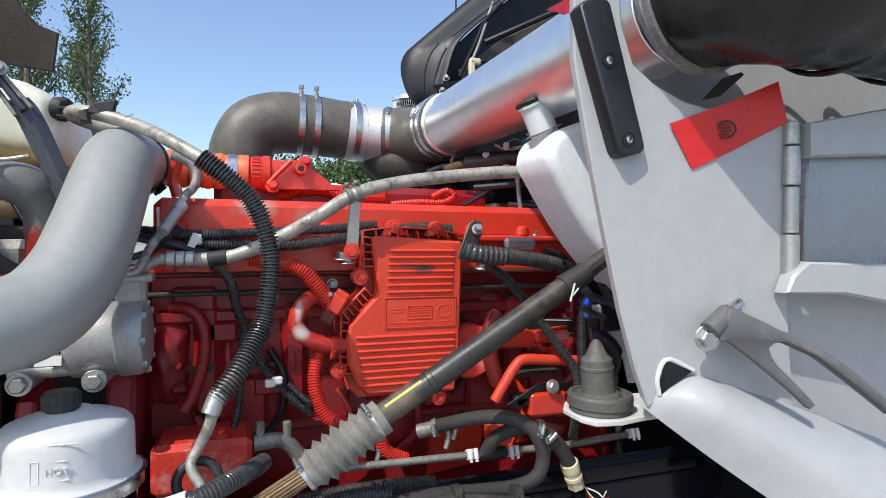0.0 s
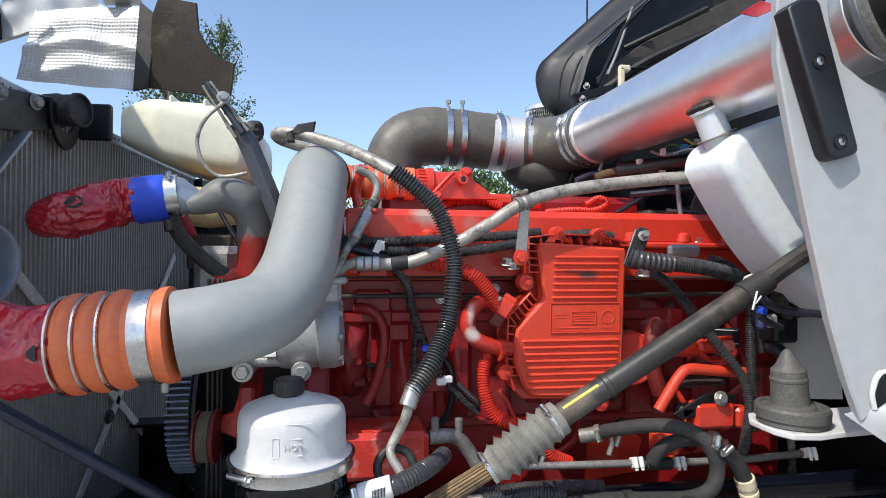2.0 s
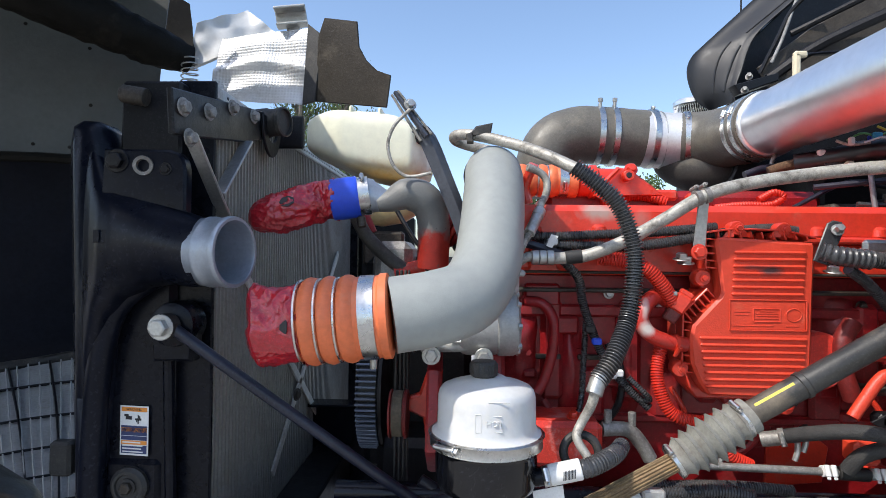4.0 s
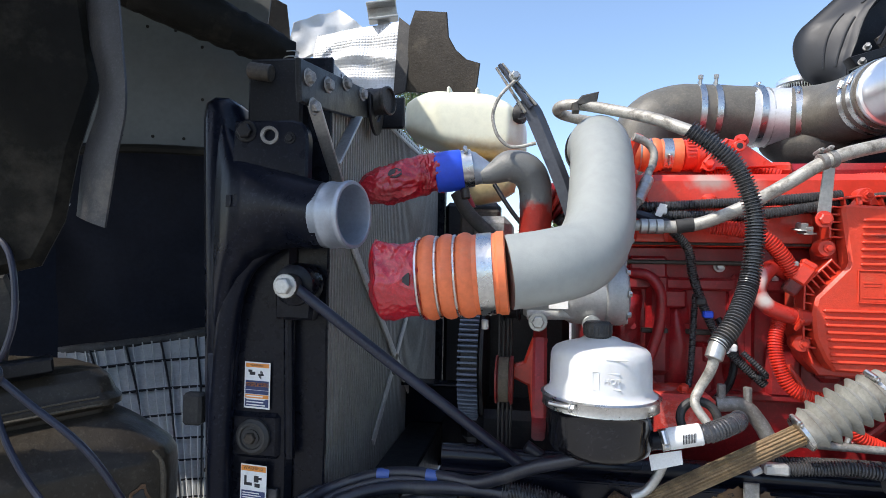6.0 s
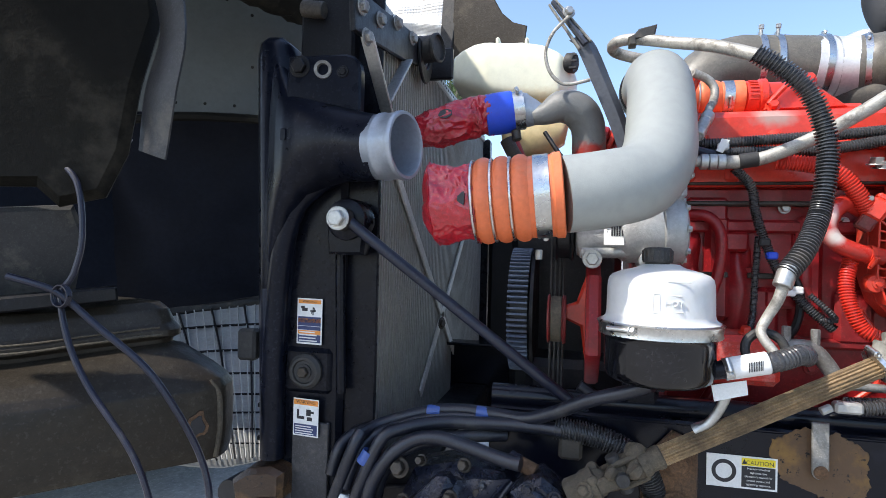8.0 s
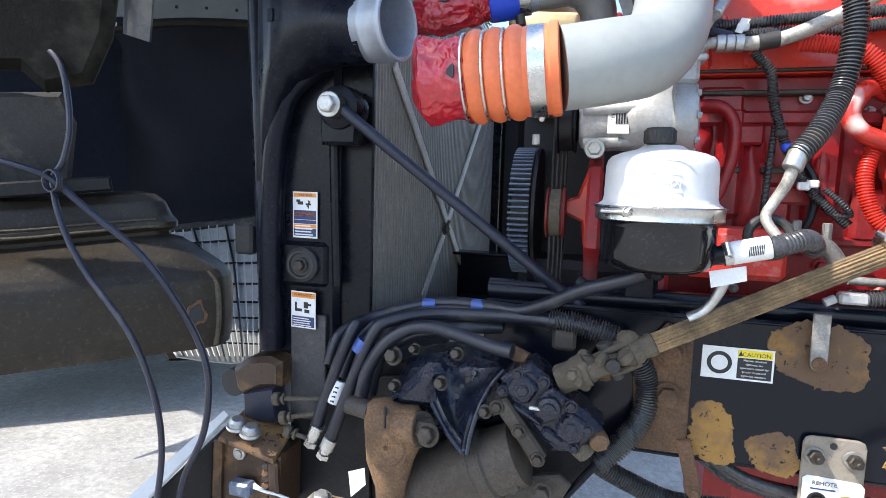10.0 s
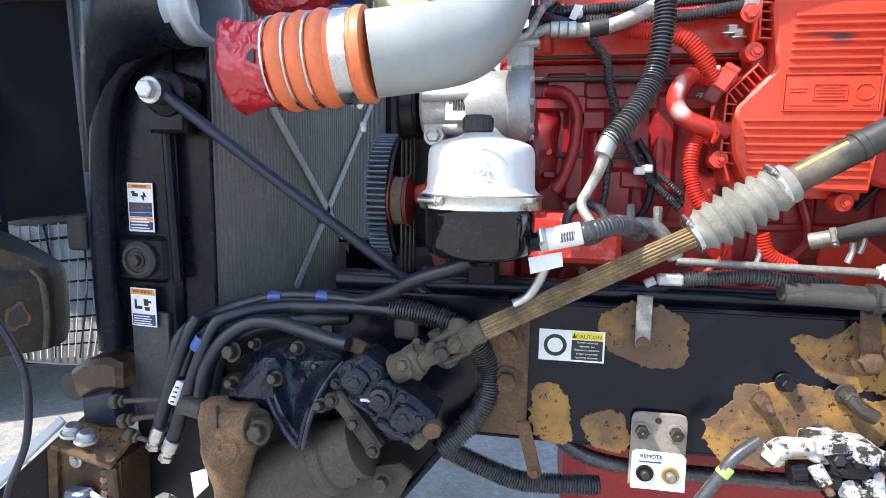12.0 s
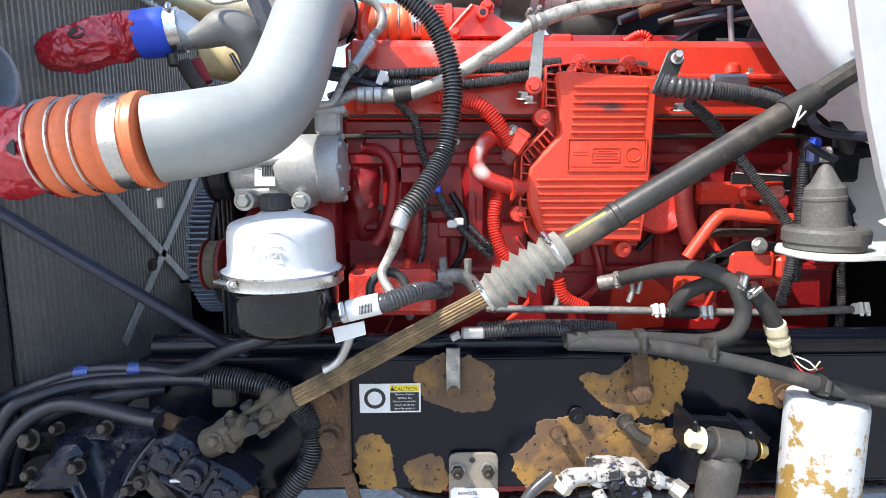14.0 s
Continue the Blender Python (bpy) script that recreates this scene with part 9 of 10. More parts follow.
block13("body", 985, 500, 150, 62, 1.03, 0.05, "dusty_white", -4)
block13("body_step", 950, 478, 60, 34, 1.02, 0.055, "dusty_white", 10)
block13("body_step", 1020, 488, 50, 40, 1.02, 0.06, "dusty_white", -8)
block13("gap_block", 1000, 530, 90, 40, 1.02, 0.05, "black_plate", 0)
block13("lower_block", 985, 572, 120, 50, 1.03, 0.045, "black_plate", -3)
block13("lower_block", 1010, 610, 70, 44, 1.03, 0.04, "black_plate", 6)
block13("side_block", 1050, 560, 40, 60, 1.02, 0.05, "dusty_white", 12)
for cx, cy, r in ((965, 505, 0.009), (1005, 505, 0.011), (1035, 515, 0.008), (960, 560, 0.010), (1000, 580, 0.012), (1030, 590, 0.008), (975, 530, 0.007)):
    p = at13(cx, cy) + Vector((0, -0.016, 0))
    part("screw", hex_bolt(Geo(), p, (0.05, -1, 0.1), r, 0.012), ("black_plate", "dusty_white", "ink")[int(cx) % 3], av)
for (ax_, ay_), (bx_, by_), r in (((925, 530), (955, 585), 0.012), ((1050, 575), (1085, 620), 0.012), ((985, 600), (1000, 640), 0.010)):
    a, b = at13(ax_, ay_) + Vector((0, -0.01, 0)), at13(bx_, by_) + Vector((0, -0.03, 0))
    part("port", Geo().cyl(a, a.lerp(b, 0.65), r, 14), "dusty_white", av)
    part("port_tip", Geo().cyl(a.lerp(b, 0.62), b, r * 0.55, 12), "rust", av)
a, b = at13(880, 560), at13(912, 556)
g = Geo().cyl(a, b, 0.018, 18)
knob = part("ribbed_knob", g, "black_plate", av, "black ribbed knob")
for k in range(12):
    o = Vector((0, 0.018 * math.cos(k * math.pi / 6), 0.018 * math.sin(k * math.pi / 6)))
    part("grip_rib", Geo().cyl(a + o, b + o, 0.0025, 5), "black_plate", knob)
g = Geo().sweep([at13(920, 492), at13(890, 495), at13(862, 500), at13(842, 518), at13(832, 540)], [(0, 0.014), (0.4, 0.016), (0.6, 0.019), (1, 0.014)], 16, 0.008)
part("elbow", g, "dusty_white", av)
part("elbow_nut", Geo().cyl(at13(845, 512), at13(832, 532), 0.0195, 6), "cream", av)
g = Geo().sweep([at13(1055, 498), at13(1085, 510), at13(1115, 520), at13(1135, 528)], 0.012, 14, 0.008)
part("outlet", g, "dusty_white", av)
part("outlet_nut", Geo().cyl(at13(1080, 508), at13(1100, 515), 0.0165, 6), "alu", av)
q0, q1 = at13(1130, 526), at13(1162, 545)
part("fitting", Geo().lathe([(0.014, 0), (0.0175, 0.002), (0.0175, 0.024), (0.009, 0.025), (0.008, 0.012), (0.0, 0.012)], aim(q0, q1 + Vector((0, -0.02, 0))), 6), "tube_steel", av)
g = Geo().sweep([(0.226, 0.990, 0.868), (0.186, 0.980, 0.838), (0.163, 0.975, 0.803), (0.132, 0.970, 0.756)], 0.0105, 12, 0.01)
ln = solid("air_line", g, "conduit", "black air line with a lime-green band", "air line")
g = Geo().cyl((0.178, 0.978, 0.823), (0.166, 0.976, 0.807), 0.0118, 14)
part("band", g, "lime", ln, "lime-green band")
# shock absorber and its bracket
sh = thing("shock_absorber", (0.52, 0.97, 0.78), "grey shock absorber with rubber eye on a black bracket", "shock absorber")
e0, e1 = Vector((0.488, 0.985, 0.936)), Vector((0.606, 0.985, 0.913))
ex = (e1 - e0).normalized()
g = Geo().cyl(e0.lerp(e1, 0.28), e0.lerp(e1, 0.72), 0.0285, 26)
part("rubber_eye", g, "rubber_dusty", sh)
g = Geo().cyl(e0.lerp(e1, 0.1), e0.lerp(e1, 0.95), 0.020, 22)
part("bush", g, "rubber", sh)
g = hex_bolt(Geo(), e0.lerp(e1, 0.12), -ex, 0.0155, 0.026)
part("eye_nut", g, "cream", sh)
g = hex_bolt(Geo(), e1, ex, 0.013, 0.02)
part("eye_bolt", g, "brass", sh)
c = e0.lerp(e1, 0.5)
g = Geo().lathe([(0.026, -0.024), (0.034, -0.034), (0.0355, -0.04), (0.0355, -0.26), (0.03, -0.265)], Matrix.Translation(c) @ pose(0, 0, 0.0, 0, 6, 0), 28)
g.cyl(c + Vector((0, 0, -0.03)), c + Vector((0, 0, 0.0)), 0.025, 18)
part("dust_tube", g, "rubber_dusty", sh)
g = Geo().panel([(0.488, 1.050, 0.940), (0.507, 1.050, 0.948), (0.640, 1.050, 0.937), (0.680, 1.050, 0.900), (0.669, 1.050, 0.870), (0.500, 1.050, 0.874)], 0.02, 0.004)
part("bracket", g, "black_paint", sh)
g = Geo().box(e0.lerp(e1, 0.02) + Vector((0, 0.04, 0)), (0.01, 0.09, 0.075), None, 0.004)
part("bracket_ear", g, "black_paint", sh)
g = Geo().box(e1 + Vector((-0.01, 0.04, 0)), (0.01, 0.09, 0.075), None, 0.004)
part("bracket_ear", g, "black_paint", sh)
# spin-on filter canister, paint flaking
fx = Vector((0.737, 0.990, 0.912))
can = thing("filter_canister", (fx.x, fx.y, 0.78), "white filter canister with flaking paint and ochre rust", "filter")


M["flaking"] = flecked("flaking_white_paint", (0.56, 0.58, 0.61), (0.34, 0.215, 0.055), (0.10, 0.10, 0.11), 22.0, 0.57, 55.0, 0.66, 0.5, 0.3, fall=(0.93, 1.1))
g = Geo().lathe([(0.05, 0.70), (0.066, 0.705), (0.068, 0.72), (0.068, 1.0), (0.065, 1.012), (0.056, 1.017), (0.0, 1.018)], Matrix.Translation((fx.x, fx.y, 0)), 40)
part("can", g, "flaking", can)
for k, (z, n) in enumerate(((0.985, 3), (0.965, 4), (0.95, 3))):
    for j in range(n):
        a = radians(-130 + 17 * j + 9 * k)
        g = Geo().box((0.0683, 0, z), (0.001, 0.009, 0.004), Matrix.Translation((fx.x, fx.y, 0)) @ Matrix.Rotation(a, 4, "Z") @ pose(0, 0, 0, 24, 0, 0), 0.0003)
        part("print_bar", g, "ink_blue", can)
g = Geo().cyl((fx.x, fx.y, 1.016), (fx.x, fx.y, 1.03), 0.03, 24)
part("head", g, "black_plate", can)
# small wires and clutter above the canister
for path, m in (([(0.723, 1.080, 1.067), (0.729, 1.060, 1.050), (0.746, 1.050, 1.042), (0.769, 1.060, 1.056)], "cream"), ([(0.730, 1.080, 1.061), (0.746, 1.060, 1.056), (0.757, 1.050, 1.042)], "label_w"), ([(0.729, 1.080, 1.049), (0.742, 1.060, 1.032), (0.768, 1.050, 1.047)], "red_hose"), ([(0.725, 1.100, 1.066), (0.731, 1.070, 1.035), (0.758, 1.050, 1.034)], "wire")):
    solid("loose_wire", Geo().sweep(path, 0.0016, 6, 0.008), m, "thin loose wire end above the filter", "wire", "loose wires")
solid("dusty_ledge", Geo().box((0.8, 1.13, 1.075), (0.5, 0.1, 0.02), None, 0.006), "black_plate", "dusty dark ledge on the rail top", "ledge")

# ---- hoses over the rail ----
def braided(path, r, label, material="braid"):
    return solid("braided_hose", Geo().sweep(path, r, 16, 0.01), material, label, "hose", "braided hoses")


braided([(0.406, 1.220, 1.189), (0.442, 1.170, 1.213), (0.492, 1.120, 1.234), (0.536, 1.080, 1.239), (0.572, 1.060, 1.223), (0.590, 1.050, 1.197), (0.601, 1.050, 1.158), (0.585, 1.050, 1.118), (0.536, 1.050, 1.103), (0.457, 1.050, 1.105), (0.353, 1.040, 1.115), (0.252, 1.030, 1.116)], 0.0155, "braided black hose looping over the rail")
braided([(0.584, 1.050, 1.206), (0.618, 1.050, 1.197), (0.645, 1.050, 1.169), (0.671, 1.060, 1.132)], 0.0165, "short braided hose to a cream fitting")
braided([(0.511, 1.150, 1.145), (0.524, 1.130, 1.180), (0.554, 1.110, 1.202), (0.595, 1.090, 1.211)], 0.0155, "black hose branch by the engine")
low = braided([(0.257, 1.030, 1.110), (0.337, 1.025, 1.108), (0.411, 1.020, 1.104), (0.516, 1.010, 1.087), (0.614, 0.990, 1.069), (0.703, 0.960, 1.049), (0.788, 0.920, 1.037), (0.896, 0.880, 1.018)], 0.0145, "long braided black hose along the rail")
for p, q in (((0.375, 1.230, 1.180), (0.411, 1.210, 1.192)),):
    g = Geo().cyl(p, q, 0.0165, 18)
    hose_clamp(g, q, Vector(q) - Vector(p), 0.0185, 0.012, (0, -1, 0.3))
    solid("hose_fitting", g, "dirty_alu", "grey metal hose fitting on the engine", "fitting", "hose fittings")
for p, dr, r, m in (((0.589, 1.050, 1.220), (1, -0.2, -0.3), 0.018, "steel"), ((0.609, 1.050, 1.203), (0.6, -0.1, -0.8), 0.0185, "steel"), ((0.393, 1.030, 1.110), (1, 0, 0), 0.024, "rubber"), ((0.519, 1.020, 1.095), (1, 0, -0.1), 0.024, "rubber"), ((0.703, 0.960, 1.049), (1, -0.3, -0.2), 0.0175, "rubber")):
    solid("hose_clip", hose_clamp(Geo(), p, dr, r, 0.016, (0, -1, 0.2)), m, "metal or rubber clip round braided hoses", "clip", "hose clips")
ca, cb = Vector((0.670, 1.060, 1.135)), Vector((0.699, 1.070, 1.067))
g = Geo().cyl(ca, ca.lerp(cb, 0.3), 0.0205, 20)
g.cyl(ca.lerp(cb, 0.3), ca.lerp(cb, 0.45), 0.018, 20)
g.cyl(ca.lerp(cb, 0.45), ca.lerp(cb, 0.6), 0.0205, 20)
g.lathe([(0.017, 0), (0.019, 0.002), (0.019, 0.022), (0.016, 0.024)], aim(ca.lerp(cb, 0.6), cb), 6)
solid("cream_fitting", g, "cream", "cream plastic quick-connect hose fitting", "fitting")
# thin rod with clips
rodp = [(0.120, 1.190, 1.136), (0.291, 1.185, 1.133), (0.488, 1.180, 1.130), (0.728, 1.180, 1.124), (0.946, 1.190, 1.127)]
rod = thing("fuel_rod_line", rodp[0], "thin grey metal fuel line with white clips", "fuel line")
part("line", Geo().sweep(rodp, 0.0085, 12, 0.02), "dirty_alu", rod)
for p in ((0.487, 1.178, 1.132), (0.590, 1.178, 1.127), (0.935, 1.185, 1.129)):
    g = Geo()
    for o in (-0.008, 0.006):
        hose_clamp(g, Vector(p) + Vector((o, 0, 0)), (1, 0, 0), 0.0105, 0.007, (0, -1, 0.4))
    part("clip", g, "label_w", rod)
g = Geo().cyl((0.510, 1.178, 1.129), (0.573, 1.178, 1.126), 0.0145, 14)
part("rubber_sleeve", g, "rubber", rod)
for p in ((0.276, 1.200, 1.153), (0.438, 1.200, 1.165), (0.456, 1.200, 1.184)):
    g = Geo().sweep([Vector(p) + Vector((0, 0, 0.02)), Vector(p), Vector(p) + Vector((-0.006, 0, -0.02))], 0.006, 8, 0.006)
    part("line_tab", g, "zinc", rod)
# fitting and conduit near the strap
g = Geo().box((0.081, 1.060, 1.122), (0.045, 0.022, 0.02), pose(0, 0, 0), 0.004)
g.cyl((0.056, 1.060, 1.120), (0.039, 1.060, 1.111), 0.008, 8)
solid("white_fitting", g, "alu", "pale metal fitting on the rail top", "fitting")
conduit([(0.100, 1.070, 1.119), (0.160, 1.060, 1.128), (0.212, 1.050, 1.135), (0.265, 1.040, 1.130)], 0.012, "black conduit along the rail top")
conduit([(0.094, 1.100, 1.121), (0.182, 1.100, 1.125), (0.278, 1.100, 1.125), (0.371, 1.100, 1.119)], 0.010, "black conduit along the rail top")

# ---- reservoir outlet, tag ----
oa, ob_ = Vector((-0.178, 0.940, 1.190)), Vector((-0.068, 0.935, 1.217))
ot = thing("outlet_hose", oa, "black hose with clamp and labelled metal sleeve from the reservoir", "hose")
g = Geo().sweep([(-0.205, 0.94, 1.185), oa, oa.lerp(ob_, 0.35)], [(0, 0.012), (0.4, 0.014), (1, 0.016)], 18, 0.008)
part("nozzle", g, "black_paint", ot)
g = hose_clamp(Geo(), oa.lerp(ob_, 0.3), ob_ - oa, 0.017, 0.012, (0, -1, 0.5))
part("clamp", g, "steel", ot)
g = Geo().cyl(oa.lerp(ob_, 0.35), oa.lerp(ob_, 0.85), 0.0185, 22)
part("sleeve", g, "label_w", ot, "silvery labelled sleeve")
g = Geo()
for k in range(9):
    q = oa.lerp(ob_, 0.55 + 0.022 * k)
    g.box(q + Vector((0, -0.0186, 0.001)), (0.0012, 0.001, 0.016), None, 0.0002)
part("bar_marks", g, "ink", ot, kind="stuff")
g = Geo().sweep([oa.lerp(ob_, 0.85), ob_, (-0.03, 0.96, 1.225), (0.0, 1.02, 1.215), (0.03, 1.1, 1.2)], 0.0165, 16, corr=(0.006, 0.0015))
part("hose", g, "conduit", ot)
ring = [Vector((-0.075, 0.985, 1.225)) + Vector((0.032 * math.cos(a), 0.03 * math.sin(a) * 0.3, 0.03 * math.sin(a))) for a in [i * math.pi / 8 for i in range(17)]]
g = Geo().sweep(ring, 0.008, 10, 0.008)
part("loop", g, "rubber", ot)
g = Geo().panel([(-0.168, 0.945, 1.168), (-0.114, 0.945, 1.180), (-0.111, 0.945, 1.156), (-0.163, 0.945, 1.141)], 0.0012, 0.0003)
solid("paper_tag", g, "label_w", "white blank paper tag hanging from a hose", "tag")
g = Geo().sweep([(-0.138, 0.960, 1.157), (-0.149, 0.965, 1.125), (-0.165, 0.970, 1.098), (-0.186, 0.975, 1.081)], [(0, 0.009), (0.7, 0.008), (1, 0.012)], 12, 0.008)
solid("drain_tube", g, "zinc", "short silvery tube below the reservoir", "tube")
g = Geo().box((RC.x - 0.01, RC.y + 0.17, 1.13), (0.07, 0.03, 0.14), None, 0.01)
g.box((RC.x - 0.01, RC.y + 0.08, 1.15), (0.06, 0.1, 0.02), None, 0.005)
solid("reservoir_bracket", g, "black_paint", "black bracket under the fluid reservoir", "bracket")

# ---- steering gear ----
M["gear_dust"] = mat("dusty_brown_casting", (0.068, 0.054, 0.04), 0.7, 0, 0.3, 16, (0.04, 0.034, 0.028), 0.35, 10, 0.6, 140)
M["rust_dust"] = mat("dusty_brown_forging", (0.165, 0.093, 0.045), 0.8, 0, 0.45, 22, (0.07, 0.05, 0.035), 0.42, 18, 1.0, 90)
gear = thing("steering_gear", (-0.58, 1.0, 0.72), "grimy blue-black steering gear box with hose ports", "steering gear")
ga, gb = Vector((-0.669, 0.985, 0.689)), Vector((-0.459, 0.985, 0.796))
gl = (gb - ga).length
g = Geo().lathe([(0.05, -0.05), (0.062, -0.045), (0.066, -0.03), (0.066, gl * 0.55), (0.0685, gl * 0.57), (0.0685, gl * 0.72), (0.063, gl * 0.74), (0.06, gl * 0.98), (0.05, gl), (0.0, gl + 0.002)], aim(ga, gb), 36, 0.015, 6)
part("housing", g, "gear_dust", gear, "dusty brown cast housing")
for f in (0.6, 0.68):
    q = ga.lerp(gb, f)
    g = Geo().lathe([(0.0675, 0), (0.0695, 0.002), (0.0695, 0.005), (0.0675, 0.007)], aim(q, gb), 36)
    part("housing_ring", g, "gear_dust", gear)
g = Geo().prism([(-0.74, 0.86), (-0.70, 0.945), (-0.62, 0.965), (-0.52, 0.955), (-0.47, 0.90), (-0.50, 0.84), (-0.62, 0.80), (-0.72, 0.80)], 0.12, facing_camera_side(0, 1.12, 0), 0.02)
part("upper_casting", g, "gear", gear)
SL, SC, SR = ([Vector(p) for p in q] for q in (((-0.642, 0.985, 0.949), (-0.639, 0.965, 0.928), (-0.632, 0.945, 0.901), (-0.600, 0.925, 0.855), (-0.559, 0.915, 0.812)), ((-0.599, 1.010, 0.936), (-0.595, 1.000, 0.913), (-0.595, 0.985, 0.876), (-0.582, 0.955, 0.843), (-0.555, 0.917, 0.810)), ((-0.499, 0.985, 0.952), (-0.517, 0.970, 0.930), (-0.532, 0.950, 0.902), (-0.545, 0.930, 0.858), (-0.551, 0.915, 0.811))))
SL, SC, SR = (smooth_path(q, 6) for q in (SL, SC, SR))


def saddle(u, v):
    """The dished web of the gear case: u from one rib to the other, v from the top to the foot of the V."""
    k = round(v * 24)
    a, b, c = SL[k], SC[k], SR[k]
    p = a * ((1 - u) ** 2) + (b * 2 - (a + c) * 0.5) * (2 * u * (1 - u)) + c * (u * u)
    return p + Vector((0, 0.004 * noise.noise(p * 30), 0))


part("dished_web", Geo().sheet(saddle, 24, 24, 0.012), "gear", gear, "glossy blue-black dished web", sharp=80)
for q in (SL, SR):
    part("web_rib", Geo().sweep([p + Vector((0, -0.002, 0)) for p in q[::4]], 0.0055, 10, 0.008), "gear", gear)
bl = [(-0.713, 0.930, 0.886), (-0.692, 0.930, 0.907), (-0.666, 0.940, 0.933), (-0.636, 0.955, 0.964), (-0.614, 0.960, 0.966), (-0.603, 0.955, 0.949), (-0.621, 0.940, 0.915), (-0.616, 0.930, 0.886), (-0.637, 0.925, 0.878), (-0.675, 0.920, 0.877), (-0.702, 0.925, 0.877)]
g = Geo().prism([(p[0], p[2]) for p in bl], 0.06, facing_camera_side(0, 0.985, 0), 0.016)
part("shoulder_casting", g, "gear", gear, "glossy blue-black rounded shoulder")
vbody = [(-0.499, 0.930, 0.949), (-0.478, 0.930, 0.969), (-0.444, 0.930, 0.984), (-0.415, 0.930, 0.964), (-0.389, 0.930, 0.932), (-0.347, 0.930, 0.909), (-0.315, 0.930, 0.879), (-0.348, 0.930, 0.835), (-0.403, 0.930, 0.827), (-0.433, 0.930, 0.857), (-0.455, 0.930, 0.881), (-0.486, 0.930, 0.913)]
g = Geo().prism([(p[0], p[2]) for p in vbody], 0.10, facing_camera_side(0, 1.03, 0), 0.014)
part("valve_housing", g, "gear", gear, "glossy blue-black valve housing")
vc = Vector((-0.417, 0.930, 0.904))
v1 = (Vector((-0.329, 0.930, 0.861)) - Vector((-0.484, 0.930, 0.952))).normalized()
v2 = Vector((-v1.z, 0, v1.x)).normalized()
VM = Matrix(((v1.x, v2.x, 0, vc.x), (0, 0, -1, vc.y), (v1.z, v2.z, 0, vc.z), (0, 0, 0, 1)))
for x, y, w, h, d in ((-0.055, 0.012, 0.05, 0.045, 0.016), (0.0, 0.018, 0.04, 0.06, 0.022), (0.052, 0.004, 0.045, 0.05, 0.018), (-0.02, -0.022, 0.06, 0.014, 0.012), (0.035, -0.03, 0.04, 0.02, 0.014)):
    g = Geo().prism([(x - w / 2, y - h * 0.3), (x - w * 0.3, y - h / 2), (x + w * 0.3, y - h / 2), (x + w / 2, y - h * 0.3), (x + w / 2, y + h * 0.3), (x + w * 0.3, y + h / 2), (x - w * 0.3, y + h / 2), (x - w / 2, y + h * 0.3)], d, VM @ Matrix.Translation((0, 0, -0.004)), 0.005)
    part("valve_boss", g, "gear", gear)
for x, y, r, d in ((-0.075, 0.03, 0.007, 0.012), (-0.03, 0.045, 0.0075, 0.01), (0.03, 0.038, 0.0075, 0.012), (0.075, 0.02, 0.007, 0.01), (-0.08, -0.012, 0.0065, 0.01), (0.075, -0.022, 0.0065, 0.01), (-0.052, 0.012, 0.01, 0.018), (0.052, 0.004, 0.011, 0.02)):
    p = VM @ Vector((x, y, d * 0.6))
    part("cap_screw", hex_bolt(Geo(), p, (0, -1, 0.05), r, 0.008), "gear", gear)
g = Geo().lathe([(0.02, 0), (0.021, 0.004), (0.019, 0.012), (0.012, 0.014), (0.011, 0.02), (0.0, 0.021)], VM @ Matrix.Translation((0.0, 0.018, 0.016)), 20)
part("valve_plug", g, "gear", gear)
g = Geo().cyl(VM @ Vector((-0.028, -0.002, 0.024)), VM @ Vector((0.012, 0.022, 0.028)), 0.0035, 8)
part("valve_pipe", g, "zinc", gear, "thin bare bleed pipe")
fl = [(-0.512, 0.925, 0.904), (-0.485, 0.925, 0.920), (-0.434, 0.925, 0.855), (-0.410, 0.925, 0.822), (-0.423, 0.925, 0.805), (-0.440, 0.925, 0.810), (-0.466, 0.925, 0.848)]
g = Geo().prism([(p[0], p[2]) for p in fl], 0.03, facing_camera_side(0, 0.955, 0), 0.006)
part("side_flange", g, "grime", gear, "dusty brown bolted flange")
for p in ((-0.501, 0.924, 0.903), (-0.460, 0.924, 0.863), (-0.425, 0.924, 0.816)):
    part("flange_bolt", hex_bolt(Geo(), p, (0, -1, 0.1), 0.0085, 0.010), "oily_bolt", gear)
g = Geo().cyl((-0.368, 0.950, 0.854), (-0.340, 0.955, 0.828), 0.021, 18)
part("port_nut", g, "yoke", gear, "dusty brown port nut")
g = Geo().cyl((-0.381, 0.950, 0.863), (-0.368, 0.950, 0.853), 0.027, 6)
part("port_flange", g, "gear", gear)
for p, r in (((-0.719, 0.980, 0.957), 0.018), ((-0.594, 1.000, 0.968), 0.013), ((-0.606, 0.930, 0.932), 0.013), ((-0.615, 0.880, 0.853), 0.02), ((-0.680, 1.000, 0.969), 0.011), ((-0.702, 0.950, 0.908), 0.012), ((-0.522, 0.930, 0.889), 0.012)):
    g = hex_bolt(Geo(), p, (-0.2, -1, 0.25), r * 0.7, 0.018)
    part("bolt", g, "oily_bolt", gear)
rr = random.Random(33)
for k in range(9):
    x, z = -0.73 + 0.27 * rr.random(), 0.84 + 0.11 * rr.random()
    part("small_bolt", hex_bolt(Geo(), (x, 0.998 - 0.01 * rr.random(), z), (-0.15, -1, 0.3), 0.005 + 0.003 * rr.random(), 0.012), ("gear", "gear", "oily_bolt")[k % 3], gear)
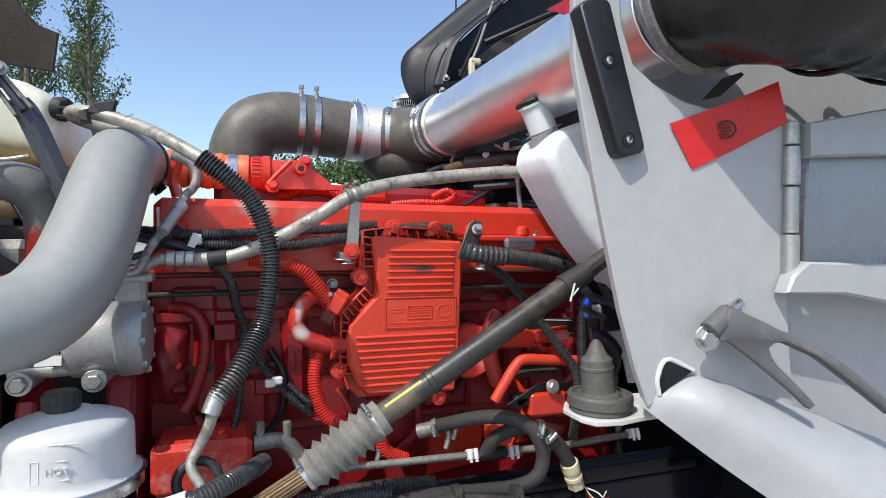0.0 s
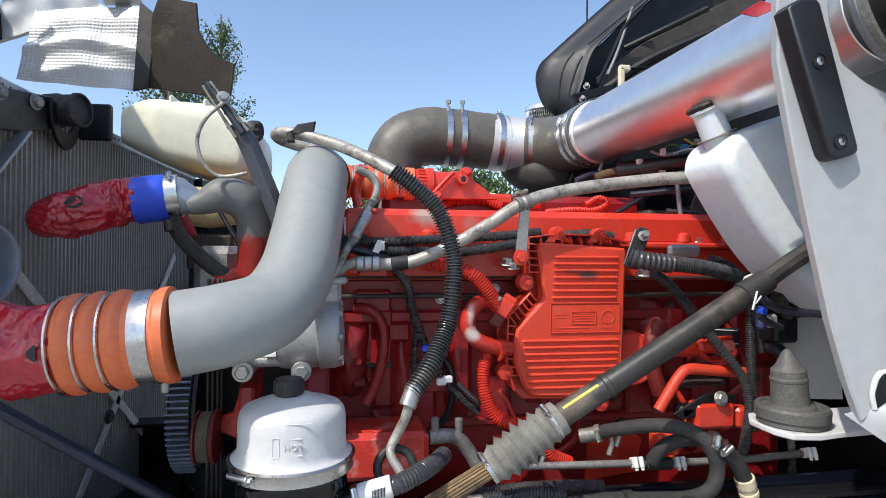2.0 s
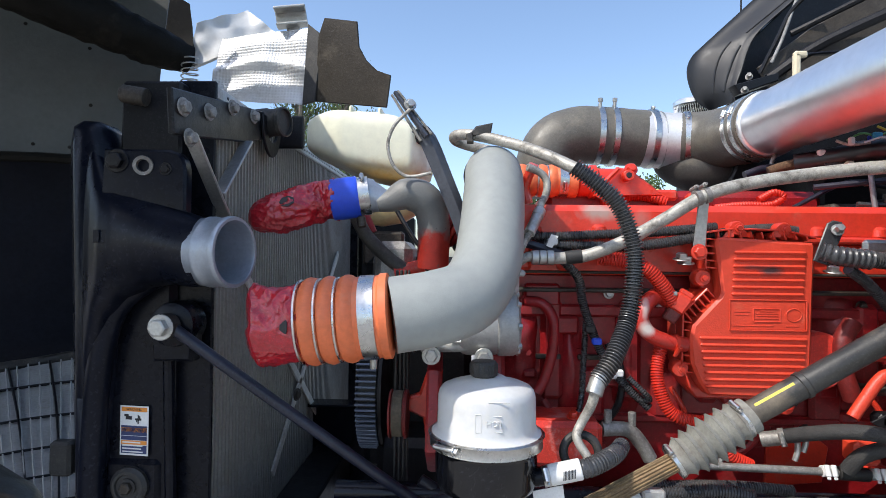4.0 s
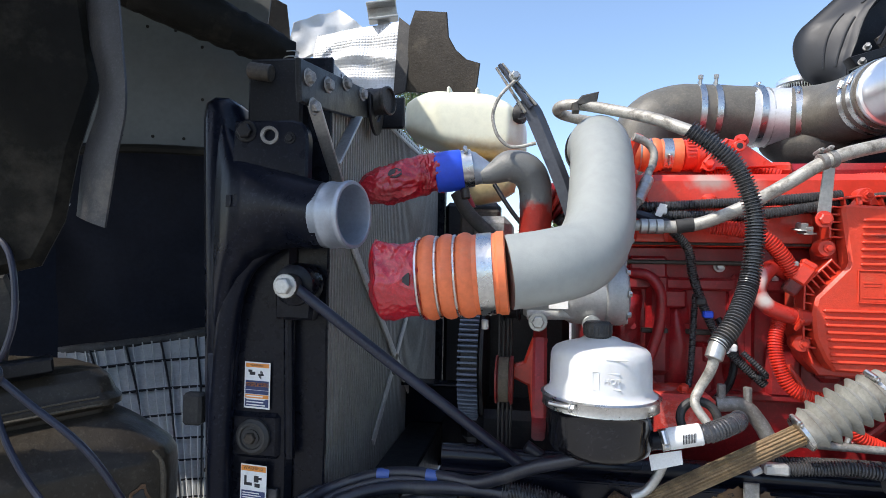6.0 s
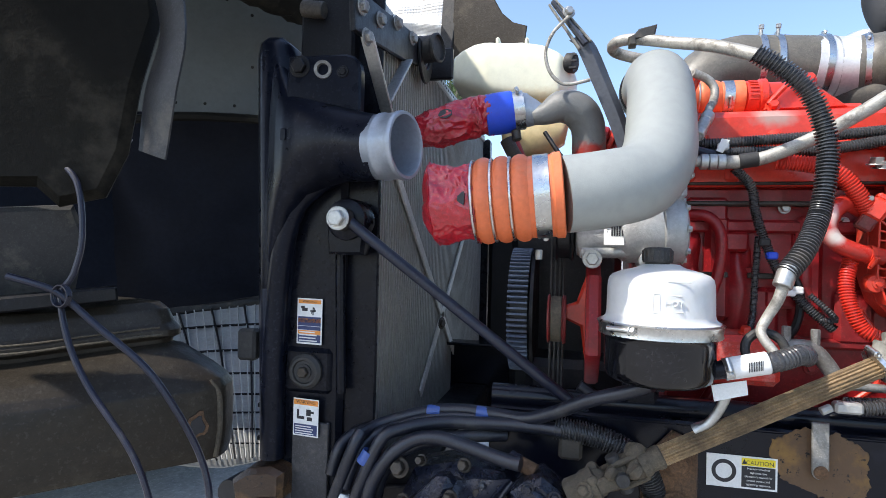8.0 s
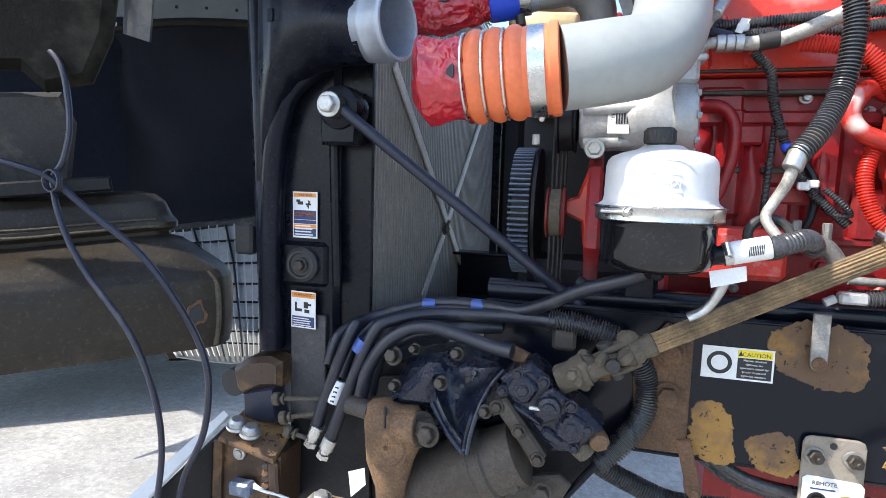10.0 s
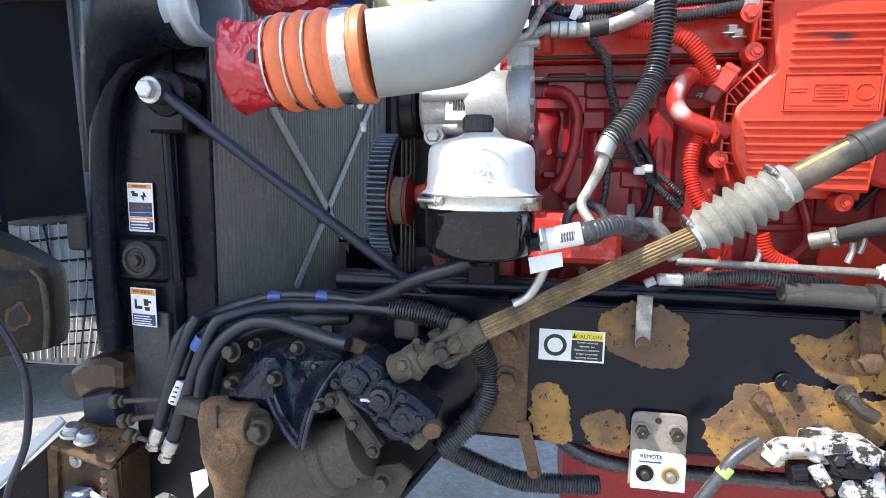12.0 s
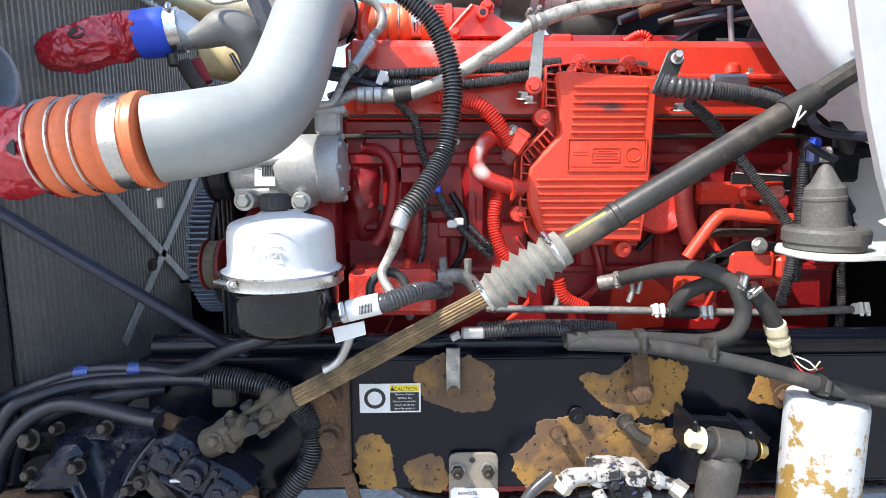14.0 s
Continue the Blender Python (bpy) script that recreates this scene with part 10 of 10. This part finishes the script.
for k in range(4):
    x, z = -0.72 + 0.22 * rr.random(), 0.86 + 0.08 * rr.random()
    a = Vector((x, 0.985, z))
    g = Geo().sweep([a, a + Vector((0.03 + 0.03 * rr.random(), -0.02, 0.02 - 0.04 * rr.random())), a + Vector((0.09, -0.01, -0.03 * rr.random()))], 0.0025 + 0.003 * rr.random(), 7, 0.008)
    part("bleed_line", g, ("gear", "black_plate", "grime")[k % 3], gear)
m_ = aim(ga, gb)
for k in range(4):
    t_ = radians(-104 + 5 * (k % 2))
    p = m_ @ Vector((0.066 * math.cos(t_), 0.066 * math.sin(t_), gl * (0.2 + 0.065 * k)))
    part("cast_bar", Geo().box(p, (0.011, 0.004, 0.014), pose(0, 0, 0), 0.001), "gear_dust", gear)
p = Vector((-0.323, 0.940, 0.862))
part("rusted_plug", Geo().lathe([(0.014, -0.02), (0.017, 0.0), (0.016, 0.012), (0.009, 0.015), (0.0, 0.016)], aim(p, p + Vector((0.2, -1, -0.2))), 18, 0.2, 3), "rust_dust", gear, "brown rusted plug")
lowp = thing("gear_bracket", (-0.470, 0.980, 0.696), "grimy lower gear bracket with two studs", "bracket")
g = Geo().panel([(-0.650, 0.970, 0.661), (-0.513, 0.970, 0.738), (-0.387, 0.980, 0.765), (-0.365, 0.980, 0.748), (-0.404, 0.980, 0.663), (-0.650, 0.970, 0.617)], 0.02, 0.004)
part("plate", g, "grime", lowp)
for p in ((-0.469, 0.955, 0.746), (-0.416, 0.955, 0.740)):
    part("stud", hex_bolt(Geo(), p, (0, -1, 0.1), 0.012, 0.02), "grime", lowp)
a, b = Vector((-0.429, 1.000, 0.640)), Vector((-0.310, 1.050, 0.779))
part("brace", Geo().cyl(a, b, 0.008, 10), "black_paint", lowp)
bk = [(-0.326, 1.065, 0.751), (-0.429, 1.065, 0.619), (-0.449, 1.065, 0.527), (-0.925, 1.065, 0.430), (-0.913, 1.065, 0.786), (-0.776, 1.065, 0.879), (-0.667, 1.065, 0.892), (-0.429, 1.065, 0.919), (-0.380, 1.065, 0.832)]
g = Geo().prism([(p[0], p[2]) for p in bk], 0.016, facing_camera_side(0, 1.081, 0), 0.003)
part("back_plate", g, "black_plate", lowp, "grimy black mounting plate")
# pitman arm
pm = Vector((-0.697, 0.895, 0.812))
arm = thing("pitman_arm", (pm.x, pm.y, 0.6), "rusty brown forged pitman arm with clamp bolt", "pitman arm")
g = Geo().prism([(-0.052, 0.05), (-0.045, 0.072), (-0.01, 0.078), (0.01, 0.068), (0.045, 0.07), (0.06, 0.05), (0.055, 0.0), (0.04, -0.04), (0.028, -0.09), (0.026, -0.2), (-0.02, -0.2), (-0.026, -0.09), (-0.045, -0.04)], 0.06, facing_camera_side(pm.x, pm.y + 0.055, pm.z), 0.014)
part("arm", g, "rust_dust", arm, sharp=60)
g = Geo().box((pm.x - 0.004, pm.y - 0.0035, pm.z + 0.055), (0.006, 0.006, 0.042), None, 0.002)
part("clamp_slit", g, "ink", arm)
g = Geo().lathe([(0.036, 0), (0.037, 0.003), (0.034, 0.006), (0.02, 0.006), (0.006, 0.004), (0.0, 0.004)], aim(pm - Vector((0, 0.004, 0)), pm - Vector((0, 1, 0))), 26)
part("shaft_end", g, "rust_dust", arm)
g = Geo().cyl(pm + Vector((-0.09, 0.02, 0.062)), pm + Vector((-0.045, 0.02, 0.055)), 0.018, 16)
part("clamp_nut", g, "grime", arm)
g = Geo().cyl(pm + Vector((0.012, 0.012, 0.034)), pm + Vector((0.056, 0.010, 0.038)), 0.031, 24)
part("clamp_boss", g, "rust_dust", arm)
g = Geo().lathe([(0.0365, 0), (0.0385, 0.0012), (0.0365, 0.002)], aim(pm - Vector((0, 0.006, 0.008)), pm - Vector((0, 1, 0.008))), 30)
part("shaft_ring", g, "rust_dust", arm)
g = hex_bolt(Geo(), pm + Vector((0.060, 0.012, 0.036)), (1, -0.6, 0.15), 0.021, 0.024)
part("clamp_bolt", g, "grime", arm)
# universal joint
uj = Vector((-0.378, 0.972, 0.955))
ud = (S3 - S4).normalized()
yk = thing("universal_joint", uj, "grimy cast universal joint at the steering shaft's foot", "universal joint")
def yoke_ear(base, axis, o, thick, length, half):
    """A rounded fork ear that runs from base along axis, set off along o."""
    w = o.cross(axis).normalized()
    m = Matrix((axis, w, o)).transposed().to_4x4()
    m.translation = base
    poly = [(0, -half * 0.8), (length - half, -half), (length - half * 0.35, -half * 0.75), (length, 0), (length - half * 0.35, half * 0.75), (length - half, half), (0, half * 0.8)]
    return Geo().prism(poly, thick, m, 0.004)


g = Geo().lathe([(0.018, 0.03), (0.0205, 0.027), (0.0205, 0.019), (0.019, 0.016), (0.0195, 0.006), (0.0235, 0.0), (0.0235, -0.01), (0.018, -0.014)], aim(S4, S4 + ud), 26, 0.04, 3)
part("yoke_collar", g, "yoke", yk)
side1 = Vector((0.15, -0.75, 0.0)).cross(ud).normalized()
side2 = ud.cross(side1).normalized()
ct = S4 - ud * 0.05
for sgn in (-1, 1):
    part("yoke_ear", yoke_ear(S4 - ud * 0.004 + side1 * (0.021 * sgn - 0.006), -ud, side1, 0.011, 0.06, 0.0155), "yoke", yk)
    part("yoke_ear", yoke_ear(S4 - ud * 0.098 + side2 * (0.021 * sgn - 0.006), ud, side2, 0.011, 0.06, 0.0155), "yoke", yk)
    part("bearing_cap", Geo().cyl(ct + side1 * 0.02 * sgn, ct + side1 * 0.035 * sgn, 0.012, 16), "rubber", yk)
    part("bearing_cap", Geo().cyl(ct + side2 * 0.02 * sgn, ct + side2 * 0.035 * sgn, 0.012, 16), "rubber", yk)
BALL = [(0.0, -1.0), (0.38, -0.92), (0.7, -0.7), (0.92, -0.38), (1.0, 0.0), (0.92, 0.38), (0.7, 0.7), (0.38, 0.92), (0.0, 1.0)]
for q, r, m in ((ct, 0.019, "yoke"), (S4 - ud * 0.094, 0.025, "yoke"), (S4 - ud * 0.016, 0.022, "yoke")):
    part("caked_dirt", Geo().lathe([(a * r, b * r) for a, b in BALL], aim(q, q + ud), 28, 0.22, int(r * 1000)), m, yk, "lumpy caked dirt", sharp=80)
rr = random.Random(17)
for k in range(11):
    q = S4 - ud * (0.12 * rr.random()) + side1 * (0.05 * rr.random() - 0.025) + side2 * (0.05 * rr.random() - 0.025)
    r = 0.008 + 0.007 * rr.random()
    part("caked_dirt", Geo().lathe([(a * r, b * r * 1.3) for a, b in BALL], aim(q, q + ud + side1 * rr.random()), 12, 0.5, k), "yoke", yk)
g = Geo().cyl(ct - side1 * 0.024, ct + side1 * 0.024, 0.010, 12)
g.cyl(ct - side2 * 0.024, ct + side2 * 0.024, 0.010, 12)
part("cross", g, "rubber", yk)
g = Geo().lathe([(0.0, -0.05), (0.022, -0.05), (0.026, -0.044), (0.026, -0.02), (0.029, -0.012), (0.03, 0.006), (0.02, 0.01)], aim(S4 - ud * 0.1, S4), 24, 0.07, 5)
part("lower_yoke", g, "yoke", yk)
part("clamp_bolt", hex_bolt(Geo(), S4 - ud * 0.125 + Vector((0.006, -0.026, 0.01)), (-0.3, -1, 0.2), 0.009, 0.012), "yoke", yk)

# ---- hose bundle over the gear ----
def fluid_hose(path, r, label="black fluid hose arching over the steering gear"):
    return solid("fluid_hose", Geo().sweep(path, r, 16, 0.012), "hose_gloss", label, "hose", "fluid hoses")


M["hose_gloss"] = mat("satin_black_hose", (0.014, 0.016, 0.025), 0.34, 0, 0.2, 14, (0.12, 0.11, 0.09), 0.15, 9, 0.2, 150)
H1 = [(-0.892, 0.985, 0.778), (-0.873, 0.990, 0.840), (-0.820, 1.000, 0.990), (-0.810, 1.030, 1.002), (-0.783, 1.060, 1.015), (-0.693, 1.080, 1.042), (-0.615, 1.080, 1.052), (-0.535, 1.070, 1.051), (-0.481, 1.050, 1.054), (-0.430, 1.030, 1.075), (-0.362, 1.000, 1.113), (-0.288, 0.975, 1.142), (-0.261, 0.960, 1.158)]
fluid_hose(H1, 0.0132)
fluid_hose([(-0.854, 0.975, 0.763), (-0.823, 0.975, 0.846), (-0.767, 0.990, 0.996), (-0.726, 1.010, 1.023), (-0.655, 1.040, 1.034), (-0.586, 1.050, 1.036), (-0.511, 1.050, 1.040), (-0.450, 1.045, 1.041), (-0.412, 1.040, 1.040)], 0.0132)
fluid_hose([(-0.784, 0.970, 0.867), (-0.773, 0.975, 0.921), (-0.739, 0.980, 0.978), (-0.693, 0.990, 1.011), (-0.643, 0.990, 1.019), (-0.585, 0.985, 1.009), (-0.524, 0.975, 0.997), (-0.483, 0.965, 0.994)], 0.0138)
fluid_hose([(-0.841, 1.000, 0.896), (-0.821, 1.010, 0.958), (-0.799, 1.035, 0.990), (-0.747, 1.065, 1.013), (-0.667, 1.075, 1.035), (-0.582, 1.075, 1.041), (-0.507, 1.075, 1.041), (-0.416, 1.100, 1.038)], 0.0128)
fluid_hose([(-0.776, 1.000, 0.864), (-0.766, 1.005, 0.921), (-0.741, 1.010, 0.961), (-0.699, 1.020, 0.990), (-0.645, 1.030, 1.003), (-0.589, 1.050, 1.010), (-0.524, 1.080, 1.009)], 0.0132)
fluid_hose([(-0.885, 1.030, 0.907), (-0.875, 1.040, 0.954), (-0.858, 1.060, 0.979), (-0.817, 1.080, 0.999), (-0.717, 1.100, 1.020), (-0.617, 1.110, 1.028)], 0.0128)
fluid_hose([(-0.381, 1.130, 1.110), (-0.318, 1.130, 1.069), (-0.261, 1.120, 1.030), (-0.228, 1.100, 0.993)], 0.013, "black hose passing behind the steering shaft")
conduit([(-0.426, 1.050, 1.043), (-0.356, 1.050, 1.034), (-0.298, 1.050, 1.015), (-0.257, 1.060, 0.976), (-0.237, 1.070, 0.922), (-0.244, 1.060, 0.864), (-0.278, 1.040, 0.817), (-0.324, 1.020, 0.779)], 0.0205, "thick black corrugated conduit beside the steering gear", pitch=0.0056)
conduit([(-0.36, 1.10, 0.79), (-0.32, 1.115, 0.735), (-0.237, 1.130, 0.69), (-0.170, 1.140, 0.665), (-0.103, 1.150, 0.660), (-0.007, 1.160, 0.662)], 0.019, "corrugated conduit below the rail", pitch=0.0056)
for a, b in (((-0.884, 0.983, 0.789), (-0.905, 0.980, 0.735)), ((-0.849, 0.973, 0.771), (-0.871, 0.970, 0.720))):
    a, b = Vector(a), Vector(b)
    g = Geo().cyl(a, a.lerp(b, 0.5), 0.0155, 16)
    g.cyl(a.lerp(b, 0.5), a.lerp(b, 0.65), 0.012, 16)
    g.lathe([(0.012, 0), (0.0145, 0.002), (0.0145, 0.012), (0.011, 0.014)], aim(a.lerp(b, 0.65), b), 6)
    solid("hose_end", g, "steel", "crimped bright metal hose end", "fitting", "hose ends")
g = Geo().cyl((-0.840, 0.998, 0.884), (-0.851, 0.985, 0.839), 0.0138, 14)
hl = solid("hose_label", g, "label_w", "white printed label wrapped round a black hose", "label")
for k in range(4):
    q = Vector((-0.840, 0.998, 0.884)).lerp(Vector((-0.851, 0.985, 0.839)), 0.2 + 0.2 * k)
    part("print_bar", Geo().box(q + Vector((0, -0.0138, 0)), (0.008, 0.001, 0.004), None, 0.0002), "ink", hl)
for p, d in (((-0.676, 1.079, 1.044), (1, 0, 0.05)), ((-0.571, 1.075, 1.051), (1, 0, -0.05)), ((-0.791, 0.985, 0.968), (0.5, 0.1, 0.9))):
    d = Vector(d).normalized()
    g = Geo().lathe([(0.0134, -0.014), (0.0140, -0.012), (0.0140, 0.012), (0.0134, 0.014)], aim(p, Vector(p) + d), 18, closed=False)
    solid("blue_tie", g, "tie", "blue plastic tie round a hose", "tie", "blue ties")
for a, b in (((-0.983, 0.980, 0.834), (-0.862, 0.990, 0.847)), ((-0.967, 0.980, 0.794), (-0.871, 0.990, 0.815)), ((-0.956, 0.980, 0.767), (-0.900, 0.985, 0.752))):
    a, b = Vector(a), Vector(b)
    g = Geo().cyl(a, b, 0.005, 10)
    g.cyl(a - (b - a).normalized() * 0.004, a + (b - a).normalized() * 0.01, 0.014, 16)
    g.cyl(a + (b - a).normalized() * 0.016, a + (b - a).normalized() * 0.022, 0.012, 16)
    solid("lashing_pin", g, "yoke", "dusty steel pin with round end on the front frame", "pin", "lashing pins")
g = Geo().lathe([(0.013, -0.012), (0.0158, -0.011), (0.0158, -0.006), (0.0148, -0.005), (0.0148, 0.0), (0.0158, 0.001), (0.0158, 0.008), (0.013, 0.010)], aim((-0.497, 0.998, 0.988), (-0.456, 0.985, 0.976)), 20)
solid("hose_crimp", g, "navy", "dark crimped collar on a fluid hose end", "crimp")
solid("hose_nipple", Geo().cyl((-0.487, 0.995, 0.985), (-0.456, 0.985, 0.976), 0.014, 12), "rust", "rusty hose nipple on the steering gear", "fitting")
g = Geo().box((-0.395, 1.050, 1.008), (0.045, 0.03, 0.045), None, 0.006)
g.cyl((-0.404, 1.050, 1.043), (-0.395, 1.050, 1.022), 0.012, 10)
solid("pipe_clamp", g, "grime", "grimy saddle clamp under the hoses", "clamp")

# rusty bracket plate beside the gear
g = Geo().prism([((-0.251, 1.075, 0.941)[0], 0.80), ((-0.161, 1.075, 0.952)[0], 0.80), ((-0.161, 1.075, 0.952)[0], 1.03), ((-0.206, 1.075, 0.947)[0], 1.05), ((-0.267, 1.075, 0.940)[0], 0.98)], 0.02, facing_camera_side(0, 1.084, 0), 0.004)
solid("gear_plate", g, "rust", "brown rusty steel plate behind the steering gear", "plate")
for p in ((-0.201, 1.060, 0.913), (-0.318, 1.055, 0.956), (-0.202, 1.050, 0.998)):
    rail_bolt(p, 0.017, "rust", 0.018)

# ---- front end of the frame ----
M["oily_brown"] = flecked("oily_brown_steel", (0.05, 0.027, 0.015), (0.22, 0.115, 0.045), (0.012, 0.01, 0.009), 14.0, 0.57, 55.0, 0.6, 0.35, 0.7, soft=0.1)
fr = thing("frame_bracket", (-1.05, 1.05, 0.5), "oily rust-brown front frame bracket with domed bolts", "frame bracket")
g = Geo().prism([(-1.108, 0.748), (-0.957, 0.722), (-0.962, 0.58), (-1.0, 0.57), (-1.100, 0.575)], 0.10, facing_camera_side(0, 1.05, 0), 0.008)
part("box", g, "oily_brown", fr)
for x, top_z, w, lean in ((-1.098, 0.742, 0.022, 3), (-0.968, 0.715, 0.024, -3)):
    g = Geo().box((0, 0, -0.08), (w, 0.016, 0.16), Matrix.Translation((x, 0.946, top_z)) @ pose(0, 0, 0, 0, lean, 0), 0.004)
    part("flange", g, "oily_brown", fr, "rusty bolted flange")
g = Geo().panel([(-1.085, 0.925, 0.758), (-0.954, 0.925, 0.728), (-0.968, 1.03, 0.752), (-1.092, 1.03, 0.782)], -0.012, 0.003)
part("top_plate", g, "rust_or", fr, "ochre oily top plate")
g = Geo().prism([(-1.080, 0.83), (-1.0, 0.85), (-0.993, 0.77), (-1.04, 0.762), (-1.078, 0.772)], 0.09, facing_camera_side(0, 1.09, 0), 0.008)
part("upright", g, "navy", fr, "navy-black upright")
g = Geo().prism([(-1.106, 0.878), (-1.07, 0.905), (-1.015, 0.915), (-0.985, 0.905), (-0.985, 0.85), (-1.03, 0.842), (-1.082, 0.818), (-1.098, 0.835)], 0.10, facing_camera_side(0, 1.10, 0), 0.012)
part("hinge_block", g, "oily_brown", fr, "rust-brown hinge block")
g = Geo().cyl((-1.125, 1.03, 0.835), (-1.12, 1.09, 0.835), 0.032, 22)
part("bushing", g, "ink", fr)
for p in ((-1.060, 0.955, 0.770), (-1.024, 0.950, 0.762)):
    g = Geo().lathe([(0.021, 0), (0.023, 0.003), (0.021, 0.007), (0.018, 0.008), (0.0175, 0.016), (0.012, 0.022), (0.0, 0.023)], Matrix.Translation(p) @ pose(0, 0, 0, 8, 10, 0), 22)
    part("bolt", g, "zinc", fr)
g = Geo().lathe([(0.013, 0), (0.015, 0.002), (0.014, 0.006), (0.009, 0.007), (0.008, 0.010), (0.0, 0.010)], facing_camera_side(-1.049, 0.95, 0.718), 20)
part("side_bolt", g, "zinc", fr)
for k in range(6):
    p = Vector((-0.985 + 0.012 * noise.noise((k, 0, 1)), 0.945, 0.70 - 0.014 * k))
    part("flake", Geo().lathe([(0.009, 0), (0.007, 0.004), (0.0, 0.005)], aim(p, p + Vector((0.2, -1, 0.3))), 7, 0.4, k), "rust_or" if k % 2 else "oily_brown", fr)
# Dark plate added so the gap beside the bracket stays dark.
g = Geo().prism([(-0.99, 0.80), (-0.80, 0.82), (-0.79, 0.45), (-0.99, 0.45)], 0.01, facing_camera_side(0, 1.06, 0), 0.003)
part("dark_gap_plate", g, "black_plate", fr)
g = Geo().prism([(-0.05, -0.028), (0.06, -0.03), (0.05, 0.025), (-0.045, 0.03)], 0.012, Matrix.Translation((-0.847, 0.950, 0.633)), 0.004)
part("foot_plate", g, "plate_tan", fr, "pale dusty foot plate")
g = hex_bolt(Geo(), (-0.854, 0.940, 0.655), (0, -0.2, 1), 0.014, 0.014)
part("bolt", g, "zinc", fr)
g = Geo().panel([(-0.800, 0.950, 0.717), (-0.765, 0.950, 0.731), (-0.762, 0.950, 0.696), (-0.794, 0.950, 0.664)], 0.001, 0.0003)
solid("small_label", g, "label_w", "small dirty white paper label on the frame", "label")
g = Geo().box((-1.032, 0.930, 0.653), (0.05, 0.03, 0.03), pose(0, 0, 0), 0.005)
solid("plug_connector", g, "fin_blue", "grey-blue cable connector hanging at the front frame", "connector")
for k in range(3):
    g = Geo().sweep([(-1.004, 0.930, 0.658 + 0.004 * k), (-0.978, 0.930, 0.654), (-0.958, 0.940, 0.646), (-0.925, 0.950, 0.632)], 0.003, 6, 0.01)
    solid("plug_wire", g, "label_w", "pale wire leading from the connector", "wire", "plug wires")
bump = thing("bumper", (-1.2, 0.9, 0.3), "bumper with a pale upper edge and dark face", "bumper")
g = Geo().panel([(-1.109, 0.980, 0.790), (-1.092, 0.980, 0.777), (-1.203, 0.800, 0.619), (-1.252, 0.800, 0.610)], -0.01, 0.002)
part("top_edge", g, "hood_white", bump, "pale painted upper edge")
g = Geo().panel([(-1.096, 0.985, 0.773), (-1.102, 0.985, 0.488), (-1.225, 0.805, 0.576), (-1.212, 0.805, 0.612)], -0.01, 0.002)
part("face", g, "black_plate", bump)
# White bar standing in for a sliver of sunlight behind the bumper.
g = Geo().box((-1.02, 1.12, 0.86), (0.12, 0.02, 0.06), None, 0.004)
part("sunlit_sliver", g, "hood_white", bump)
